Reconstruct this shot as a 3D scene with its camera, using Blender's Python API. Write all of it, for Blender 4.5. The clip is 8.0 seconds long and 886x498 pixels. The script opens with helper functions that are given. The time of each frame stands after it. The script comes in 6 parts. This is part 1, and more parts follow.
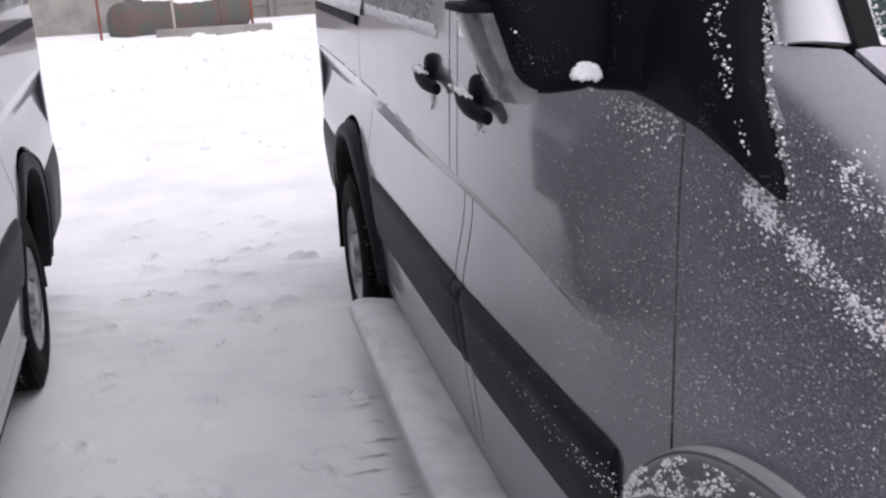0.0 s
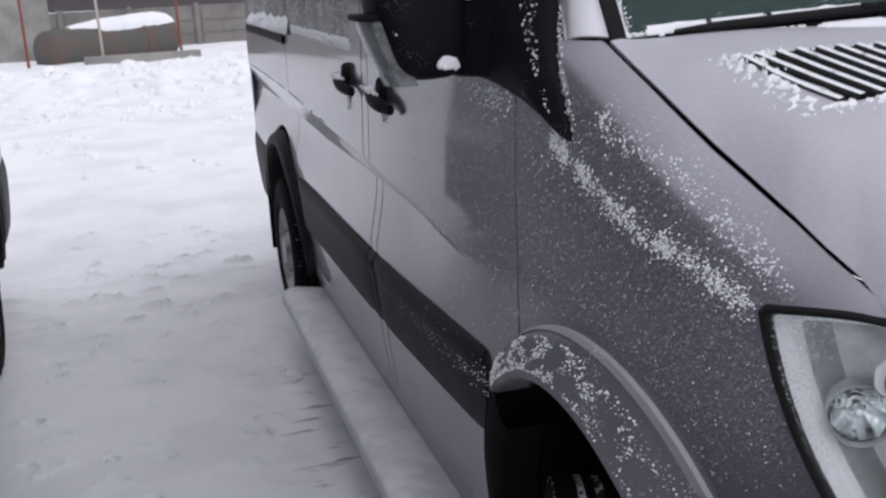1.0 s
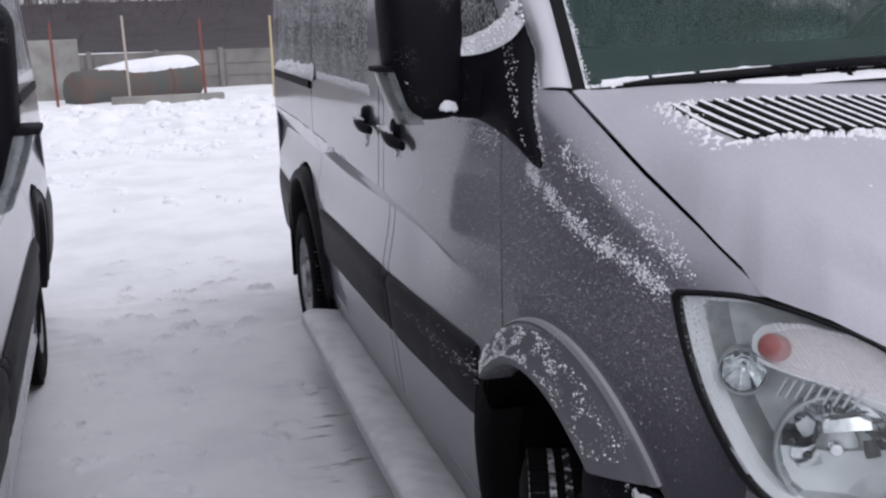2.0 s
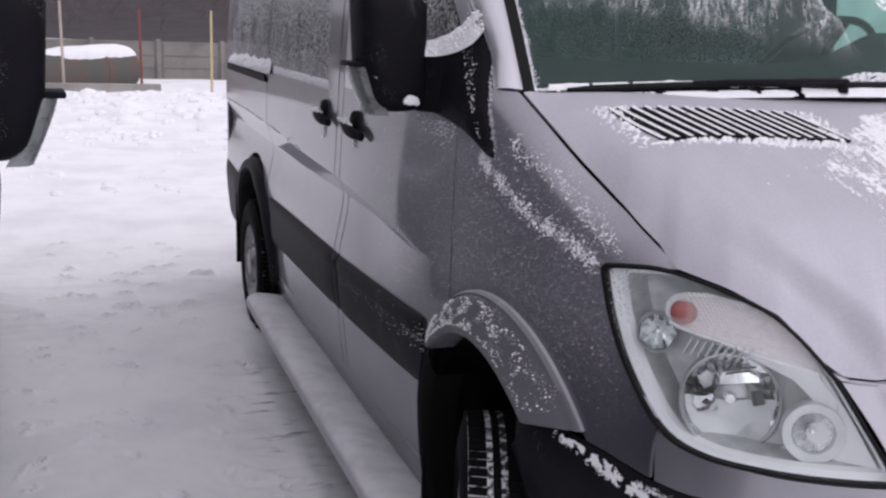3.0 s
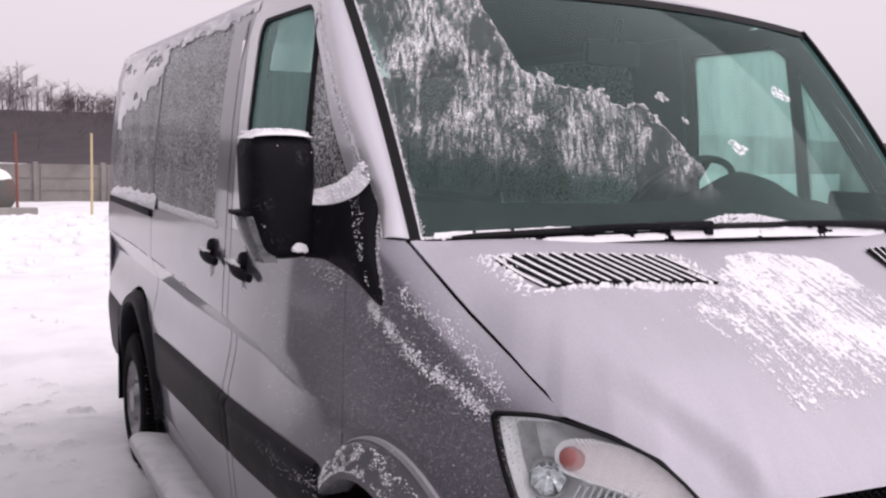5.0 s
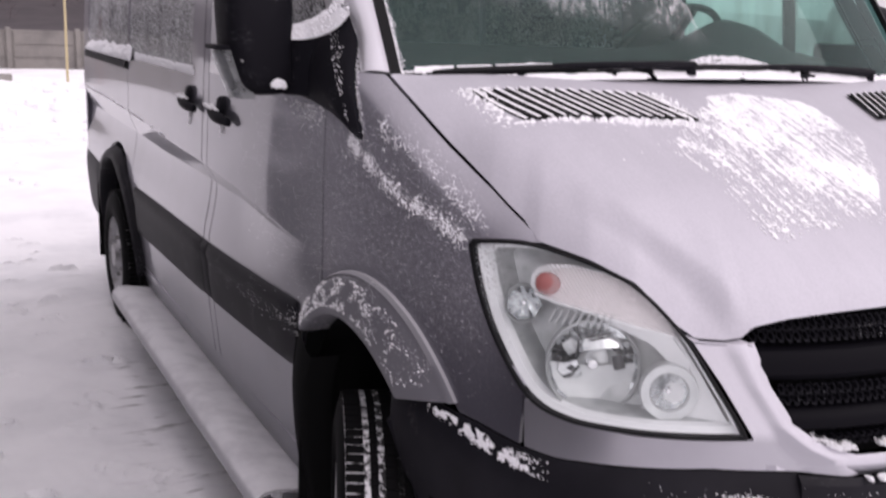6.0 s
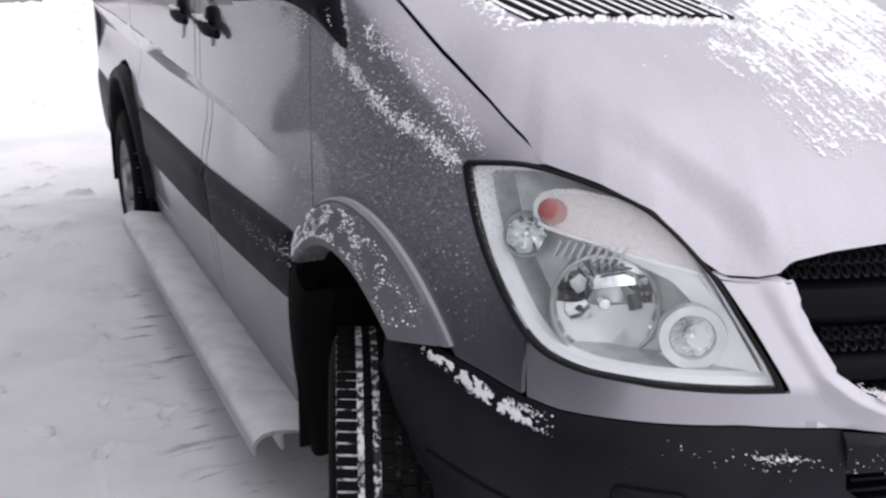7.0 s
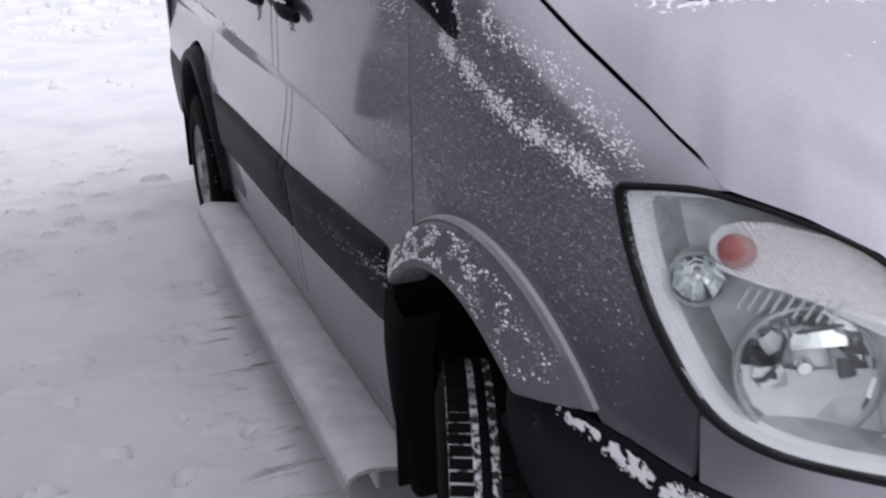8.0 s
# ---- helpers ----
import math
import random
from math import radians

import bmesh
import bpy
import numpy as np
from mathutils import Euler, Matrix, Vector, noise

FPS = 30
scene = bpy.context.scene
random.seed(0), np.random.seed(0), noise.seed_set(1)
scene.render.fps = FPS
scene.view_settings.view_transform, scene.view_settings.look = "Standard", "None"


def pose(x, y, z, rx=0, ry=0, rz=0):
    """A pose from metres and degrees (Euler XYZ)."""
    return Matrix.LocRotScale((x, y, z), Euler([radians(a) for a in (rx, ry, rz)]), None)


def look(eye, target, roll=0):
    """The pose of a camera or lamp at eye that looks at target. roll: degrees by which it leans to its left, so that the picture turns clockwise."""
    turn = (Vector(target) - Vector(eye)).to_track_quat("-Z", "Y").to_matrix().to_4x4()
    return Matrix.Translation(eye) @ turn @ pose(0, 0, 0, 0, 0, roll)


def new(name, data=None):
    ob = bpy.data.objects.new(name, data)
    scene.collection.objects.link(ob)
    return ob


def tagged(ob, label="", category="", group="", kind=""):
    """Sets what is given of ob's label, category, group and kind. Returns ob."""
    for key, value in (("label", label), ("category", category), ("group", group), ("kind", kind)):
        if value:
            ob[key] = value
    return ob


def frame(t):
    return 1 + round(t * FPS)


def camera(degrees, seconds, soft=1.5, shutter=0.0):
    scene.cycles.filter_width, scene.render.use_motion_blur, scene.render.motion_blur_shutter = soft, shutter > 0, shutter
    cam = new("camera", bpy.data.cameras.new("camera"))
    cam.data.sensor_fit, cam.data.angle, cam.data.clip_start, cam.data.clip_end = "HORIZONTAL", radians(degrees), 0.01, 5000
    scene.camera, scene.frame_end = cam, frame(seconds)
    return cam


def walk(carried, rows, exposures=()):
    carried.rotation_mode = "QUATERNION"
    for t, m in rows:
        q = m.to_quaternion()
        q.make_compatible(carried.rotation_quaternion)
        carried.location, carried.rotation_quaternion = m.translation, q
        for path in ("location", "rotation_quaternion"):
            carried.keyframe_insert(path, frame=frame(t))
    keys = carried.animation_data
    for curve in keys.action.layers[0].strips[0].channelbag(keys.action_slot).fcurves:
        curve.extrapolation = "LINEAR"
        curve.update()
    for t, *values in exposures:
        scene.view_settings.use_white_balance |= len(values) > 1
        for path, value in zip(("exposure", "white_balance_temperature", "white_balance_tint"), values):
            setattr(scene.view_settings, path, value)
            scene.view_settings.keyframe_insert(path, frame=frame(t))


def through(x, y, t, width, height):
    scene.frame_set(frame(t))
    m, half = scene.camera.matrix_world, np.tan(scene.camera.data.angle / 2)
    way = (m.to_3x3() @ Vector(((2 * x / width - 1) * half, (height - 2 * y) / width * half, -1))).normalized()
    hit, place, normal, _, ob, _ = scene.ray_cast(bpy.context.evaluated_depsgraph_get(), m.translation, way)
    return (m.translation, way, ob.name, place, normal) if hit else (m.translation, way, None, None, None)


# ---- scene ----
cam = camera(48.8, 8.0, 2.3, 0.25)
PATH = [
    (0, (-0.525, 0.188, 1.616), (-0.104, 2.051, 1.023), -2.7),
    (0.1, (-0.523, 0.159, 1.615), (-0.097, 2.017, 1.009), -2.5),
    (0.3, (-0.517, 0.042, 1.611), (-0.067, 1.883, 0.952), -1.8),
    (0.5, (-0.511, -0.056, 1.607), (-0.043, 1.771, 0.94), -1.2),
    (1, (-0.599, -0.318, 1.615), (-0.041, 1.522, 1.066), -2.8),
    (1.5, (-0.62, -0.531, 1.647), (-0.098, 1.344, 1.185), -2.3),
    (3, (-0.834, -0.962, 1.633), (-0.151, 0.866, 1.192), 2.0),
    (3.5, (-0.823, -0.975, 1.667), (0.06, 0.782, 1.302), 1.0),
    (4, (-0.819, -0.969, 1.692), (0.099, 0.787, 1.419), 1.4),
    (4.2, (-0.835, -0.974, 1.706), (0.074, 0.793, 1.482), 1.6),
    (5.3, (-0.848, -0.984, 1.715), (0.041, 0.795, 1.509), 1.4),
    (5.5, (-0.842, -0.987, 1.691), (0.036, 0.789, 1.415), 1.9),
    (6, (-0.848, -1.002, 1.619), (0.072, 0.715, 1.168), 2.3),
    (6.5, (-0.755, -0.942, 1.608), (0.212, 0.685, 0.962), 0.8),
    (7, (-0.653, -0.826, 1.576), (0.174, 0.887, 0.96), 1.0),
    (7.5, (-0.581, -0.725, 1.57), (0.107, 1.025, 0.889), -0.2),
    (8, (-0.589, -0.459, 1.579), (0.092, 1.292, 0.893), -1.2),
]
walk(cam, [(t, look(eye, target, roll)) for t, eye, target, roll in PATH],
     exposures=((0.0, 0.20, 6310, 16), (0.25, -0.13, 6180, 13), (0.5, -0.13, 6160, 12), (1.5, -0.13, 5990, 12), (3.0, -0.14, 6210, 18), (4.2, 0.09, 6510, 20), (5.5, 0.09, 6540, 24),
                (6.5, 0.27, 6480, 18), (7.0, 0.26, 6340, 14), (8.0, -0.01, 6090, 14)))


# ---------------------------------------------------------------- light
world = bpy.data.worlds.new("overcast_sky")
scene.world = world
world.use_nodes = True
wn, wl = world.node_tree.nodes, world.node_tree.links
wn.clear()
sky = wn.new("ShaderNodeTexSky")
sky.sky_type = "NISHITA"
sky.sun_disc = False
sky.sun_elevation = radians(32)
sky.sun_rotation = radians(200)
sky.dust_density = 4.0
grey = wn.new("ShaderNodeHueSaturation")
grey.inputs["Saturation"].default_value = 0.12
cloud = wn.new("ShaderNodeMix")
cloud.data_type = "RGBA"
cloud.inputs["Factor"].default_value = 0.75
cloud.inputs["B"].default_value = (8.6, 8.35, 8.6, 1)
bg = wn.new("ShaderNodeBackground")
bg.inputs["Strength"].default_value = 0.098
wout = wn.new("ShaderNodeOutputWorld")
wl.new(sky.outputs["Color"], grey.inputs["Color"])
wl.new(grey.outputs["Color"], cloud.inputs["A"])
wl.new(cloud.outputs["Result"], bg.inputs["Color"])
wl.new(bg.outputs["Background"], wout.inputs["Surface"])

sun = new("sun", bpy.data.lights.new("sun", "SUN"))
sun.data.energy = 1.35
sun.data.angle = radians(70)
sun.data.color = (1.0, 0.98, 0.96)
sun.matrix_world = look((0, 0, 30), (-9, 7, 13.6))


# ---------------------------------------------------------------- materials
class Mat:
    """A node material with a Principled surface and a few shorthands."""

    def __init__(self, name, color, rough=0.5, metal=0.0, nodes=None, **more):
        if nodes:
            self.m, self.n, self.l = nodes, nodes.node_tree.nodes, nodes.node_tree.links
            self.co = self.n.new("ShaderNodeTexCoord").outputs["Object"]
            return
        self.m = bpy.data.materials.new(name)
        self.m.use_nodes = True
        self.n, self.l = self.m.node_tree.nodes, self.m.node_tree.links
        self.s = self.n["Principled BSDF"]
        self.s.inputs["Base Color"].default_value = (*color, 1)
        self.s.inputs["Roughness"].default_value = rough
        self.s.inputs["Metallic"].default_value = metal
        for key, value in more.items():
            self.s.inputs[key.replace("_", " ")].default_value = value
        self.co = self.n.new("ShaderNodeTexCoord").outputs["Object"]

    def noise(self, scale, detail=4.0, rough=0.55, stretch=None, distortion=0.0, at=None):
        t = self.n.new("ShaderNodeTexNoise")
        t.inputs["Scale"].default_value = scale
        t.inputs["Detail"].default_value = detail
        t.inputs["Roughness"].default_value = rough
        t.inputs["Distortion"].default_value = distortion
        src = at or self.co
        if stretch:
            mp = self.n.new("ShaderNodeMapping")
            mp.inputs["Scale"].default_value = stretch
            self.l.new(src, mp.inputs["Vector"])
            src = mp.outputs["Vector"]
        self.l.new(src, t.inputs["Vector"])
        return t.outputs["Fac"]

    def cells(self, scale, randomness=1.0):
        t = self.n.new("ShaderNodeTexVoronoi")
        t.inputs["Scale"].default_value = scale
        t.inputs["Randomness"].default_value = randomness
        self.l.new(self.co, t.inputs["Vector"])
        return t.outputs["Distance"]

    def ramp(self, fac, lo, hi, a=0.0, b=1.0):
        r = self.n.new("ShaderNodeMapRange")
        r.interpolation_type = "SMOOTHSTEP"
        for i, v in zip(("From Min", "From Max", "To Min", "To Max"), (lo, hi, a, b)):
            r.inputs[i].default_value = v
        self.l.new(fac, r.inputs["Value"])
        return r.outputs["Result"]

    def math(self, op, a, b=0.0):
        t = self.n.new("ShaderNodeMath")
        t.operation = op
        for i, v in ((0, a), (1, b)):
            if isinstance(v, (int, float)):
                t.inputs[i].default_value = v
            else:
                self.l.new(v, t.inputs[i])
        return t.outputs["Value"]

    def axis(self, which):
        t = self.n.new("ShaderNodeSeparateXYZ")
        self.l.new(self.co, t.inputs["Vector"])
        return t.outputs[which]

    def vector(self, x, y, z=0.0):
        t = self.n.new("ShaderNodeCombineXYZ")
        for i, v in enumerate((x, y, z)):
            if isinstance(v, (int, float)):
                t.inputs[i].default_value = v
            else:
                self.l.new(v, t.inputs[i])
        return t.outputs["Vector"]

    def up(self):
        g = self.n.new("ShaderNodeNewGeometry")
        t = self.n.new("ShaderNodeSeparateXYZ")
        self.l.new(g.outputs["Normal"], t.inputs["Vector"])
        return t.outputs["Z"]

    def facing(self, way):
        """How far the surface faces a direction of the world."""
        g = self.n.new("ShaderNodeNewGeometry")
        t = self.n.new("ShaderNodeVectorMath")
        t.operation = "DOT_PRODUCT"
        t.inputs[1].default_value = way
        self.l.new(g.outputs["Normal"], t.inputs[0])
        return t.outputs["Value"]

    def mixed(self, fac, a, b):
        t = self.n.new("ShaderNodeMix")
        t.data_type = "RGBA"
        self.l.new(fac, t.inputs["Factor"])
        for i, v in (("A", a), ("B", b)):
            if isinstance(v, tuple):
                t.inputs[i].default_value = (*v, 1)
            else:
                self.l.new(v, t.inputs[i])
        return t.outputs["Result"]

    def color(self, c):
        self.l.new(c, self.s.inputs["Base Color"])
        return self

    def put(self, key, value):
        self.l.new(value, self.s.inputs[key])
        return self

    def bump(self, height, strength=0.3, distance=0.01):
        b = self.n.new("ShaderNodeBump")
        b.inputs["Strength"].default_value = strength
        b.inputs["Distance"].default_value = distance
        self.l.new(height, b.inputs["Height"])
        self.l.new(b.outputs["Normal"], self.s.inputs["Normal"])
        return self

    def frosted(self, base, mask, frost=(0.80, 0.80, 0.82), metal=0.0, rough=0.4, relief=0.35):
        """White rime over a base colour where mask is high."""
        self.color(self.mixed(mask, base, frost))
        self.put("Metallic", self.math("MULTIPLY", self.math("SUBTRACT", 1.0, mask), metal))
        self.put("Roughness", self.math("ADD", rough, self.math("MULTIPLY", mask, 0.85 - rough)))
        return self.bump(mask, relief, 0.004)


def speckle(k, scale=150.0, patch=6.0, lo=0.52, hi=0.68, size=0.30):
    """Scattered grains of rime, denser in patches."""
    dots = k.ramp(k.cells(scale), size, size * 0.55)
    where = k.ramp(k.noise(patch, 3), lo, hi)
    return k.math("MULTIPLY", dots, where)


def paint(name, color, dust=0.5):
    k = Mat(name, color, 0.34, 0.85, Coat_Weight=0.6, Coat_Roughness=0.05)
    front = k.math("MULTIPLY", k.ramp(k.axis("Y"), 1.85, 1.15, 0.04, 1.0), k.ramp(k.axis("Z"), 0.84, 1.12, 0.12, 1.0))
    front = k.math("MULTIPLY", front, k.ramp(k.axis("Y"), 0.42, 0.62, 0.15, 1.0))
    dots = k.math("MULTIPLY", k.ramp(k.cells(250), 0.26, 0.12), k.ramp(k.noise(75, 2), 0.52, 0.64))
    grain = k.math("MULTIPLY", k.math("MULTIPLY", dots, front), 0.75)
    fine = k.math("MULTIPLY", k.math("MULTIPLY", k.ramp(k.noise(330, 3), 0.50, 0.70, 0.34, 1.0), front), 0.52)
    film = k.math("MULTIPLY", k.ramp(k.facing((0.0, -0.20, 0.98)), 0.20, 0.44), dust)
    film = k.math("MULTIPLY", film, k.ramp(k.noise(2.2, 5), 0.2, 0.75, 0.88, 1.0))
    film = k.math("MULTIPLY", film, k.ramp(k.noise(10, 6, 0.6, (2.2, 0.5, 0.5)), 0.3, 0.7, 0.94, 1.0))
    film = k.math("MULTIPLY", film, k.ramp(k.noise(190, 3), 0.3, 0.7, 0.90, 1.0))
    # doors paler to the rear; downward faces stay dark: crease shade in the colour
    crease_shading = k.math("MULTIPLY", k.ramp(k.up(), -0.26, -0.05, 0.0, 0.078), k.ramp(k.axis("Y"), 1.4, 3.0, 0.12, 1.0))
    film = k.math("MAXIMUM", film, k.math("MULTIPLY", crease_shading, k.ramp(k.noise(5, 5), 0.3, 0.7, 0.75, 1.0)))
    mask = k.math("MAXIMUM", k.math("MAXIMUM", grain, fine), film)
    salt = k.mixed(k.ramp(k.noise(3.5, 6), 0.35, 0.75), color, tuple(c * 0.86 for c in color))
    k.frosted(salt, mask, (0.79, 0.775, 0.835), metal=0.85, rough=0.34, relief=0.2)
    k.put("Coat Weight", k.ramp(mask, 0.08, 0.4, 0.75, 0.04))
    return k.m


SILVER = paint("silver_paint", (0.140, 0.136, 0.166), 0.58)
# paler silver for the front panel; its light from ahead is in the colour
FRONT_LIT_PAINT = paint("front_lit_silver_paint", (0.35, 0.345, 0.38), 0.55)
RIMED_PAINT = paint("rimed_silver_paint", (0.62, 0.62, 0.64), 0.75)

k = Mat("black_plastic", (0.008, 0.008, 0.009), 0.6, Specular_IOR_Level=0.08)
k.frosted((0.008, 0.0076, 0.0105), k.math("MULTIPLY", speckle(k, 260, 9, 0.5, 0.72, 0.22), 0.7), rough=0.6, relief=0.2)
BLACK = k.m
k = Mat("grey_bumper_plastic", (0.035, 0.035, 0.04), 0.55, Specular_IOR_Level=0.13)
k.frosted(k.mixed(k.ramp(k.noise(7, 6), 0.35, 0.7), (0.0075, 0.007, 0.0098), (0.012, 0.0114, 0.0152)),
          k.math("MULTIPLY", speckle(k, 190, 6, 0.60, 0.8, 0.22), 0.6), rough=0.5, relief=0.2)
BUMPER = k.m
k = Mat("dark_trim", (0.015, 0.0145, 0.018), 0.5, Specular_IOR_Level=0.11)
k.frosted((0.015, 0.0145, 0.018), k.math("MULTIPLY", speckle(k, 260, 8, 0.5, 0.7, 0.22), 0.6), rough=0.55, relief=0.2)
TRIM = k.m
k = Mat("flare_plastic", (0.10, 0.10, 0.105), 0.5)
k.frosted((0.135, 0.133, 0.15), k.math("MAXIMUM", k.math("MULTIPLY", speckle(k, 150, 10, 0.46, 0.64, 0.3), 0.85),
                                     k.math("MULTIPLY", k.ramp(k.up(), 0.3, 0.9), 0.4)), rough=0.5)
FLARE = k.m
GRILLE_BAR = Mat("satin_black_bar", (0.004, 0.0037, 0.0055), 0.5, Specular_IOR_Level=0.05).m
GAP = Mat("shadow_gap_rubber", (0.005, 0.005, 0.0055), 0.9, Specular_IOR_Level=0.1).m
SEAL = Mat("rubber_seal", (0.008, 0.008, 0.009), 0.6, Specular_IOR_Level=0.15).m
k = Mat("tyre_rubber", (0.008, 0.008, 0.009), 0.8, Specular_IOR_Level=0.08)
k.frosted((0.0045, 0.0045, 0.005), k.math("MULTIPLY", speckle(k, 90, 9, 0.62, 0.74, 0.28), 0.3), rough=0.8)
TYRE = k.m
k = Mat("grey_steel", (0.32, 0.32, 0.33), 0.42, 0.7)
k.color(k.mixed(k.ramp(k.noise(14, 5), 0.4, 0.7), (0.34, 0.34, 0.35), (0.16, 0.155, 0.15)))
RIM = k.m
k = Mat("frosted_aluminium", (0.5, 0.5, 0.52), 0.5, 0.4)
k.frosted((0.42, 0.42, 0.44), k.math("MAXIMUM", k.math("MULTIPLY", k.ramp(k.up(), 0.1, 0.7), k.ramp(k.noise(9, 6), 0.25, 0.6, 0.55, 0.95)),
                                     speckle(k, 160, 5, 0.4, 0.6)), metal=0.4)
BOARD = k.m
k = Mat("snow_packed_tread", (0.014, 0.014, 0.015), 0.8)
k.frosted((0.012, 0.012, 0.013), k.math("MULTIPLY", k.ramp(k.noise(40, 5, 0.65), 0.42, 0.54), k.ramp(k.axis("Z"), 0.34, 0.52, 0.05, 0.85)), rough=0.8)
TREAD_SNOW = k.m
k = Mat("snow_filled_groove", (0.014, 0.014, 0.015), 0.8)
k.frosted((0.012, 0.012, 0.013), k.math("MULTIPLY", k.ramp(k.noise(55, 5, 0.65), 0.42, 0.54), k.math("MULTIPLY", k.ramp(k.noise(7, 3), 0.36, 0.5, 0.3, 0.85), k.ramp(k.axis("Z"), 0.26, 0.45, 0.03, 1.0))), rough=0.8)
FULL_GROOVE = k.m
k = Mat("half_filled_groove", (0.014, 0.014, 0.015), 0.8)
k.frosted((0.010, 0.010, 0.011), k.math("MULTIPLY", k.ramp(k.noise(48, 5, 0.65), 0.50, 0.58), k.ramp(k.axis("Z"), 0.22, 0.42, 0.03, 0.75)), rough=0.8)
HALF_GROOVE = k.m
k = Mat("dark_groove_rubber", (0.006, 0.006, 0.007), 0.9)
k.frosted((0.006, 0.006, 0.007), k.ramp(k.noise(26, 5, 0.6), 0.56, 0.64, 0.0, 0.4), rough=0.9)
GROOVE = k.m
CHROME = Mat("chrome", (0.78, 0.78, 0.79), 0.12, 1.0).m
k = Mat("lamp_housing", (0.84, 0.85, 0.86), 0.35, 0.0)
HOUSING = k.m
k = Mat("lamp_pocket", (0.26, 0.275, 0.28), 0.4, 0.4)
k.color(k.mixed(k.ramp(k.noise(20, 3), 0.35, 0.65), (0.58, 0.60, 0.60), (0.42, 0.44, 0.44)))
POCKET = k.m
k = Mat("satin_reflector", (0.62, 0.64, 0.65), 0.10, 1.0)
k.color(k.mixed(k.ramp(k.noise(28, 3), 0.35, 0.65), (0.86, 0.88, 0.88), (0.60, 0.62, 0.63)))
REFLECT = k.m
k = Mat("satin_grey_shade", (0.40, 0.42, 0.425), 0.42, 0.35)
k.color(k.mixed(k.ramp(k.noise(14, 4), 0.3, 0.7), (0.68, 0.70, 0.70), (0.56, 0.58, 0.585)))
SATIN = k.m
AMBER = Mat("amber_bulb", (0.34, 0.070, 0.062), 0.25).m
# near-black for small plates that paint dark reflections into the bowl
LAMP_DARK = Mat("dark_lamp_reflection", (0.05, 0.052, 0.055), 0.4, 0.3).m
DASH = Mat("dashboard_plastic", (0.011, 0.013, 0.014), 0.65, Specular_IOR_Level=0.2).m
CABIN = Mat("cabin_lining", (0.03, 0.032, 0.034), 0.8).m


def glass(name, tint, rough=0.02):
    m = bpy.data.materials.new(name)
    m.use_nodes = True
    n, l = m.node_tree.nodes, m.node_tree.links
    n.clear()
    out = n.new("ShaderNodeOutputMaterial")
    clear = n.new("ShaderNodeBsdfTransparent")
    clear.inputs["Color"].default_value = (*tint, 1)
    gloss = n.new("ShaderNodeBsdfGlossy")
    gloss.inputs["Roughness"].default_value = rough
    gloss.inputs["Color"].default_value = (*[0.45 + 0.55 * c for c in tint], 1)
    face = n.new("ShaderNodeLayerWeight")
    face.inputs["Blend"].default_value = 0.5
    power = n.new("ShaderNodeMath")
    power.operation = "POWER"
    power.inputs[1].default_value = 5.0
    l.new(face.outputs["Facing"], power.inputs[0])
    fres = n.new("ShaderNodeMapRange")
    fres.inputs["To Min"].default_value = 0.025
    fres.inputs["To Max"].default_value = 1.0
    l.new(power.outputs["Value"], fres.inputs["Value"])
    mix = n.new("ShaderNodeMixShader")
    l.new(fres.outputs["Result"], mix.inputs["Fac"])
    l.new(clear.outputs["BSDF"], mix.inputs[1])
    l.new(gloss.outputs["BSDF"], mix.inputs[2])
    l.new(mix.outputs["Shader"], out.inputs["Surface"])
    return m, n, l, mix, out


def rimed_glass(name, tint, mask_of, frost=(0.80, 0.81, 0.83), fog=None, through=False):
    """Glass with opaque rime where mask_of(k) is high."""
    m, n, l, mix, out = glass(name, tint)
    k = Mat(name, tint, nodes=m)
    ice = n.new("ShaderNodeBsdfTranslucent" if through else "ShaderNodeBsdfDiffuse")
    ice.inputs["Color"].default_value = (*frost, 1)
    top = n.new("ShaderNodeMixShader")
    l.new(mask_of(k), top.inputs["Fac"])
    under = mix
    if fog:
        # condensation on the pane
        damp = n.new("ShaderNodeBsdfDiffuse")
        damp.inputs["Color"].default_value = (*fog, 1)
        under = n.new("ShaderNodeMixShader")
        l.new(k.ramp(k.noise(4, 5), 0.25, 0.75, 0.04, 0.08), under.inputs["Fac"])
        l.new(mix.outputs["Shader"], under.inputs[1])
        l.new(damp.outputs["BSDF"], under.inputs[2])
    l.new(under.outputs["Shader"], top.inputs[1])
    l.new(ice.outputs["BSDF"], top.inputs[2])
    l.new(top.outputs["Shader"], out.inputs["Surface"])
    return m


CLEAR = glass("clear_lens", (0.93, 0.95, 0.95))[0]


def lens_haze(k):
    # a thin milky veil, thicker with grains of frost near the upper outer corner
    veil = k.ramp(k.noise(18, 5), 0.3, 0.7, 0.02, 0.08)
    grains = k.math("MULTIPLY", k.ramp(k.noise(230, 3), 0.50, 0.62), k.ramp(k.axis("Y"), 0.47, 0.60, 0.05, 0.3))
    return k.math("MAXIMUM", veil, grains)


VEIL = rimed_glass("veiled_signal_cover", (0.95, 0.90, 0.90), lambda k: k.ramp(k.noise(160, 3), 0.3, 0.7, 0.14, 0.26), (0.84, 0.82, 0.82))
GREYLENS = rimed_glass("grey_signal_lens", (0.6, 0.62, 0.62), lambda k: k.ramp(k.noise(30, 3), 0.3, 0.7, 0.35, 0.6), (0.30, 0.31, 0.32))
LENS = rimed_glass("hazy_lamp_lens", (0.93, 0.95, 0.95), lens_haze)


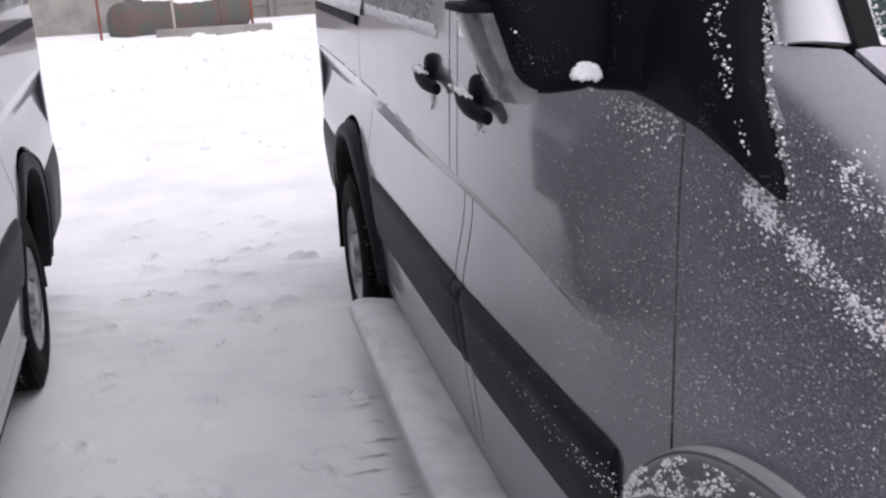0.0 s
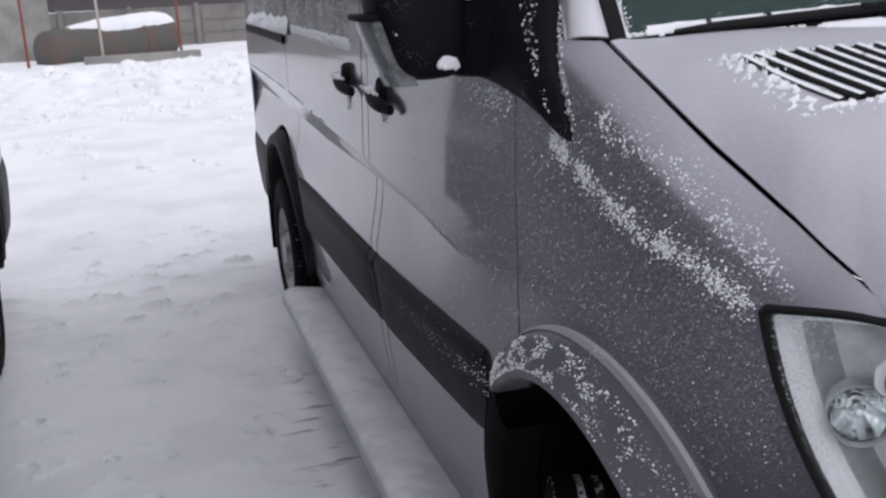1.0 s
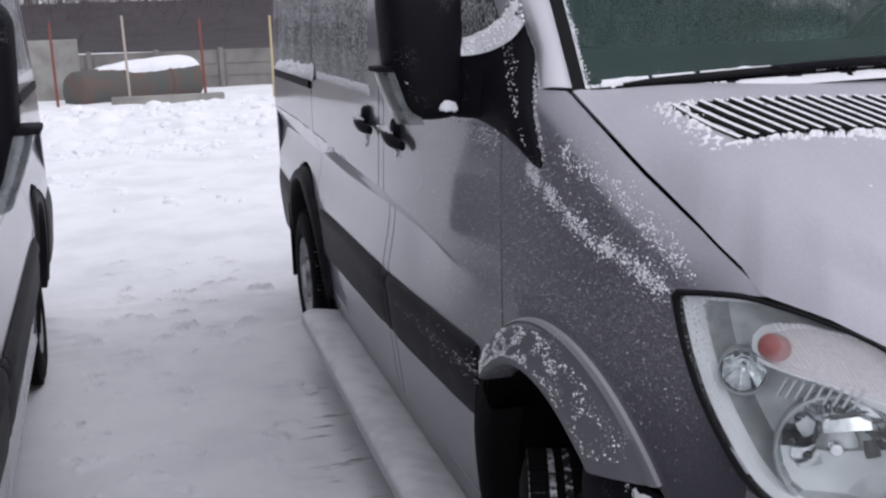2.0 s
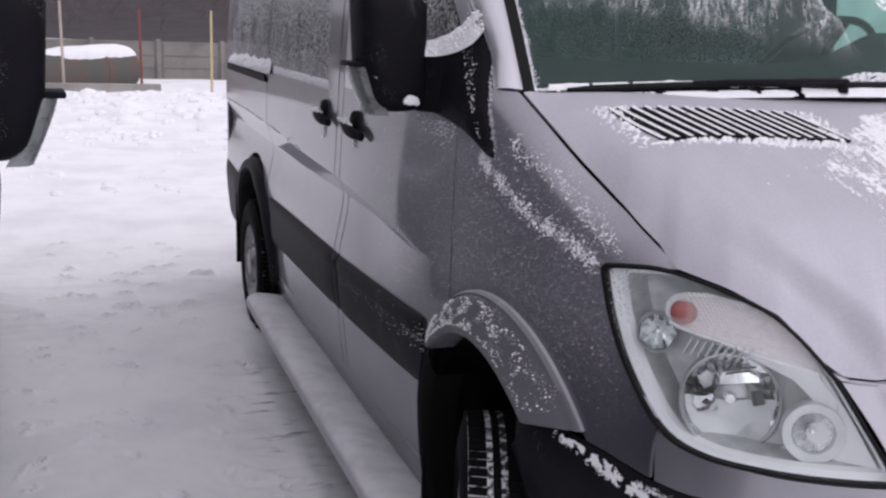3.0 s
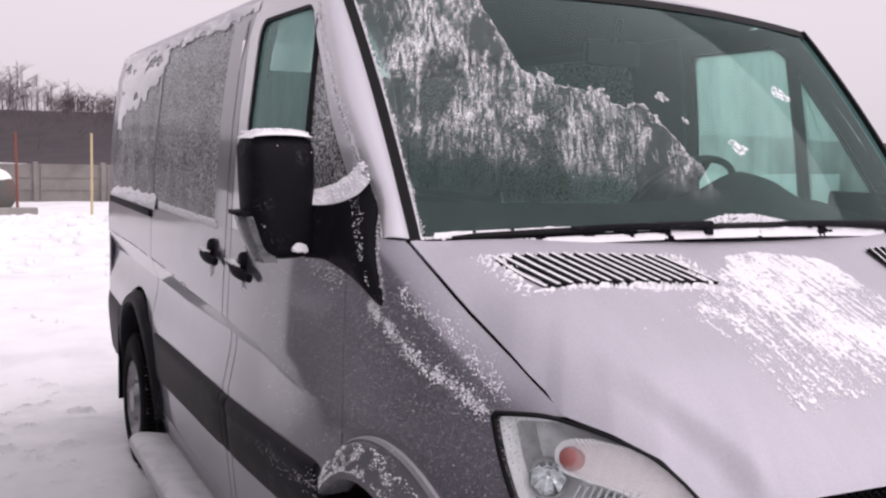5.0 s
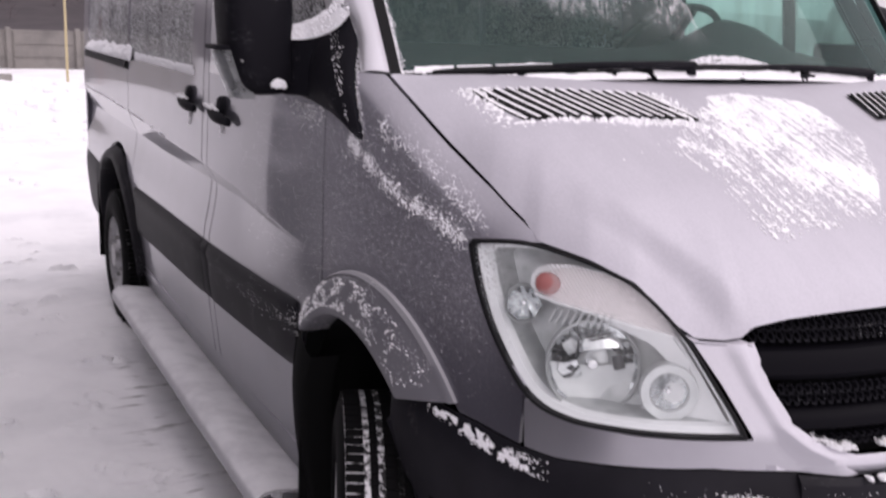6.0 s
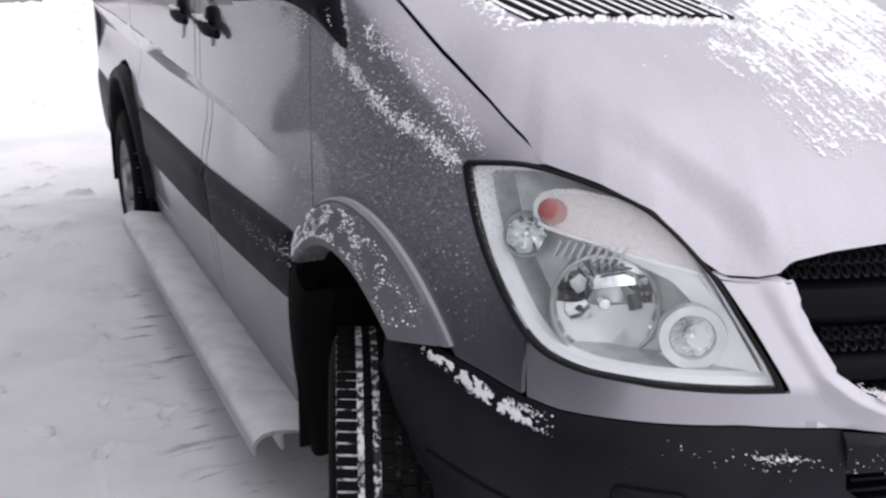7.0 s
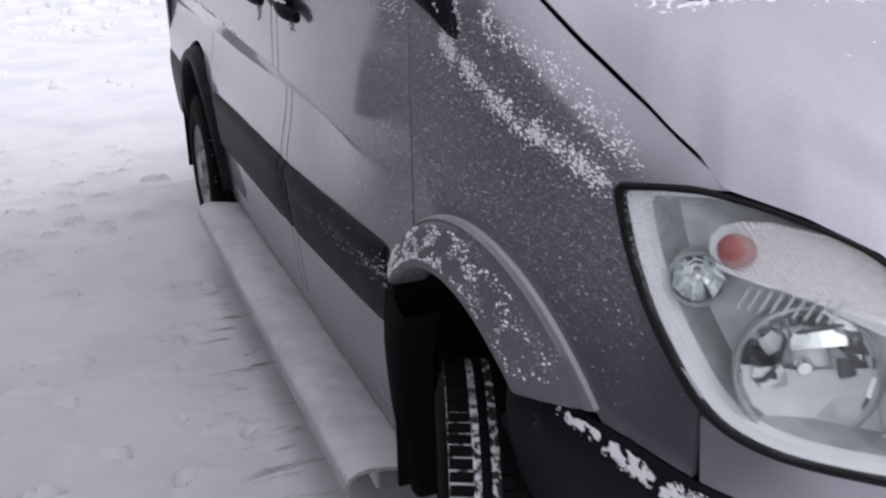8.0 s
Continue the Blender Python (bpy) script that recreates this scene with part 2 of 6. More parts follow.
def side_rime(k):
    grains = k.ramp(k.noise(120, 4, 0.75), 0.46, 0.57, 0.10, 1.0)
    low = k.ramp(k.axis("Z"), 1.55, 1.38)
    return k.math("MULTIPLY", k.math("MAXIMUM", grains, k.math("MULTIPLY", low, 0.6)), k.ramp(k.noise(5, 4), 0.2, 0.7, 0.50, 0.86))


RIMED = rimed_glass("rimed_dark_glass", (0.05, 0.055, 0.06), side_rime)


def door_haze(k):
    return k.math("MULTIPLY", k.ramp(k.noise(6, 6, 0.6, (1.0, 1.0, 0.35)), 0.3, 0.7, 0.35, 0.75), 1.0)


FOGGED = rimed_glass("far_fogged_glass", (0.50, 0.65, 0.61), door_haze, (0.64, 0.78, 0.73), through=True)
HAZY = rimed_glass("fogged_green_glass", (0.40, 0.62, 0.56), door_haze, (0.20, 0.36, 0.33))


def screen_rime(k):
    x, z = k.axis("X"), k.axis("Z")

    def line(slope, x0, z0):
        return k.math("ADD", k.math("MULTIPLY", k.math("SUBTRACT", x, x0), slope), z0)
    # the scraped edge steps down from the top middle towards the driver
    edge = k.math("MINIMUM", k.math("MAXIMUM", line(-8.0, 0.53, 1.95), line(-0.27, 0.53, 1.935)), line(-2.6, 0.895, 1.82))
    rag = k.math("SUBTRACT", k.noise(13, 7, 0.62), 0.5)
    gap = k.math("SUBTRACT", k.math("ADD", edge, k.math("MULTIPLY", rag, 0.20)), z)
    below = k.ramp(gap, 0.0, 0.012)
    above = k.ramp(k.math("ADD", k.math("SUBTRACT", z, line(-0.12, 0.5, 1.66)), k.math("MULTIPLY", rag, 0.10)), -0.03, 0.06)
    lean = k.math("SUBTRACT", x, k.math("MULTIPLY", z, 0.38))
    drawn = k.vector(lean, k.math("MULTIPLY", z, 0.22))
    broad = k.vector(lean, k.math("MULTIPLY", z, 0.45))
    runs = k.ramp(k.noise(95, 8, 0.78, at=drawn), 0.40, 0.60)
    fine = k.ramp(k.noise(230, 3), 0.36, 0.62, 0.25, 1.0)
    blots = k.ramp(k.noise(9, 6, 0.65, at=broad), 0.43, 0.58, 0.14, 1.0)
    high = k.ramp(z, 1.64, 1.90, 0.55, 1.0)
    body = k.math("MULTIPLY", k.math("MULTIPLY", runs, fine), k.math("MULTIPLY", blots, high))
    solid = k.math("MULTIPLY", k.ramp(k.noise(14, 8, 0.75, at=broad), 0.53, 0.66), k.ramp(k.noise(210, 5, 0.7), 0.36, 0.58, 0.10, 0.9))
    rim = k.math("MULTIPLY", k.ramp(gap, 0.022, 0.006), k.ramp(k.noise(45, 4), 0.40, 0.60, 0.15, 0.85))
    body = k.math("MAXIMUM", k.math("MAXIMUM", body, solid), k.math("MAXIMUM", rim, 0.03))
    body = k.math("MULTIPLY", k.math("MULTIPLY", body, below), above)
    # single flakes that stayed on the cleared glass
    for x0, z0, r in ((1.45, 1.90, 0.040), (1.118, 1.738, 0.020), (0.935, 1.868, 0.024), (0.985, 1.80, 0.014)):
        d = k.math("ADD", k.math("ABSOLUTE", k.math("SUBTRACT", x, x0)), k.math("ABSOLUTE", k.math("SUBTRACT", z, z0)))
        d = k.math("ADD", d, k.math("MULTIPLY", rag, 0.16))
        body = k.math("MAXIMUM", body, k.math("MULTIPLY", k.ramp(d, r, r * 0.7), k.ramp(k.noise(80, 4), 0.4, 0.6, 0.2, 0.85)))
    film = k.math("MULTIPLY", k.ramp(k.noise(3, 5), 0.3, 0.8), 0.012)
    low = k.math("MULTIPLY", k.math("MULTIPLY", k.ramp(k.noise(150, 3), 0.60, 0.72), k.ramp(z, 1.70, 1.55)), 0.18)
    return k.math("MAXIMUM", k.math("MAXIMUM", body, low), film)


SCREEN = rimed_glass("rimed_windscreen", (0.40, 0.62, 0.57), screen_rime, (0.84, 0.85, 0.87), (0.09, 0.25, 0.22))

k = Mat("snow", (0.86, 0.86, 0.885), 0.85)
k.color(k.mixed(k.ramp(k.noise(0.7, 6), 0.35, 0.75), (0.83, 0.83, 0.86), (0.90, 0.90, 0.915)))
k.bump(k.math("ADD", k.noise(14, 8, 0.6), k.math("MULTIPLY", k.noise(160, 3), 0.25)), 0.35, 0.02)
SNOW = k.m
k = Mat("snowy_plastic", (0.02, 0.02, 0.022), 0.6)
k.frosted((0.014, 0.014, 0.015), k.math("MULTIPLY", k.ramp(k.up(), 0.15, 0.5), k.ramp(k.noise(60, 4), 0.18, 0.42)), rough=0.6)
SNOWY = k.m
k = Mat("packed_snow", (0.84, 0.84, 0.87), 0.8)
k.color(k.mixed(k.ramp(k.noise(1.3, 7, 0.6), 0.38, 0.72), (0.90, 0.90, 0.92), (0.77, 0.775, 0.80)))
dirt = k.math("MULTIPLY", k.ramp(k.noise(6, 6, 0.68, (0.6, 2.6, 1.0)), 0.55, 0.68), k.math("MULTIPLY", k.math("MULTIPLY", k.ramp(k.axis("X"), -0.34, -0.10), k.ramp(k.axis("X"), 0.5, 0.3)), k.ramp(k.axis("Y"), 4.4, 3.2)))
k.color(k.mixed(k.math("MULTIPLY", dirt, 0.75), k.s.inputs["Base Color"].links[0].from_socket, (0.16, 0.155, 0.155)))
k.bump(k.math("ADD", k.noise(5, 8, 0.6), k.math("MULTIPLY", k.noise(90, 3), 0.12)), 0.25, 0.03)
GROUND = k.m
k = Mat("weathered_concrete", (0.36, 0.35, 0.33), 0.9)
k.color(k.mixed(k.ramp(k.noise(1.4, 7, 0.65), 0.35, 0.7), (0.33, 0.32, 0.295), (0.20, 0.19, 0.18)))
k.bump(k.noise(9, 7), 0.4, 0.02)
CONCRETE = k.m
k = Mat("old_fence_concrete", (0.2, 0.19, 0.18), 0.9)
k.color(k.mixed(k.ramp(k.noise(1.1, 7, 0.65), 0.35, 0.7), (0.24, 0.225, 0.21), (0.15, 0.14, 0.135)))
FENCE = k.m
k = Mat("rusty_tank_steel", (0.15, 0.1, 0.075), 0.8)
rust = k.mixed(k.ramp(k.noise(1.8, 7, 0.65), 0.35, 0.65), (0.13, 0.088, 0.075), (0.085, 0.095, 0.088))
k.color(rust)
k.bump(k.noise(20, 5), 0.3, 0.01)
TANK = k.m
YELLOWED = Mat("yellowed_wood", (0.50, 0.42, 0.25), 0.8).m
PALEWOOD = Mat("pale_wood", (0.42, 0.37, 0.32), 0.8).m
RUST = Mat("rust_red_steel", (0.20, 0.065, 0.05), 0.8).m
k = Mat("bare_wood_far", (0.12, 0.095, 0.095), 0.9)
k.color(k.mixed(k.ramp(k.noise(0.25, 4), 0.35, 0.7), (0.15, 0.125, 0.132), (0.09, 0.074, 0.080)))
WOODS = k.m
k = Mat("wooded_slope", (0.055, 0.045, 0.045), 0.95)
k.color(k.mixed(k.ramp(k.noise(0.4, 8, 0.7, (1.0, 1.0, 0.25)), 0.4, 0.65), (0.048, 0.038, 0.042), (0.030, 0.024, 0.028)))
SLOPE = k.m
PLATE_RED = Mat("red_plate", (0.62, 0.03, 0.05), 0.35).m
PLATE_BLUE = Mat("blue_band", (0.03, 0.14, 0.55), 0.35).m
PLATE_INK = Mat("white_mark", (0.66, 0.55, 0.56), 0.4).m


# ---------------------------------------------------------------- mesh helpers
def thicken(bm, thick):
    """Turns an open sheet into a shell: its outer face stays, an inner one and a rim are added."""
    middle = Vector((1.0, 2.5, 0.9))
    faces = list(bm.faces)
    push = {v: Vector((0, 0, 0)) for v in bm.verts}
    for fc in faces:
        c = fc.calc_center_median()
        n = fc.normal if fc.normal.dot(c - middle) > 0 else -fc.normal
        for v in fc.verts:
            push[v] += n * fc.calc_area()
    inner = {v: bm.verts.new(v.co - push[v].normalized() * thick) for v in list(push)}
    rim = [e for e in bm.edges if len(e.link_faces) == 1]
    for fc in faces:
        bm.faces.new([inner[v] for v in reversed(fc.verts)])
    for e in rim:
        a, b = e.verts
        bm.faces.new([a, b, inner[b], inner[a]])
        e.smooth = False
    bmesh.ops.recalc_face_normals(bm, faces=bm.faces)


def obj(name, bm, material, parent=None, label="", smooth=True, merge=True, thick=0.0):
    if merge:
        bmesh.ops.remove_doubles(bm, verts=bm.verts, dist=1e-5)
    bmesh.ops.recalc_face_normals(bm, faces=bm.faces)
    if thick:
        thicken(bm, thick)
    if smooth:
        for e in bm.edges:
            if len(e.link_faces) == 2 and e.calc_face_angle(0.0) > radians(42):
                e.smooth = False
    me = bpy.data.meshes.new(name)
    bm.to_mesh(me)
    bm.free()
    for p in me.polygons:
        p.use_smooth = smooth
    for mat in material if isinstance(material, (list, tuple)) else [material]:
        me.materials.append(mat)
    ob = new(name, me)
    if parent:
        ob.parent = parent
    if label:
        ob["label"] = label
    return ob


def part(name, bm, material, parent, label="", smooth=True, thick=0.0, merge=True):
    """One mesh under a thing or under a part."""
    return obj(name, bm, material, parent, label, smooth, merge, thick)


def grid(bm, pts, close_u=False, close_v=False):
    """Faces over a table of points: pts[i][j]."""
    vs = [[bm.verts.new(p) for p in row] for row in pts]
    nu, nv = len(vs), len(vs[0])
    for i in range(nu if close_u else nu - 1):
        for j in range(nv if close_v else nv - 1):
            q = [vs[i][j], vs[(i + 1) % nu][j], vs[(i + 1) % nu][(j + 1) % nv], vs[i][(j + 1) % nv]]
            q = [v for n, v in enumerate(q) if v not in q[:n]]
            if len(q) > 2:
                bm.faces.new(q)
    return vs


def box(bm, x0, x1, y0, y1, z0, z1, bevel=0.0, m=None):
    r = bmesh.ops.create_cube(bm, size=1.0)
    t = Matrix.Translation(((x0 + x1) / 2, (y0 + y1) / 2, (z0 + z1) / 2)) @ Matrix.Diagonal((x1 - x0, y1 - y0, z1 - z0, 1))
    bmesh.ops.transform(bm, matrix=(m @ t) if m else t, verts=r["verts"])
    if bevel:
        es = list({e for v in r["verts"] for e in v.link_edges})
        bmesh.ops.bevel(bm, geom=es, offset=bevel, segments=2, affect="EDGES", profile=0.6)
    return bm


def tube(bm, pts, radii, sides=10, caps=True):
    """A round rod along points."""
    rings = []
    for i, p in enumerate(pts):
        p = Vector(p)
        d = (Vector(pts[min(i + 1, len(pts) - 1)]) - Vector(pts[max(i - 1, 0)])).normalized()
        u = d.orthogonal().normalized()
        w = d.cross(u)
        r = radii[i] if isinstance(radii, (list, tuple)) else radii
        rings.append([p + r * (math.cos(2 * math.pi * s / sides) * u + math.sin(2 * math.pi * s / sides) * w) for s in range(sides)])
    vs = grid(bm, rings, close_v=True)
    if caps:
        bm.faces.new(vs[0])
        bm.faces.new(list(reversed(vs[-1])))
    return bm


def lathe(bm, profile, m, sides=32):
    """A turned body: profile of (radius, height) round m's z axis."""
    rows = []
    for r, h in profile:
        rows.append([m @ Vector((r * math.cos(2 * math.pi * s / sides), r * math.sin(2 * math.pi * s / sides), h)) for s in range(sides)])
    grid(bm, rows, close_v=True)
    return bm


def interp(v, table):
    return float(np.interp(v, [p[0] for p in table], [p[1] for p in table]))


def smooth_step(v, lo, hi):
    t = min(max((v - lo) / (hi - lo), 0.0), 1.0)
    return t * t * (3 - 2 * t)


# ---------------------------------------------------------------- the van's skin
YC, NP = 1.5, 3.3
FRONT = [(0.2, 0.10), (0.35, 0.08), (0.5, 0.06), (0.65, 0.045), (0.80, 0.05), (0.93, 0.065), (1.08, 0.12), (1.2, 0.20), (1.35, 0.34), (1.5, 0.5)]
SIDE = [(0.25, 0.075), (0.45, 0.05), (0.62, 0.035), (0.85, 0.022), (1.3, 0.022), (1.42, 0.027), (1.6, 0.036), (1.8, 0.052), (2.06, 0.085), (2.2, 0.125)]
CREASE = [(1.50, 1.040), (1.73, 1.064), (2.0, 1.092), (2.4, 1.113), (3.1, 1.124), (3.9, 1.148), (4.5, 1.162), (5.3, 1.166)]
UNDER = [(1.50, 1.030), (2.05, 1.045), (2.45, 1.050), (3.16, 1.040), (4.0, 1.050), (5.3, 1.066)]
GAP_Z = [(0.45, 1.19), (0.50, 1.222), (0.65, 1.305), (0.79, 1.368), (0.925, 1.442), (1.04, 1.50), (1.3, 1.60)]


def a_yz(y, z):
    """The skin's plan parameter at the station y and the height z."""
    return YC - y if y > YC else math.asin(min((YC - y) / (YC - interp(z, FRONT)), 1.0) ** (NP / 2))


def a_x(x):
    """The skin's plan parameter at x, on the front."""
    return math.acos((1 - x) ** (NP / 2))


def skin(a, z, out=0.0):
    """A point of the van's outer skin; out: metres outwards."""
    base = YC - interp(z, FRONT)
    w = interp(z, SIDE)
    y = YC - a if a < 0 else YC - base * math.sin(a) ** (2 / NP)
    # the doors swell a little, most behind the front pillar and at hip height
    swell = smooth_step(y, 1.30, 2.25) * (1 - 0.8 * smooth_step(y, 2.25, 3.8))
    w -= 0.013 * swell + 0.011 * smooth_step(z, 1.38, 1.0) * smooth_step(z, 0.4, 0.9) * smooth_step(y, 1.2, 1.7) * (1 - 0.7 * smooth_step(y, 2.25, 3.8))
    # a crease runs along the doors: an undercut band below it, then a long easing out
    deep = 0.037 * smooth_step(y, 1.40, 2.1)
    zc, zu = interp(y, CREASE), interp(y, UNDER)
    if zu - 0.26 < z < zu:
        w += deep * smooth_step(z, zu - 0.26, zu)
    elif zu <= z < zc:
        w += deep * (zc - z) / (zc - zu)
    if a > 0:
        zg = interp(y, GAP_Z)
        t = min(max((z - zg + 0.10) / 0.10, 0.0), 1.1)
        w += 0.034 * smooth_step(y, 0.55, 0.8) * (1 - smooth_step(y, 1.08, 1.48)) * max(t, 0.0) ** 2.3
    x = w if a < 0 else 1 - (1 - w) * max(math.cos(a), 0.0) ** (2 / NP)
    p = Vector((x, y, z))
    if out:
        if a <= 0:
            p.x -= out
        else:
            n = 2 / NP
            d = Vector((-(1 - x) ** (NP - 1) if x < 1 else 0.0, -((YC - y) / base) ** (NP - 1) / base, 0.0))
            p += d.normalized() * out
    return p


def side_of(right):
    """The van's right side as built, or its mirror image."""
    return (lambda p: Vector(p)) if right else (lambda p: Vector((2 - p[0], p[1], p[2])))


def skin_patch(bm, y0, y1, nu, lo, hi, nv, out=0.0, flip=None, breaks=None):
    """Columns of skin from station y0 to y1, each from lo(y) to hi(y)."""
    f = flip or (lambda p: p)
    table = []
    for i in range(nu + 1):
        y = y0 + (y1 - y0) * i / nu
        l, h = lo(y), hi(y)
        zs = list(np.linspace(l, h, nv + 1))
        if breaks:
            zc, zu = interp(y, CREASE), interp(y, UNDER)
            zs = list(np.linspace(l, zu - 0.19, 6)) + list(np.linspace(zu - 0.19, zu - 0.007, 8))[1:] + [zu - 0.002, zu + 0.002, zu + 0.004, zc - 0.005, zc - 0.0015, zc + 0.0015, zc + 0.005] + list(np.linspace(zc + 0.03, h, 6))
            zs = [min(max(z, l), h) for z in zs]
        table.append([f(skin(a_yz(y, z), z, out)) for z in zs])
    grid(bm, table)
    return bm


def free_patch(bm, nu, nv, at, flip=None):
    """A patch of points at(u, v), u and v from 0 to 1."""
    f = flip or (lambda p: p)
    grid(bm, [[f(at(i / nu, j / nv)) for j in range(nv + 1)] for i in range(nu + 1)])
    return bm


# hood, windscreen and roof
CENTRE = [(0.15, 1.13), (0.19, 1.172), (0.24, 1.21), (0.32, 1.257), (0.45, 1.32), (0.7, 1.424), (0.93, 1.502), (1.06, 1.535)]


def hood_rim():
    """The hood's outer edge, from the pillar round the lamp to the middle of the grille's top."""
    rim = []
    for y in np.linspace(1.04, 0.56, 11):
        rim.append(skin(a_yz(y, interp(y, GAP_Z)), interp(y, GAP_Z)))
    rim = [Vector((p.x + 0.006, p.y + 0.002, p.z)) for p in rim]
    for x, y, z in ((0.168, 0.510, 1.222), (0.194, 0.467, 1.213), (0.222, 0.420, 1.203), (0.276, 0.347, 1.171), (0.320, 0.276, 1.106), (0.342, 0.252, 1.088), (0.385, 0.224, 1.088),
                    (0.412, 0.210, 1.094), (0.432, 0.206, 1.112), (0.50, 0.192, 1.124), (0.62, 0.174, 1.131), (0.80, 0.158, 1.134), (1.0, 0.152, 1.136)):
        rim.append(Vector((x, y, z)))
    return rim


def resample(pts, n):
    d = [0.0]
    for p, q in zip(pts, pts[1:]):
        d.append(d[-1] + (Vector(q) - Vector(p)).length)
    out = []
    for i in range(n + 1):
        s = d[-1] * i / n
        out.append(Vector([float(np.interp(s, d, [p[c] for p in pts])) for c in range(3)]))
    return out


def screen_base(u):
    b = 1 - (2 * u - 1) ** 2
    return Vector((0.112 + 1.776 * u, 1.06 - 0.13 * b, 1.502 + 0.03 * b))


def screen_top(u):
    b = 1 - (2 * u - 1) ** 2
    return Vector((0.132 + 1.736 * u, 1.60 - 0.08 * b, 2.15 + 0.035 * b))


def screen(u, v, lift=0.0):
    p = screen_base(u).lerp(screen_top(u), v)
    bow = 4 * v * (1 - v)
    return p + Vector((0, -0.74, 0.66)) * (0.02 * bow + lift)


RIDGE = [(0.20, 0.398), (0.25, 0.382), (0.304, 0.358), (0.405, 0.304), (0.50, 0.266), (0.68, 0.232)]


def hood_z(x, y, drop, d, reach):
    # beside the lamp the hood steps down along a ridge that fades out towards the vent
    xl = interp(y, RIDGE)
    wide = 0.026 + 0.07 * smooth_step(y, 0.30, 0.70)
    step = 0.034 * (1 - smooth_step(y, 0.27, 0.62)) * min(max((xl + 0.030 - x) / wide, 0.0), 1.0)
    return interp(y, CENTRE) - 0.012 * ((1 - x) / 0.9) ** 2 - step - drop * math.exp(-d / reach)


def hood_point(b, u, v, lift=0.0):
    """b: a point of the rim; v from the rim to the hood's rear edge."""
    r = screen_base(0.5 * u)
    rear = Vector((r.x - 0.004 + 0.004 * u, r.y - 0.022, 0))
    x, y = b.x + (rear.x - b.x) * v, b.y + (rear.y - b.y) * v
    d = math.hypot(x - b.x, y - b.y)
    drop = hood_z(b.x, b.y, 0, 0, 1) - b.z
    return Vector((x, y, hood_z(x, y, drop, d, 0.085) + lift))


RIM_LINE = resample(hood_rim(), 70)


def hood_at(x, y, lift=0.0):
    """The hood's surface over a place of the plan, on the van's right half or its mirror half."""
    xr = x if x <= 1 else 2 - x
    b = min(RIM_LINE, key=lambda p: (p.x - xr) ** 2 + (p.y - y) ** 2)
    d = math.hypot(b.x - xr, b.y - y)
    drop = hood_z(b.x, b.y, 0, 0, 1) - b.z
    return Vector((x, y, hood_z(xr, y, drop, d, 0.085) + lift))


def snow_sheet(name, nu, nv, at, height, label, mat=None):
    """Snow over a surface at(u, v, lift), kept where height(u, v) is above nothing; its rim lies on the surface."""
    bm = bmesh.new()
    hs = [[height(i / nu, j / nv) for j in range(nv + 1)] for i in range(nu + 1)]
    vs = {}

    def vert(i, j):
        if (i, j) not in vs:
            vs[i, j] = bm.verts.new(at(i / nu, j / nv, max(hs[i][j], -0.001)))
        return vs[i, j]
    for i in range(nu):
        for j in range(nv):
            if max(hs[i][j], hs[i + 1][j], hs[i][j + 1], hs[i + 1][j + 1]) > 0:
                bm.faces.new([vert(i, j), vert(i + 1, j), vert(i + 1, j + 1), vert(i, j + 1)])
    return tagged(obj(name, bm, mat or SNOW, merge=False), label, "snow", kind="stuff")


GOLD = (1 + 5 ** 0.5) / 2
CLUMP = [Vector(p).normalized() for p in ((-1, GOLD, 0), (1, GOLD, 0), (-1, -GOLD, 0), (1, -GOLD, 0), (0, -1, GOLD), (0, 1, GOLD), (0, -1, -GOLD), (0, 1, -GOLD), (GOLD, 0, -1), (GOLD, 0, 1), (-GOLD, 0, -1), (-GOLD, 0, 1))]
CLUMP_FACES = [(0, 11, 5), (0, 5, 1), (0, 1, 7), (0, 7, 10), (0, 10, 11), (1, 5, 9), (5, 11, 4), (11, 10, 2), (10, 7, 6), (7, 1, 8),
               (3, 9, 4), (3, 4, 2), (3, 2, 6), (3, 6, 8), (3, 8, 9), (4, 9, 5), (2, 4, 11), (6, 2, 10), (8, 6, 7), (9, 8, 1)]


def clumps(name, places, label):
    """Small clumps of rime: places of (point, radius)."""
    verts, faces = [], []
    r_ = random.Random(len(places))
    for p, r in places:
        n = len(verts)
        turn = Euler((r_.uniform(0, 6), r_.uniform(0, 6), r_.uniform(0, 6))).to_matrix()
        sc = Vector((r_.uniform(0.7, 1.3), r_.uniform(0.7, 1.3), r_.uniform(0.7, 1.3)))
        for c in CLUMP:
            q = turn @ Vector((c.x * sc.x, c.y * sc.y, c.z * sc.z))
            verts.append(p + q * r * r_.uniform(0.8, 1.2))
        faces += [tuple(n + k_ for k_ in fc) for fc in CLUMP_FACES]
    me = bpy.data.meshes.new(name)
    me.from_pydata(verts, [], faces)
    me.materials.append(SNOW)
    for pl in me.polygons:
        pl.use_smooth = True
    return tagged(new(name, me), label, "snow", kind="stuff")


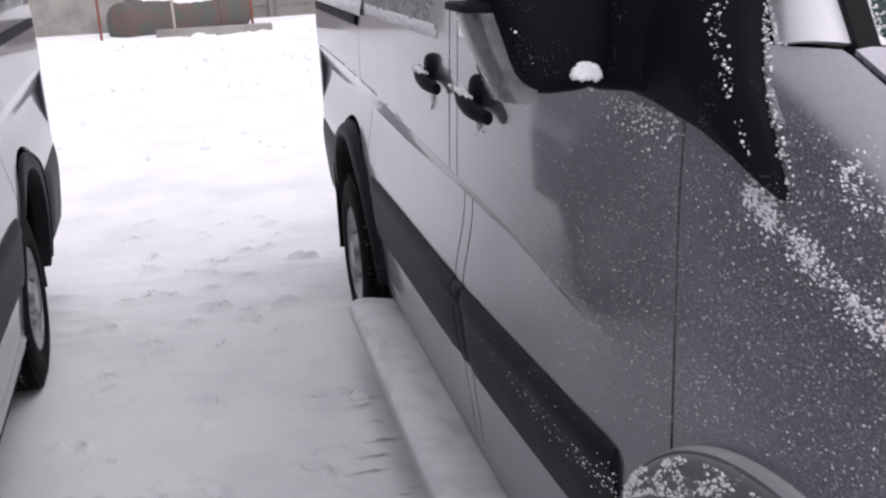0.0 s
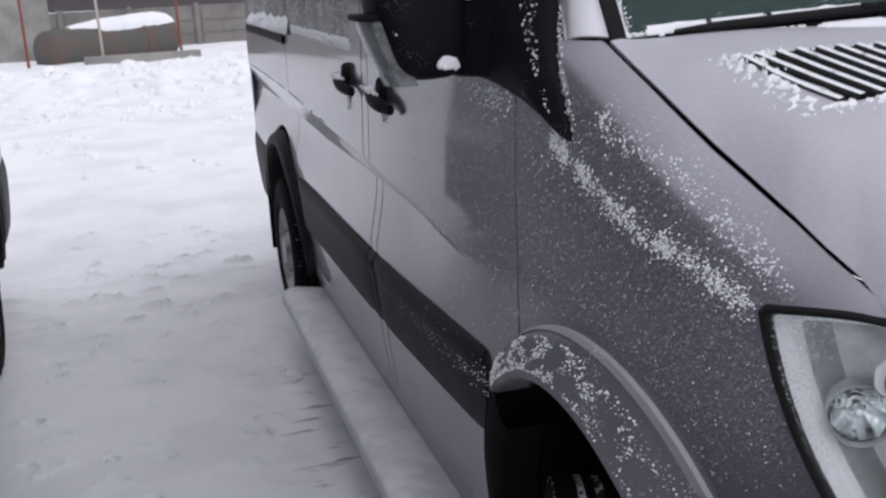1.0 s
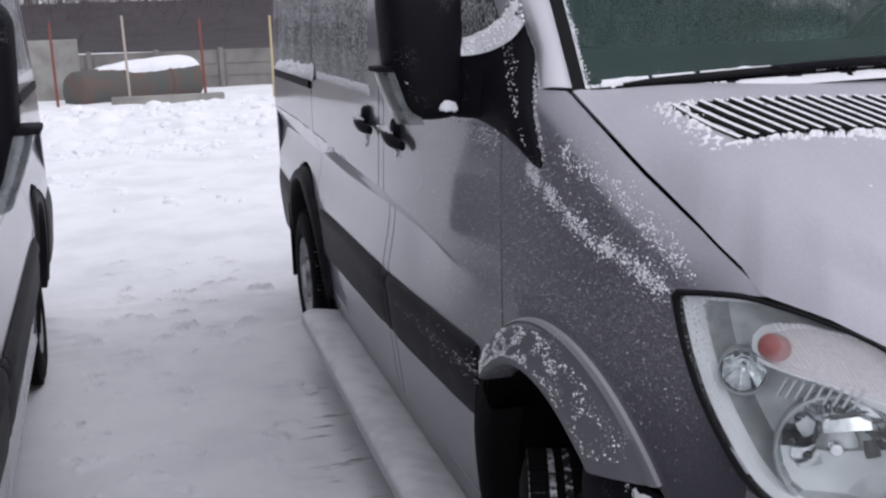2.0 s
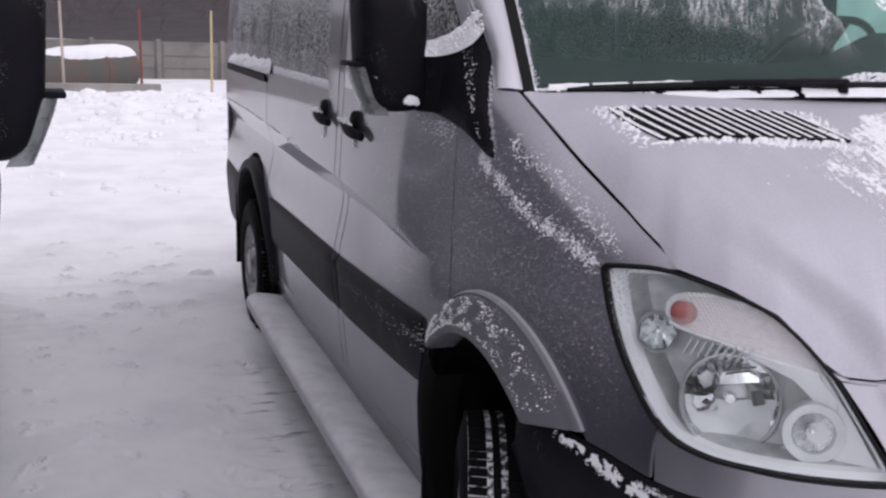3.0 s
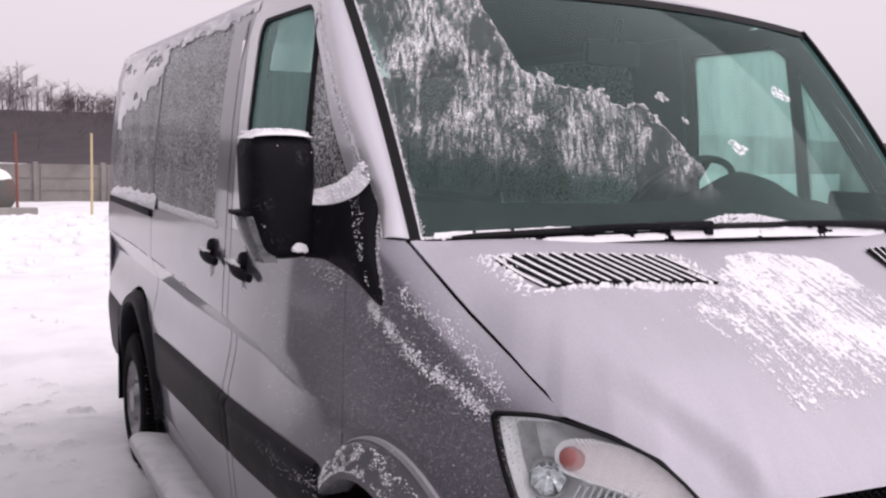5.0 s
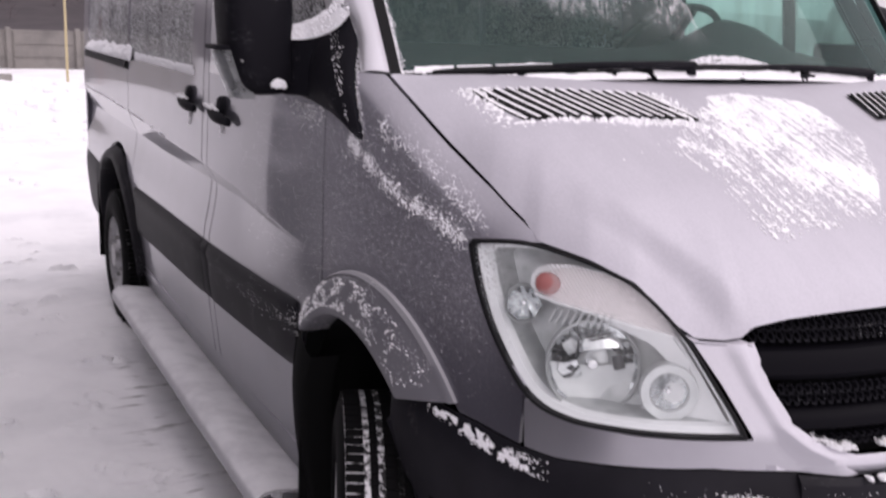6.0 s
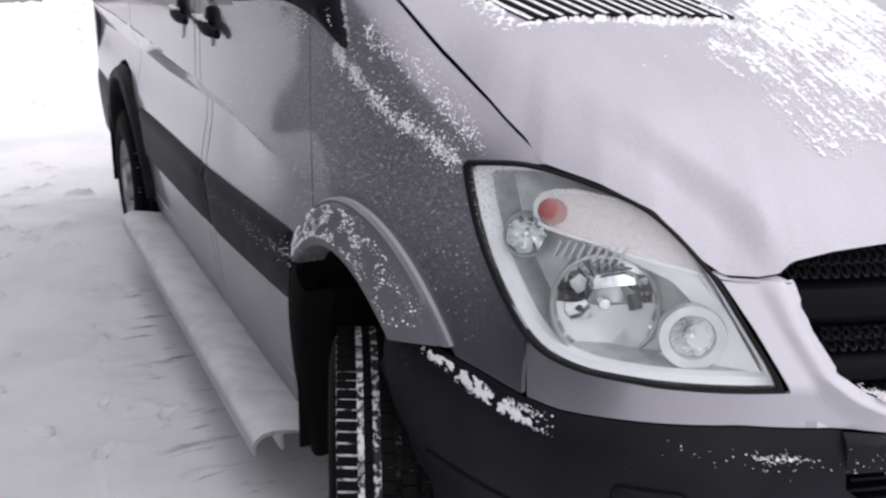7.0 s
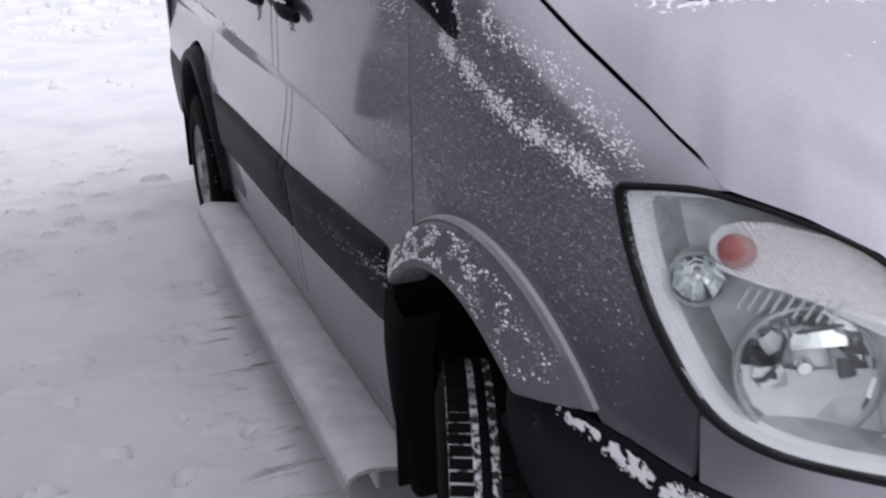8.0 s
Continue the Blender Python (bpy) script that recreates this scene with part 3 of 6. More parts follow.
# ---------------------------------------------------------------- the van, part by part
LAMP = [(0.102, 0.648, 1.190), (0.104, 0.600, 1.085), (0.118, 0.530, 0.997), (0.139, 0.460, 0.930), (0.173, 0.384, 0.908), (0.232, 0.295, 0.910),
        (0.328, 0.200, 0.920), (0.385, 0.16, 0.926), (0.393, 0.158, 0.934), (0.360, 0.207, 1.011), (0.320, 0.274, 1.100), (0.275, 0.350, 1.166),
        (0.222, 0.426, 1.197), (0.165, 0.518, 1.213), (0.132, 0.583, 1.209), (0.108, 0.636, 1.199)]
BUMPER_TOP = [(a_yz(0.88, 0.80), 0.796), (a_yz(0.80, 0.82), 0.819), (a_yz(0.70, 0.83), 0.840), (a_yz(0.576, 0.83), 0.836), (a_yz(0.476, 0.83), 0.824), (a_yz(0.408, 0.83), 0.822),
              (a_x(0.229), 0.843), (a_x(0.333), 0.862), (a_x(0.459), 0.864), (a_x(0.572), 0.851), (a_x(0.767), 0.845), (a_x(1.0), 0.843)]
ARCH_FRONT = [(0.27, 0.62), (0.44, 0.674), (0.54, 0.704), (0.62, 0.752), (0.69, 0.806), (0.745, 0.845), (0.79, 0.875), (0.83, 0.895)]
LAMP_REAR = [(0.455, 0.926), (0.53, 0.997), (0.60, 1.085), (0.648, 1.190)]
LAMP_OVER = [(0.50, 1.217), (0.583, 1.211), (0.65, 1.194)]


def arch(y, yc, half, base, rise):
    """The height of a wheel arch's elliptic edge over the station y."""
    t = (y - yc) / half
    return base + rise * math.sqrt(max(1 - t * t, 0.0))


def bumper_top(a):
    return interp(a, BUMPER_TOP)


def rounded_loop(corners, r, n=6, m=7):
    """A loop round a quad of (y, z) corners with rounded corners; m points along each edge."""
    out = []
    for i in range(4):
        p, c, q = (Vector(corners[j % 4]) for j in (i - 1, i, i + 1))
        d0, d1 = (p - c).normalized(), (q - c).normalized()
        s, e = c + d0 * r, c + d1 * r
        for j in range(n + 1):
            t = j / n
            out.append((1 - t) ** 2 * s + 2 * t * (1 - t) * c + t * t * e)
        e2 = q - d1 * r
        for j in range(1, m + 1):
            out.append(e.lerp(e2, j / (m + 1)))
    return out


def sharp_loop(corners, n=6, m=7):
    """A loop with as many points as rounded_loop, out to the corners."""
    out = []
    for i in range(4):
        p, c, q = (Vector(corners[j % 4]) for j in (i - 1, i, i + 1))
        s, e = c.lerp(p, 0.04), c.lerp(q, 0.04)
        for j in range(n + 1):
            t = j / n
            out.append(s.lerp(c, 2 * t) if t < 0.5 else c.lerp(e, 2 * t - 1))
        e2 = q.lerp(c, 0.04)
        for j in range(1, m + 1):
            out.append(e.lerp(e2, j / (m + 1)))
    return out


def on_skin(p, out=0.0):
    y, z = p
    return skin(a_yz(y, z), z, out)


def window_ring(bm, outer, inner, r, f, out=0.0):
    """A pressed frame round a window opening."""
    a, b = sharp_loop(outer), rounded_loop(inner, r)
    mids = [[f(on_skin(p.lerp(q, t), out)) for p, q in zip(a, b)] for t in (0, 0.25, 0.5, 0.75, 1.0)]
    mids.append([f(on_skin(q, out - 0.022)) for q in b])
    grid(bm, mids, close_v=True)
    return bm


def window_pane(bm, inner, r, f, out=-0.012):
    """A pane that follows the skin, inside a rounded loop."""
    b = rounded_loop(inner, r)
    c = sum(b, Vector((0, 0))) / len(b)
    rows = [[f(on_skin(c.lerp(q, t), out)) for q in b] for t in (0.02, 0.3, 0.55, 0.8, 1.0)]
    vs = grid(bm, rows, close_v=True)
    bm.faces.new(vs[0])
    return bm


def seal_ring(bm, inner, r, f, width=0.012, out=-0.004):
    b = rounded_loop(inner, r)
    c = sum(b, Vector((0, 0))) / len(b)
    rows = []
    for t, o in ((1.0, out - 0.012), (1.0, out), (1 - width / 0.35, out), (1 - width / 0.35, out - 0.012)):
        rows.append([f(on_skin(c.lerp(q, t), o)) for q in b])
    grid(bm, rows, close_v=True)
    return bm


def lamp_loop(n=72):
    """The lamp's outline, rounded through its corners."""
    pts = [Vector(q) for q in LAMP]
    fine = []
    for i in range(len(pts)):
        a, b, c, d = (pts[(i + j) % len(pts)] for j in (-1, 0, 1, 2))
        for t in (0.0, 0.25, 0.5, 0.75):
            fine.append(0.5 * (2 * b + (c - a) * t + (2 * a - 5 * b + 4 * c - d) * t * t + (3 * b - a - 3 * c + d) * t ** 3))
    return resample(fine + fine[:1], n)[:-1]


def lamp_az():
    """The lamp's outline as the skin's parameters."""
    out = []
    for p in lamp_loop():
        a = math.acos(min((1 - p.x) / (1 - interp(p.z, SIDE)), 1.0) ** (NP / 2))
        out.append(Vector((a, p.z)))
    return out


def build_headlight(van, f):
    loop = lamp_az()
    c = sum(loop, Vector((0, 0))) / len(loop)
    low = c + Vector((0.07, 0.03))

    def ring(t, out):
        return [f(skin(*(c + (q - c) * t), out)) for q in loop]

    def pocket(t, out):
        return [f(skin(*(low + (q - low) * t), out)) for q in loop]

    def turned(bm, prof, m, sides=36):
        lathe(bm, prof, m, sides)
        for v in bm.verts:
            v.co = f(v.co)
        return bm

    lamp = new("headlight")
    lamp.parent = van
    bm = bmesh.new()
    grid(bm, [ring(1.026, -0.012), ring(1.026, 0.004), ring(1.012, 0.009), ring(0.982, 0.007), ring(0.975, -0.01)], close_v=True)
    part("seal", bm, SEAL, lamp, "black rubber seal round the lens")
    bm = bmesh.new()
    vs = grid(bm, [ring(0.985, 0.002), ring(0.9, 0.007), ring(0.7, 0.011), ring(0.45, 0.013), ring(0.2, 0.014), ring(0.02, 0.014)], close_v=True)
    bm.faces.new(vs[-1])
    lens = part("lens", bm, LENS, lamp, "clear plastic lens with a milky veil")
    lens.visible_shadow = False
    bm = bmesh.new()
    grid(bm, [ring(0.99, -0.006), ring(0.985, -0.006), pocket(0.955, -0.012), pocket(0.92, -0.014), pocket(0.905, -0.03)], close_v=True)
    part("bezel", bm, HOUSING, lamp, "white lamp bezel")
    bm = bmesh.new()
    grid(bm, [pocket(0.91, -0.028), pocket(0.86, -0.075), pocket(0.4, -0.105), pocket(0.02, -0.105)], close_v=True)
    part("pocket", bm, POCKET, lamp, "grey metallised lamp pocket")
    way = Vector((-0.56, -0.82, 0.10)).normalized()
    aim = way.to_track_quat("Z", "Y").to_matrix().to_4x4()

    def bent(bm):
        for v in bm.verts:
            v.co = f(v.co)
        return bm

    def bowl(x, y, z, r, depth, lip, sides, collar, inner=REFLECT):
        m = Matrix.Translation((x, y, z)) @ aim
        ob = part("collar", turned(bmesh.new(), [(r * lip, -0.034), (r * lip, -0.004), (r * (lip - 0.03), 0.002), (r * 1.05, 0.000), (r, -0.004), (r * 0.97, -0.012)], m, 48), collar, lamp, "grey satin collar")
        prof = [(r * t, -0.008 - depth * (1 - t * t)) for t in (0.98, 0.82, 0.60, 0.36, 0.16)]
        part("reflector", turned(bmesh.new(), prof, m, sides), inner, ob, "faceted reflector", smooth=False)
        part("bulb", turned(bmesh.new(), [(0.0, -depth * 0.35), (r * 0.10, -depth * 0.38), (r * 0.15, -depth * 0.55), (r * 0.15, -depth), (0.0, -depth)], m, 16), CHROME, ob)
        return ob, m

    main, mm = bowl(0.233, 0.398, 0.998, 0.086, 0.062, 1.05, 18, POCKET)
    bowl(0.314, 0.274, 0.980, 0.035, 0.030, 1.50, 11, SATIN)
    bowl(0.157, 0.533, 1.092, 0.036, 0.040, 1.04, 7, POCKET, REFLECT)
    # satin shade over the lower half of the main bowl
    bm = bmesh.new()
    rows = []
    for t in (0.0, 0.2, 0.4, 0.6, 0.8, 0.97):
        row = []
        for s in range(29):
            an = radians(178 + 190 * s / 28)
            row.append(mm @ Vector((0.086 * t * math.cos(an), 0.086 * t * math.sin(an) - 0.006 * (1 - t), -0.014 - 0.018 * (1 - t * t))))
        rows.append(row)
    grid(bm, rows)
    part("lower_shade", bent(bm), SATIN, main, "smooth satin shade")
    # tilted mirror plates in the upper half; the dark ones paint in dark reflections
    for x0, x1, y0, y1, z, tilt, turn, mat in ((-0.066, -0.022, -0.030, 0.006, -0.020, 18, 14, REFLECT), (-0.022, 0.046, 0.030, 0.056, -0.026, -20, 10, REFLECT),
                                               (-0.058, -0.030, 0.018, 0.046, -0.028, 10, 40, SATIN), (-0.014, 0.030, 0.000, 0.026, -0.040, -8, 5, SATIN),
                                               (0.036, 0.058, -0.004, 0.024, -0.018, 0, 18, LAMP_DARK),
                                               (-0.070, -0.060, 0.006, 0.016, -0.014, 0, 30, LAMP_DARK), (-0.048, -0.034, -0.012, -0.004, -0.014, 0, -12, LAMP_DARK),
                                               (-0.034, -0.028, 0.010, 0.046, -0.016, 0, -6, LAMP_DARK), (-0.020, 0.040, 0.058, 0.063, -0.012, 0, 14, LAMP_DARK)):
        bm = bmesh.new()
        c_ = Matrix.Translation(((x0 + x1) / 2, (y0 + y1) / 2, z)) @ Matrix.Rotation(radians(turn), 4, "Z") @ Matrix.Rotation(radians(tilt), 4, "X")
        w_, h_ = (x1 - x0) / 2, (y1 - y0) / 2
        rows = [[mm @ c_ @ Vector((w_ * u * (1 - 0.25 * (v > 0)), h_ * v, 0.004 * (1 - u * u))) for u in (-1, -0.5, 0, 0.5, 1)] for v in (-1, 0, 1)]
        grid(bm, rows)
        part("facet", bent(bm), mat, main, thick=0.0)
    # pale infill round the small inner reflector
    right_edge = [(0.925, 0.372), (0.934, 0.378), (1.011, 0.347), (1.075, 0.318), (1.10, 0.305)]
    left_edge = [(0.925, 0.235), (0.95, 0.270), (0.985, 0.292), (1.03, 0.300), (1.06, 0.285), (1.10, 0.262)]

    def infill(u, v):
        z = 0.928 + 0.165 * v
        x = interp(z, left_edge) * (1 - u) + interp(z, right_edge) * u
        a = math.acos(min((1 - x) / (1 - interp(z, SIDE)), 1.0) ** (NP / 2))
        return skin(a, z, -0.066 + 0.040 * u)
    bm = bmesh.new()
    free_patch(bm, 10, 16, infill, f)
    part("infill", bm, HOUSING, lamp, "pale infill panel")
    # ribbed signal panel along the top, with the red-amber bulb behind its outer end
    upper = [(0.163, 1.134), (0.166, 1.152), (0.175, 1.168), (0.190, 1.178), (0.210, 1.183), (0.253, 1.177), (0.280, 1.163), (0.303, 1.146), (0.318, 1.122), (0.330, 1.089)]
    under = [(0.163, 1.130), (0.168, 1.120), (0.180, 1.117), (0.211, 1.111), (0.272, 1.096), (0.330, 1.085)]

    def in_lamp(x, z, out):
        x += 0.75 * out
        return skin(math.acos(min((1 - x) / (1 - interp(z, SIDE)), 1.0) ** (NP / 2)), z, out)

    def signal(u, v):
        x = 0.163 + 0.167 * u
        z = interp(x, under) * (1 - v) + interp(x, upper) * v
        lit = smooth_step(u, 0.10, 0.20)
        return in_lamp(x, z, -0.024 + lit * (0.0012 * math.sin(u * 200 + v * 26) + 0.0010 * math.sin(v * 70 - u * 24)))

    def brow(u, v):
        # pale sweep between the signal and the bowls, widening towards the grille
        x = 0.178 + 0.176 * u
        z = interp(x, [(0.178, 1.115), (0.211, 1.108), (0.272, 1.093), (0.328, 1.081), (0.354, 1.036)]) * v
        z += interp(x, [(0.178, 1.108), (0.209, 1.095), (0.256, 1.083), (0.309, 1.058), (0.354, 1.000)]) * (1 - v)
        return in_lamp(x, z, -0.030 - 0.014 * (1 - v))
    bm = bmesh.new()
    free_patch(bm, 30, 5, brow, f)
    part("brow", bm, HOUSING, lamp, "pale sweep over the bowls")
    bm = bmesh.new()
    free_patch(bm, 190, 26, signal, f)
    part("signal_panel", bm, HOUSING, lamp, "ribbed pale signal panel")
    # the lip that divides it from the bowls below
    bm = bmesh.new()
    rows = []
    for u in np.linspace(0.02, 1.0, 24):
        p, q = signal(u, 0.0), signal(u, 0.04)
        rows.append([f(s) for s in (p + Vector((0.03, 0.05, -0.004)), p + Vector((-0.004, -0.005, -0.006)), q + Vector((-0.005, -0.006, 0.0)), q)])
    grid(bm, rows)
    part("divider", bm, HOUSING, lamp)
    bm = bmesh.new()
    bmesh.ops.create_uvsphere(bm, u_segments=16, v_segments=12, radius=0.0205, matrix=Matrix.Translation(in_lamp(0.179, 1.143, -0.018)) @ Matrix.Rotation(radians(-52), 4, "Z") @ Matrix.Diagonal((1.25, 0.8, 1.1, 1)))
    part("signal_bulb", bent(bm), AMBER, lamp, "red-amber signal bulb")
    bm = bmesh.new()

    def cover_at(u, v):
        x = 0.163 + 0.167 * u
        z = interp(x, under) * (1 - v) + interp(x, upper) * v
        return in_lamp(x, z, -0.006 + 0.0009 * math.sin(u * 150 + v * 26))
    free_patch(bm, 120, 20, cover_at, f)
    part("signal_cover", bm, VEIL, lamp, "ribbed clear cover over the bulb").visible_shadow = False
    # stepped optics between the bowls
    bm = bmesh.new()
    for i in range(9):
        m = Matrix.Translation((0.186 + 0.0075 * i, 0.472 - 0.012 * i, 1.086 + 0.001 * i)) @ Matrix.Rotation(radians(-55), 4, "Z") @ Matrix.Rotation(radians(24), 4, "Y")
        box(bm, -0.0018, 0.0018, -0.006, 0.006, -0.018, 0.014, 0.0, m)
    part("optic_steps", bent(bm), SATIN, lamp, smooth=False)
    return lamp


def flare_part(van, f, yc, half_o, base_o, rise_o, half_i, base_i, rise_i, t0, t1, out, paint_mat, name="wheel_arch_flare", yc_i=None, t0_i=None, t1_i=None):
    """A wide arch flare: ridge, band, rolled inner edge."""
    def edge(t, half, base, rise, o, s=0.0):
        an = math.pi * t
        y, z = yc + ((yc_i or yc) - yc) * s - half * math.cos(an), base + rise * math.sin(an)
        return skin(a_yz(y, z), z, o)
    rows = []
    steps = 44
    for i in range(steps + 1):
        u = i / steps
        row = []
        for s, o in ((0.0, 0.0), (0.0, 0.010), (0.05, 0.016), (0.11, 0.014), (0.18, out * 0.75), (0.5, out), (0.85, out * 0.92), (0.97, out * 0.6), (1.0, out * 0.1)):
            h, b, r = (half_o + (half_i - half_o) * s, base_o + (base_i - base_o) * s, rise_o + (rise_i - rise_o) * s)
            ta, tb = t0 + ((t0_i or t0) - t0) * s, t1 + ((t1_i or t1) - t1) * s
            row.append(f(edge(ta + (tb - ta) * u, h, b, r, o, s)))
        p = edge(ta + (tb - ta) * u, half_i, base_i, rise_i, 0.0, 1.0)
        row.append(f(p + Vector((0.07, 0, 0))))
        rows.append(row)
    bm = bmesh.new()
    grid(bm, rows)
    return part(name, bm, paint_mat, van, "black plastic guard" if name == "mud_guard" else "grey plastic flare with rime")


def arch_liner(van, f, yc, half, base, rise, depth=0.42):
    bm = bmesh.new()
    rows = []
    for i in range(25):
        an = math.pi * (-0.12 + 1.24 * i / 24)
        y, z = yc - half * math.cos(an), base + rise * math.sin(an)
        p = skin(a_yz(y, max(z, 0.2)), max(z, 0.2))
        rows.append([f(p + Vector((0.05, 0, 0))), f(Vector((depth, y, z)))])
    grid(bm, rows)
    bm.faces.new([bm.verts.new(f(Vector((depth, yc - half * math.cos(math.pi * (-0.12 + 1.24 * i / 24)), base + rise * math.sin(math.pi * (-0.12 + 1.24 * i / 24)))))) for i in range(25)])
    return part("wheel_arch_liner", bm, GAP, van, smooth=False)


def build_wheel(van, f, yc, x_out=0.075, width=0.235, radius=0.352, steer=0.0, snowy=True):
    wheel = new("wheel")
    wheel.parent = van
    c = Vector((x_out + width / 2, yc, radius - 0.006))
    m = Matrix.Translation(c) @ Matrix.Rotation(radians(steer), 4, "Z") @ Matrix.Rotation(radians(-90), 4, "Y")
    h = width / 2
    bm = bmesh.new()
    prof = [(0.205, -h + 0.02), (0.225, -h), (0.28, -h - 0.006), (0.325, -h + 0.004), (radius - 0.010, -h + 0.02), (radius - 0.006, -h + 0.045)]
    prof = prof + [(r, -z) for r, z in reversed(prof)]
    lathe(bm, prof, m, 64)
    for v in bm.verts:
        v.co = f(v.co)
    tyre = part("tyre", bm, TYRE, wheel, "black winter tyre with snow in the tread")
    for name_, z0, z1, dip, mat, lab in (("tread_base", -h + 0.03, 0.050, 0.0060, GROOVE, "dark tread grooves"), ("shoulder_ring", 0.060, h - 0.012, 0.0040, TREAD_SNOW, "snow packed into the shoulder sipes"),
                                         ("snow_packed_groove", 0.049, 0.063, 0.0015, FULL_GROOVE, "groove filled with snow"), ("half_filled_groove", 0.015, 0.031, 0.0022, HALF_GROOVE, "groove half filled with snow")):
        bm = bmesh.new()
        lathe(bm, [(radius - dip, z0 + (z1 - z0) * t) for t in (0, 0.25, 0.5, 0.75, 1.0)], m, 64)
        for v in bm.verts:
            v.co = f(v.co)
        part(name_, bm, mat if snowy else GROOVE, tyre, lab if snowy else "dark tread grooves")
    # tread blocks, five rows round the tyre; fine sipes across the shoulders
    bm = bmesh.new()
    rnd = random.Random(7)
    for row, (z0, z1) in enumerate(((-0.106, -0.064), (-0.056, -0.026), (-0.014, 0.016), (0.030, 0.050), (0.062, 0.106))):
        n_ = 92 if row in (0, 4) else 80
        for i in range(n_):
            an = 2 * math.pi * (i + 0.5 * (row % 2)) / n_
            t = m @ Matrix.Rotation(an, 4, "Z")
            sk = 0.10 if row % 2 else -0.06
            wide = 0.0101 - 0.0010 * rnd.random() if row in (0, 4) else 0.0122
            box(bm, radius - 0.013, radius + rnd.uniform(-0.001, 0.001), -wide, wide, z0 + 0.001, z1 - 0.001, 0.0, t @ Matrix.Rotation(sk, 4, "X"))
    for v in bm.verts:
        v.co = f(v.co)
    part("tread", bm, TYRE, tyre, smooth=False, merge=False)
    bm = bmesh.new()
    lathe(bm, [(0.212, h - 0.012), (0.206, h - 0.004), (0.196, h - 0.012), (0.185, h - 0.035), (0.15, h - 0.045), (0.12, h - 0.03), (0.075, h - 0.02), (0.06, h + 0.005), (0.0, h + 0.008)], m, 40)
    lathe(bm, [(0.206, h - 0.004), (0.206, -h + 0.02)], m, 40)
    for v in bm.verts:
        v.co = f(v.co)
    rim = part("rim", bm, RIM, wheel, "grey steel rim")
    for i in range(6):
        an = 2 * math.pi * i / 6
        bm = bmesh.new()
        lathe(bm, [(0.0, h - 0.005), (0.009, h - 0.006), (0.011, h - 0.028)], m @ Matrix.Translation((0.1 * math.cos(an), 0.1 * math.sin(an), 0)), 8)
        for v in bm.verts:
            v.co = f(v.co)
        part("wheel_nut", bm, RIM, rim)
    return wheel


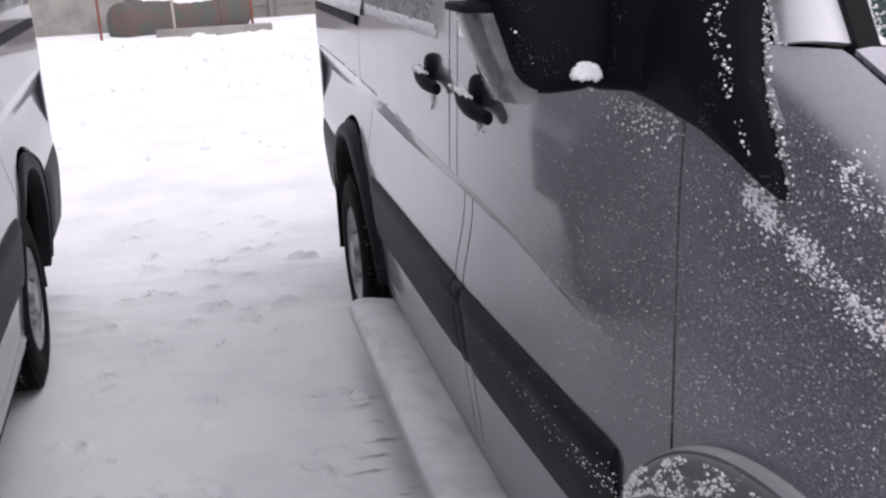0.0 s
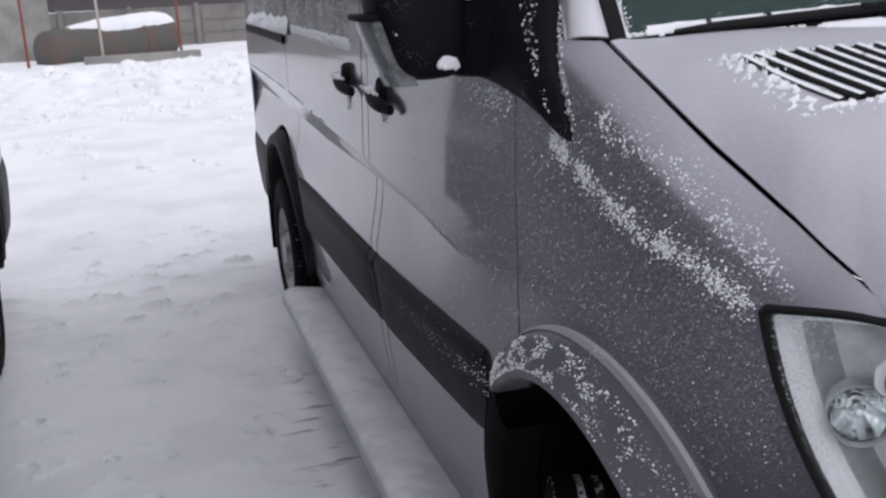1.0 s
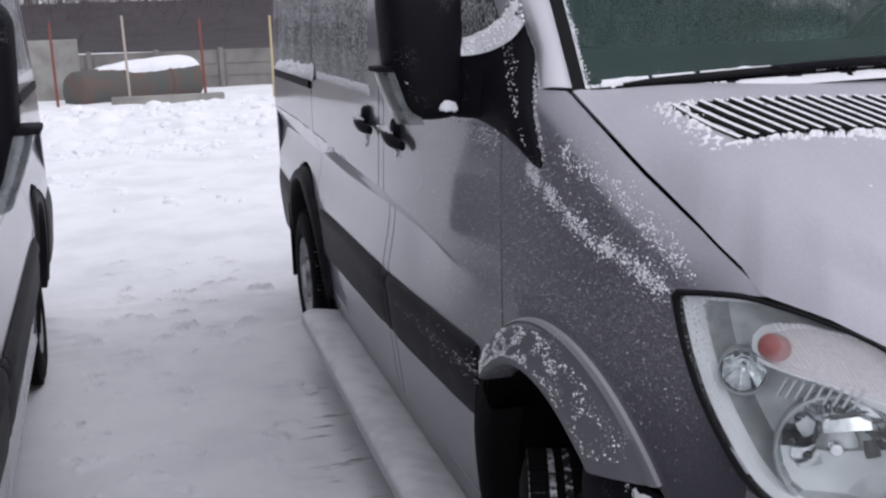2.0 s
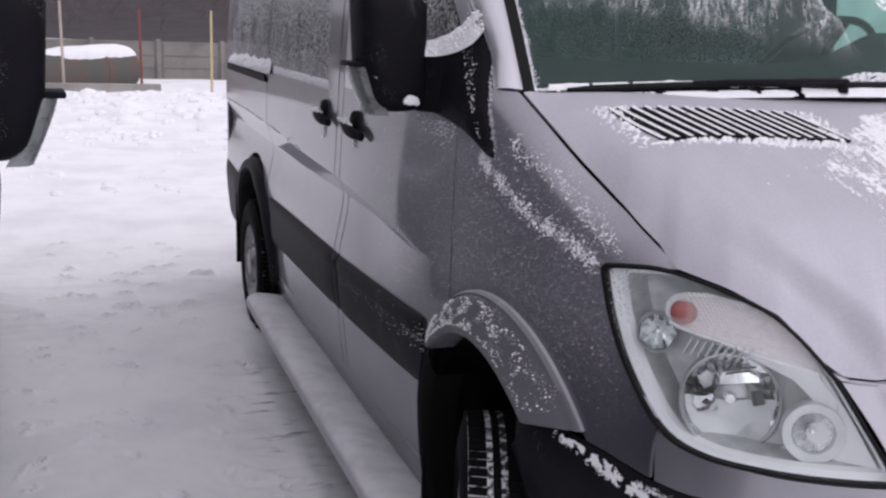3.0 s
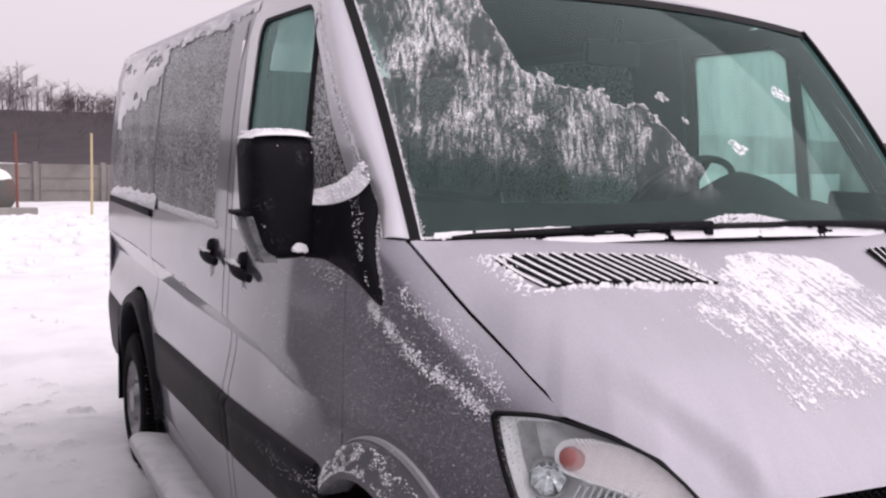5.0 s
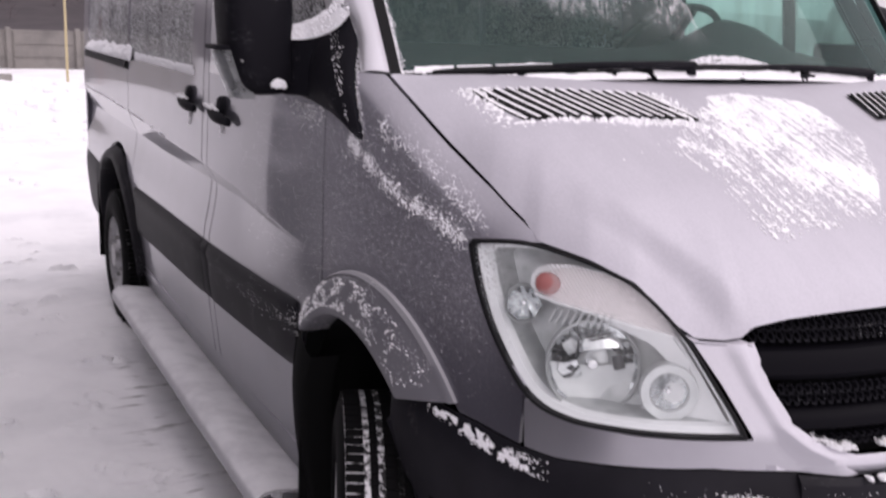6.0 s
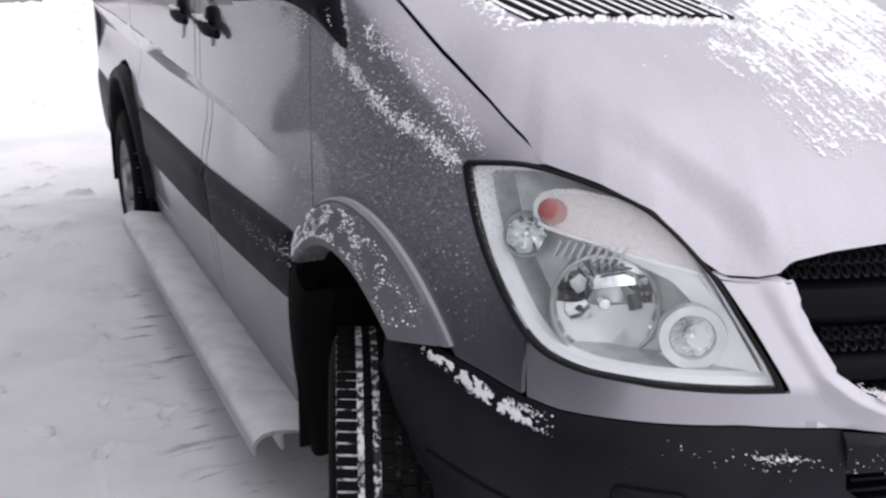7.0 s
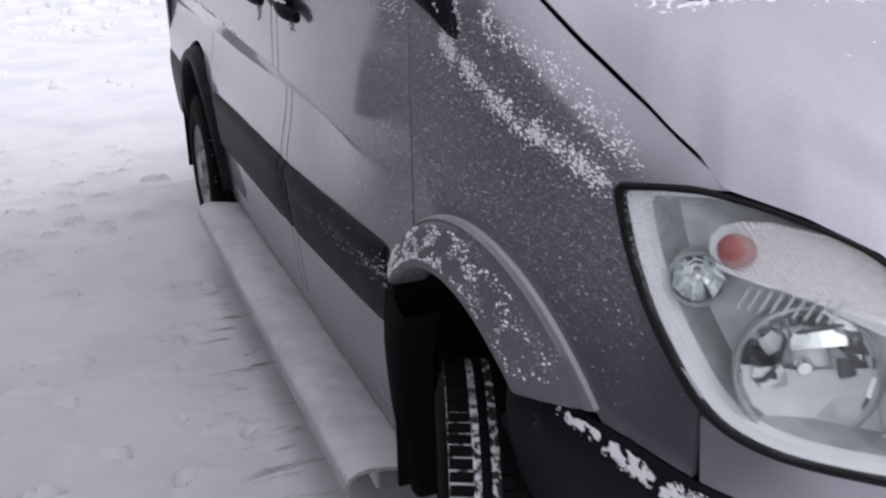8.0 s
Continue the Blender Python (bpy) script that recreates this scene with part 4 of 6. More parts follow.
def build_mirror(van, f):
    mirror = new("wing_mirror")
    mirror.parent = van
    # housing: rounded shell, flat to the rear
    bm = bmesh.new()
    rows = []
    for k_, (dy, s) in enumerate(((0.075, 0.93), (0.06, 0.985), (0.02, 1.0), (-0.03, 0.985), (-0.062, 0.93), (-0.08, 0.80), (-0.09, 0.55), (-0.094, 0.02))):
        loop = []
        for p in rounded_loop([(-0.135, 1.418), (-0.012, 1.422), (-0.014, 1.742), (-0.190, 1.738)], 0.045, 5, 2):
            loop.append(p)
        # the lower outer corner is cut away for the lamp
        shaped = []
        for p in loop:
            q = Vector(p)
            # the outer side runs straight down to the tab, then slants in under the signal lens
            had = -0.190 + 0.055 * (1.738 - q.y) / 0.32
            want = interp(q.y, [(1.418, -0.138), (1.53, -0.176), (1.545, -0.180), (1.738, -0.190)])
            if q.x < -0.05:
                q.x = -0.05 + (q.x + 0.05) * (want + 0.05) / (had + 0.05)
            c = Vector((-0.095, 1.585))
            q = c + (q - c) * s
            shaped.append(f(Vector((q.x, 1.45 + dy, q.y))))
        rows.append(shaped)
    vs = grid(bm, rows, close_v=True)
    bm.faces.new(vs[0])
    bm.faces.new(vs[-1])
    part("housing", bm, BLACK, mirror, "black plastic mirror housing with specks of snow")
    bm = bmesh.new()
    loop = rounded_loop([(-0.125, 1.44), (-0.028, 1.44), (-0.03, 1.72), (-0.172, 1.715)], 0.035, 5, 2)
    bm.faces.new([bm.verts.new(f(Vector((p.x, 1.528, p.y)))) for p in loop])
    part("mirror_glass", bm, CHROME, mirror, smooth=False)
    # side signal: clear wrap-round lens under a small black tab
    bm = bmesh.new()
    rows = []
    for t in np.linspace(0, 1, 9):
        x = -0.184 + 0.046 * t ** 1.2
        z = 1.532 - 0.118 * t
        rows.append([f(Vector((x + 0.03, 1.40, z))), f(Vector((x - 0.004, 1.405, z))), f(Vector((x - 0.014, 1.43, z))), f(Vector((x - 0.014, 1.49, z - 0.004))), f(Vector((x - 0.002, 1.52, z - 0.004)))])
    grid(bm, rows)
    part("signal_lens", bm, GREYLENS, mirror, "ribbed clear signal lens", thick=0.004)
    bm = bmesh.new()
    for t in np.linspace(0.06, 0.94, 10):
        x = -0.184 + 0.046 * t ** 1.2
        z = 1.532 - 0.118 * t
        tube(bm, [f(Vector((x - 0.009, 1.43, z))), f(Vector((x - 0.009, 1.50, z - 0.004)))], 0.004, 6)
    part("lens_ribs", bm, CLEAR, mirror)
    bm = bmesh.new()
    box(bm, -0.212, -0.17, 1.40, 1.50, 1.533, 1.545, 0.005)
    for v in bm.verts:
        v.co = f(v.co)
    part("tab", bm, BLACK, mirror)
    # arm and the triangular foot on the door
    bm = bmesh.new()
    rows = []
    for x, y0, y1, z0, z1 in ((-0.03, 1.385, 1.50, 1.425, 1.572), (0.0, 1.345, 1.50, 1.425, 1.574), (0.022, 1.290, 1.50, 1.42, 1.580), (0.040, 1.235, 1.50, 1.41, 1.592), (0.060, 1.20, 1.50, 1.405, 1.600)):
        rows.append([f(Vector((x, p.x, p.y))) for p in rounded_loop([(y0, z0), (y1, z0), (y1, z1), (y0, z1)], 0.02, 3, 1)])
    vs = grid(bm, rows, close_v=True)
    bm.faces.new(vs[0])
    bm.faces.new(vs[-1])
    part("arm", bm, BLACK, mirror)
    bm = bmesh.new()
    outline = [(1.050, 1.350), (1.085, 1.41), (1.116, 1.46), (1.150, 1.52), (1.186, 1.575), (1.232, 1.632), (1.30, 1.62), (1.42, 1.58), (1.42, 1.42), (1.33, 1.414), (1.20, 1.396), (1.11, 1.372)]
    c = Vector((1.29, 1.48))
    rows = []
    for t, o in ((1.0, -0.004), (0.985, 0.012), (0.9, 0.020), (0.5, 0.026), (0.05, 0.028)):
        rows.append([f(on_skin(c.lerp(Vector(p), t), o)) for p in outline])
    vs = grid(bm, rows, close_v=True)
    bm.faces.new(vs[-1])
    part("foot", bm, BLACK, mirror, "black triangular mirror foot with rime")
    return mirror


def door_handle(door, f, y, z):
    handle = new("handle")
    handle.parent = door
    bm = bmesh.new()
    rows = []
    for i in range(13):
        t = i / 12
        yy = y + 0.115 * (t - 0.5) * 2
        o = 0.008 + 0.022 * math.sin(math.pi * min(max(t, 0.04), 0.96)) ** 0.5
        hh = 0.014 + 0.006 * math.sin(math.pi * t)
        row = []
        for s in range(10):
            an = 2 * math.pi * s / 10
            q = on_skin((yy, z - 0.012 + 0.022 * t + hh * math.sin(an)), o + 0.010 * math.cos(an))
            row.append(f(q))
        rows.append(row)
    vs = grid(bm, rows, close_v=True)
    bm.faces.new(vs[0])
    bm.faces.new(vs[-1])
    part("grip", bm, BLACK, handle, "black pull handle with snow on it")
    # boss behind the grip
    bm = bmesh.new()
    rows = []
    for t, o in ((1.0, 0.0), (0.96, 0.014), (0.8, 0.020), (0.1, 0.022)):
        rows.append([f(on_skin((y + 0.026 * t * math.cos(2 * math.pi * s / 20), z + 0.026 + 0.036 * t * math.sin(2 * math.pi * s / 20)), o)) for s in range(20)])
    vs = grid(bm, rows, close_v=True)
    bm.faces.new(vs[-1])
    part("boss", bm, BLACK, handle)
    return handle


def trim_strip(van, f, y0, y1, name="side_moulding"):
    top = [(1.37, 0.868), (2.25, 0.838), (3.8, 0.796), (5.3, 0.79)]
    low = [(1.37, 0.665), (2.25, 0.630), (3.8, 0.565), (5.3, 0.56)]
    n = max(2, int((y1 - y0) / 0.06))
    rows = []
    for i in range(n + 1):
        y = y0 + (y1 - y0) * i / n
        zt, zl = interp(y, top), interp(y, low)
        o = 0.0 if i in (0, n) else 1.0
        row = []
        for s, d in ((0.0, 0.0), (0.03, 0.012), (0.12, 0.020), (0.2, 0.022), (0.30, 0.016), (0.5, 0.018), (0.8, 0.016), (0.96, 0.012), (1.0, 0.0)):
            row.append(f(on_skin((y, zt + (zl - zt) * s), d * (0.6 + 0.4 * o))))
        rows.append(row)
    bm = bmesh.new()
    vs = grid(bm, rows)
    bm.faces.new(vs[0])
    bm.faces.new(vs[-1])
    return part(name, bm, TRIM, van, "dark grey side moulding")


def build_board(van, f):
    board = new("running_board")
    board.parent = van
    bm = bmesh.new()
    top = [(0.092, 0.282), (0.0, 0.298), (-0.040, 0.304), (-0.070, 0.300), (-0.090, 0.288), (-0.100, 0.268), (-0.099, 0.242)]
    low = [(-0.090, 0.242), (-0.091, 0.266), (-0.083, 0.280), (-0.068, 0.290), (-0.040, 0.293), (0.0, 0.288), (0.092, 0.274)]
    rows = [[f(Vector((x, y, z))) for x, z in top + low] for y in (1.462, 1.466, 2.2, 3.0, 3.792, 3.80)]
    vs = grid(bm, rows, close_v=True)
    bm.faces.new(vs[0])
    bm.faces.new(vs[-1])
    part("tread_board", bm, BOARD, board, "snow-dusted aluminium running board")
    bm = bmesh.new()
    box(bm, -0.020, -0.010, 1.475, 3.79, 0.236, 0.291, 0.002)
    for v in bm.verts:
        v.co = f(v.co)
    part("web", bm, BOARD, board)
    for y in (1.85, 2.6, 3.7):
        bm = bmesh.new()
        box(bm, 0.0, 0.2, y - 0.03, y + 0.03, 0.215, 0.245, 0.004)
        for v in bm.verts:
            v.co = f(v.co)
        part("bracket", bm, BLACK, board)


def build_side(van, f, body, right, board_on):
    """Everything on one flank."""
    sill = lambda y: 0.408
    # fender
    bm = bmesh.new()
    arch_o = lambda y: arch(y, 1.0, 0.49, 0.45, 0.585)
    skin_patch(bm, 0.478, 0.645, 14, lambda y: max(bumper_top(a_yz(y, 0.83)) + 0.004, arch_o(y) if y > 0.60 else 0), lambda y: interp(y, LAMP_REAR), 16, flip=f)
    skin_patch(bm, 0.645, 1.266, 46, lambda y: max(bumper_top(a_yz(y, 0.83)) + 0.004 if y < 0.75 else 0, arch_o(y)), lambda y: min(interp(y, GAP_Z) - 0.003, 1.50), 26, flip=f)
    skin_patch(bm, 0.505, 0.645, 10, lambda y: interp(y, LAMP_OVER) + 0.002, lambda y: max(interp(y, GAP_Z) - 0.003, interp(y, LAMP_OVER) + 0.004), 6, flip=f)
    part("fender", bm, body, van, "silver fender dusted with rime", thick=0.010)
    # front door
    door = new("front_door")
    door.parent = van
    bm = bmesh.new()
    skin_patch(bm, 1.272, 2.325, 40, lambda y: max(0.408, arch_o(y) if y < 1.48 else 0), lambda y: 1.425, 16, flip=f, breaks=True)
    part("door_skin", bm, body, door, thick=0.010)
    outer = [(1.075, 1.425), (2.325, 1.425), (2.325, 2.19), (1.75, 2.19)]
    inner = [(1.20, 1.475), (2.215, 1.475), (2.215, 2.12), (1.735, 2.12)]
    bm = bmesh.new()
    window_ring(bm, outer, inner, 0.05, f)
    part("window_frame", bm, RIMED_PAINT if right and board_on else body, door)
    bm = bmesh.new()
    seal_ring(bm, inner, 0.05, f)
    part("seal", bm, SEAL, door)
    bm = bmesh.new()
    window_pane(bm, [(1.215, 1.48), (1.605, 1.48), (1.662, 2.03), (1.652, 2.03)], 0.02, f)
    if right:
        part("quarter_pane", bm, RIMED, door, "quarter light covered in rime")
    else:
        part("quarter_pane", bm, FOGGED, door).visible_shadow = False
    bm = bmesh.new()
    tube(bm, [f(on_skin((1.612, 1.47), -0.01)), f(on_skin((1.64, 1.75), -0.01)), f(on_skin((1.672, 2.08), -0.01))], 0.013 if right else 0.026, 8)
    part("divider", bm, SEAL, door)
    bm = bmesh.new()
    window_pane(bm, [(1.622, 1.48), (2.205, 1.48), (2.205, 2.11), (1.69, 2.11)], 0.03, f)
    g = part("pane", bm, HAZY if right else FOGGED, door, "fogged green-tinted side window")
    g.visible_shadow = False
    door_handle(door, f, 2.14, 1.300)
    trim_strip(door, f, 1.44, 2.318)
    # door post between the doors
    bm = bmesh.new()
    skin_patch(bm, 2.333, 2.398, 3, sill, lambda y: 2.19, 16, flip=f, breaks=True)
    part("door_post", bm, body, van, thick=0.008)
    trim_strip(van, f, 2.328, 2.400)
    # sliding door
    slider = new("sliding_door")
    slider.parent = van
    arch_r = lambda y: arch(y, 4.254, 0.50, 0.45, 0.50) if abs(y - 4.254) < 0.5 else 0
    bm = bmesh.new()
    skin_patch(bm, 2.406, 3.85, 44, lambda y: max(0.408, arch_r(y)), lambda y: 1.37, 16, flip=f, breaks=True)
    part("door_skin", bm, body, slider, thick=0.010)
    outer = [(2.406, 1.37), (3.85, 1.37), (3.85, 2.19), (2.406, 2.19)]
    inner = [(2.58, 1.41), (3.838, 1.41), (3.838, 2.15), (2.58, 2.15)]
    bm = bmesh.new()
    window_ring(bm, outer, inner, 0.07, f)
    part("window_frame", bm, body, slider)
    bm = bmesh.new()
    window_pane(bm, inner, 0.07, f, -0.004)
    part("pane", bm, RIMED, slider, "dark side window covered in rime")
    door_handle(slider, f, 2.575, 1.303)
    trim_strip(slider, f, 2.41, 3.76)
    # rear quarter
    bm = bmesh.new()
    skin_patch(bm, 3.858, 5.26, 44, lambda y: max(0.42, arch_r(y)), lambda y: 1.40, 16, flip=f, breaks=True)
    part("rear_quarter", bm, body, van, "silver rear quarter panel", thick=0.010)
    bm = bmesh.new()
    outer = [(3.858, 1.40), (5.26, 1.40), (5.26, 2.19), (3.858, 2.19)]
    inner = [(3.88, 1.45), (5.08, 1.45), (5.08, 2.15), (3.88, 2.15)]
    window_ring(bm, outer, inner, 0.07, f)
    part("rear_window_frame", bm, body, van)
    bm = bmesh.new()
    window_pane(bm, inner, 0.07, f, -0.004)
    part("rear_side_pane", bm, RIMED, van, "dark rear side window covered in rime")
    bm = bmesh.new()
    rows = []
    for y in np.linspace(3.87, 5.15, 8):
        rows.append([f(on_skin((y, z), o)) for z, o in ((1.385, 0.0), (1.385, 0.012), (1.35, 0.012), (1.345, 0.0))])
    grid(bm, rows)
    part("door_rail", bm, BLACK, van, "black sliding-door rail")
    flare_part(van, f, 1.0, 0.495, 0.46, 0.585, 0.43, 0.40, 0.505, 0.240, 0.775, 0.026, FLARE, yc_i=1.11, t0_i=0.292, t1_i=0.712)
    flare_part(van, f, 1.0, 0.500, 0.46, 0.585, 0.425, 0.42, 0.495, 0.778, 1.12, 0.022, GAP, "mud_guard")
    flare_part(van, f, 4.254, 0.505, 0.45, 0.478, 0.462, 0.41, 0.450, -0.05, 1.05, 0.040 if board_on else 0.010, TRIM)
    arch_liner(van, f, 1.06, 0.455, 0.40, 0.525)
    arch_liner(van, f, 4.254, 0.45, 0.40, 0.44)
    # sill
    bm = bmesh.new()
    rows = []
    for y in np.linspace(1.44, 3.82, 14):
        rows.append([f(Vector((x, y, z))) for x, z in ((0.10, 0.402), (0.062, 0.400), (0.056, 0.394), (0.055, 0.37), (0.058, 0.350), (0.070, 0.345), (0.074, 0.30), (0.09, 0.262), (0.16, 0.25))])
    grid(bm, rows)
    part("sill", bm, body, van, thick=0.008)
    # running board
    if board_on:
        build_board(van, f)
    # mud flaps
    for yy, z0, z1 in ((1.445, 0.25, 0.70), (4.73, 0.24, 0.66)):
        bm = bmesh.new()
        box(bm, 0.025 if yy < 3 else (-0.01 if board_on else 0.085), 0.30, yy - 0.006, yy + 0.006, z0, z1, 0.004)
        for v in bm.verts:
            v.co = f(v.co)
        part("mud_flap", bm, GAP, van, "black rubber mud flap")
    # pillar beside the windscreen
    bm = bmesh.new()
    rows = []
    for i in range(19):
        t = i / 18
        w = screen(0.0, t)
        e = on_skin((1.125 + (1.75 - 1.125) * t, 1.50 + (2.19 - 1.50) * t))
        n = Vector((-0.75, -0.60, 0.3)).normalized()
        w_in = w + Vector((0.004, -0.004, 0))
        row = [w_in + n * -0.02, w_in]
        for s in (0.1, 0.25, 0.45, 0.65, 0.85):
            row.append(w.lerp(e, s) + n * 0.020 * (1 - (2 * s - 1) ** 2))
        row.append(e)
        rows.append([f(p) for p in row])
    grid(bm, rows)
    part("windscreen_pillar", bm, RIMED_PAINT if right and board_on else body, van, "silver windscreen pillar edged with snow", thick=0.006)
    bm = bmesh.new()
    rows = []
    for i in range(19):
        t = -0.02 + 1.02 * i / 18
        a, b = screen(-0.006, t, 0.012), screen(0.005, t, 0.014)
        c, d = screen(0.005, t, -0.01), screen(-0.006, t, -0.01)
        rows.append([f(p) for p in (a, b, c, d)])
    grid(bm, rows, close_v=True)
    part("windscreen_seal", bm, SEAL, van)
    bm = bmesh.new()
    skin_patch(bm, 2.24, 2.56, 4, lambda y: 0.45, lambda y: 2.19, 10, out=-0.04, flip=f)
    part("pillar_lining", bm, CABIN, van, "grey pillar lining", thick=0.02)
    build_mirror(van, f if board_on else (lambda p: f(Vector(p) + Vector((0.006, 0.0, -0.044)))))
    build_headlight(van, f)
    build_wheel(van, f, 1.063 if board_on else 1.04, -0.004 if board_on else 0.05, radius=0.356, steer=0 if not board_on else (-20 if right else 20))
    build_wheel(van, f, 4.254, -0.008 if board_on else 0.075, snowy=False)


def build_front(van, body):
    """Bumper, grille, hood, windscreen and roof: both halves."""
    both = (side_of(True), side_of(False))
    # hood
    rim = resample(hood_rim(), 150)
    bm = bmesh.new()
    for f in both:
        rows = []
        for i, b in enumerate(rim):
            u = i / 150
            rows.append([f(hood_point(b, u ** 0.9, (j / 60) ** 1.35)) for j in range(61)])
        grid(bm, rows)
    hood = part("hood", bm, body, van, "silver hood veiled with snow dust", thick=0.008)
    # vents: dark slot with slanted slats
    for f in both:
        vent = new("hood_vent")
        vent.parent = hood

        def at(u, v, lift):
            x = (0.222 + 0.438 * u) * (1 - v) + (0.262 + 0.440 * u) * v
            y = (0.900 - 0.068 * u) * (1 - v) + (0.748 - 0.060 * u) * v
            return hood_at(x, y, lift)
        bm = bmesh.new()
        free_patch(bm, 14, 4, lambda u, v: at(u, v, 0.0065), f)
        part("slot", bm, GAP, vent, smooth=False)
        for i in range(15):
            u = -0.02 + 0.96 * i / 14
            bm = bmesh.new()
            rows = []
            for v in np.linspace(0.02, 0.98, 6):
                q = u + 0.05 * v
                q = min(max(q, 0.004), 0.996)
                a, b = at(q, v, 0.0), at(min(q + 0.019, 1.0), v, 0.0)
                rows.append([f(a + Vector((0, 0, 0.0055))), f(a + Vector((0.001, 0, 0.012))), f(b + Vector((0, 0, 0.013))), f(b + Vector((0.001, 0, 0.0055)))])
            grid(bm, rows, close_v=True)
            part("slat", bm, SNOWY, vent, smooth=False)
    # painted panel under the lamps and round the grille
    lamp_low = [(a_yz(0.47, 0.9), 0.922), (a_yz(0.384, 0.9), 0.902), (a_x(0.232), 0.904), (a_x(0.328), 0.914), (a_x(0.40), 0.921)]
    lamp_in = [(0.86, 0.397), (0.92, 0.397), (0.934, 0.391), (1.011, 0.357), (1.088, 0.318)]
    grille_out = [(0.86, 0.62), (0.885, 0.60), (0.900, 0.545), (0.915, 0.512), (0.945, 0.472), (1.011, 0.437), (1.088, 0.418)]
    bm = bmesh.new()
    for f in both:
        a0, a1 = a_yz(0.470, 0.87), a_x(0.403)
        free_patch(bm, 20, 5, lambda u, v: skin(a0 + (a1 - a0) * u, (bumper_top(a0 + (a1 - a0) * u) + 0.003) * (1 - v) + interp(a0 + (a1 - a0) * u, lamp_low) * v), f)

        def strip(u, v):
            z = 0.853 + (1.084 - 0.853) * v
            x = interp(z, lamp_in) * (1 - u) + interp(z, grille_out) * u
            z = max(z, bumper_top(a_x(x)) + 0.003)
            return skin(a_x(x), z, 0.007 * smooth_step(u, 0.35, 0.75) * (1 - smooth_step(u, 0.75, 1.0) * 1.9))
        free_patch(bm, 12, 22, strip, f)
        b0, b1 = a_x(0.545), math.pi / 2
        free_patch(bm, 12, 5, lambda u, v: skin(b0 + (b1 - b0) * u, bumper_top(b0 + (b1 - b0) * u) + 0.003 + (0.893 - bumper_top(b0) - 0.003) * v, 0.006 * math.sin(math.pi * v)), f)
    part("front_panel", bm, FRONT_LIT_PAINT if body == SILVER else body, van, "silver panel round grille and lamps", thick=0.010)
    hinge = [(0.318, 0.276, 1.104), (0.342, 0.252, 1.086), (0.385, 0.224, 1.086), (0.412, 0.210, 1.092)]

    def ledge(u, v):
        x = 0.322 + 0.092 * u
        high_p = Vector((x, interp(x, [(p[0], p[1]) for p in hinge]) + 0.006, interp(x, [(p[0], p[2]) for p in hinge]) - 0.003))
        return skin(a_x(x), 1.083, 0.003).lerp(high_p, v)
    for f in both:
        bm = bmesh.new()
        free_patch(bm, 12, 3, ledge, f)
        part("corner_strip", bm, FRONT_LIT_PAINT if body == SILVER else body, van, thick=0.004)
    # bumper with its intake opening
    bm = bmesh.new()
    for f in both:
        a0, a1 = a_yz(0.895, 0.6), a_x(0.47)

        def cheek(u, v):
            a = a0 + (a1 - a0) * u
            zt = bumper_top(a)
            z = 0.27 + (zt - 0.27) * v
            o = 0.016 * (1 - abs(2 * v - 1) ** 6) + 0.010 * smooth_step(v, 0.55, 0.62) * (1 - smooth_step(v, 0.92, 1.0))
            p = skin(a, z, o)
            # cut back along the wheel arch
            edge = interp(z, ARCH_FRONT)
            if p.y > edge:
                q = skin(a_yz(edge, z), z, o)
                p = Vector((q.x, edge, z))
            return p
        free_patch(bm, 46, 22, cheek, f)
        b0, b1 = a_x(0.47), math.pi / 2
        gap_t = lambda a: 0.792
        gap_l = lambda a: interp(a, [(a_x(0.47), 0.775), (a_x(0.56), 0.70), (math.pi / 2, 0.695)])
        free_patch(bm, 16, 6, lambda u, v: skin(b0 + (b1 - b0) * u, gap_t(0) + (bumper_top(b0 + (b1 - b0) * u) - gap_t(0)) * v, 0.016 * (1 - abs(2 * v - 1) ** 6) + 0.006), f)
        free_patch(bm, 16, 12, lambda u, v: skin(b0 + (b1 - b0) * u, 0.27 + (gap_l(b0 + (b1 - b0) * u) - 0.27) * v, 0.012 * (1 - abs(2 * v - 1) ** 6) + 0.004), f)
    bumper = part("bumper", bm, BUMPER, van, "dark grey plastic bumper", thick=0.012)
    bm = bmesh.new()
    rows = []
    for y in np.linspace(0.70, 0.476, 14):
        rows.append([skin(a_yz(y, z), z, o) for z, o in ((0.622, 0.020), (0.6235, 0.0275), (0.631, 0.0275), (0.6325, 0.020))])
    grid(bm, rows)
    part("groove", bm, GAP, bumper)
    # intake: dark back and fins
    bm = bmesh.new()
    for f in both:
        b0, b1 = a_x(0.47), math.pi / 2
        free_patch(bm, 12, 3, lambda u, v: skin(b0 + (b1 - b0) * u, 0.68 + 0.125 * v, -0.07), f)
    intake = part("intake", bm, GAP, bumper, smooth=False)
    for i in range(5):
        bm = bmesh.new()
        z = 0.705 + 0.019 * i
        for f in both:
            b0, b1 = a_x(0.50), math.pi / 2
            rows = []
            for u in np.linspace(0, 1, 15):
                a = b0 + (b1 - b0) * u
                rows.append([f(skin(a, z, -0.055)), f(skin(a, z + 0.007, -0.018)), f(skin(a, z + 0.003, -0.016)), f(skin(a, z - 0.006, -0.05))])
            grid(bm, rows, close_v=True)
        part("fin", bm, BLACK, intake, smooth=False)
    # towing-eye cover
    bm = bmesh.new()
    loop = rounded_loop([(a_x(0.197), 0.690), (a_x(0.272), 0.712), (a_x(0.272), 0.748), (a_x(0.197), 0.735)], 0.019, 5)
    c = sum(loop, Vector((0, 0))) / len(loop)
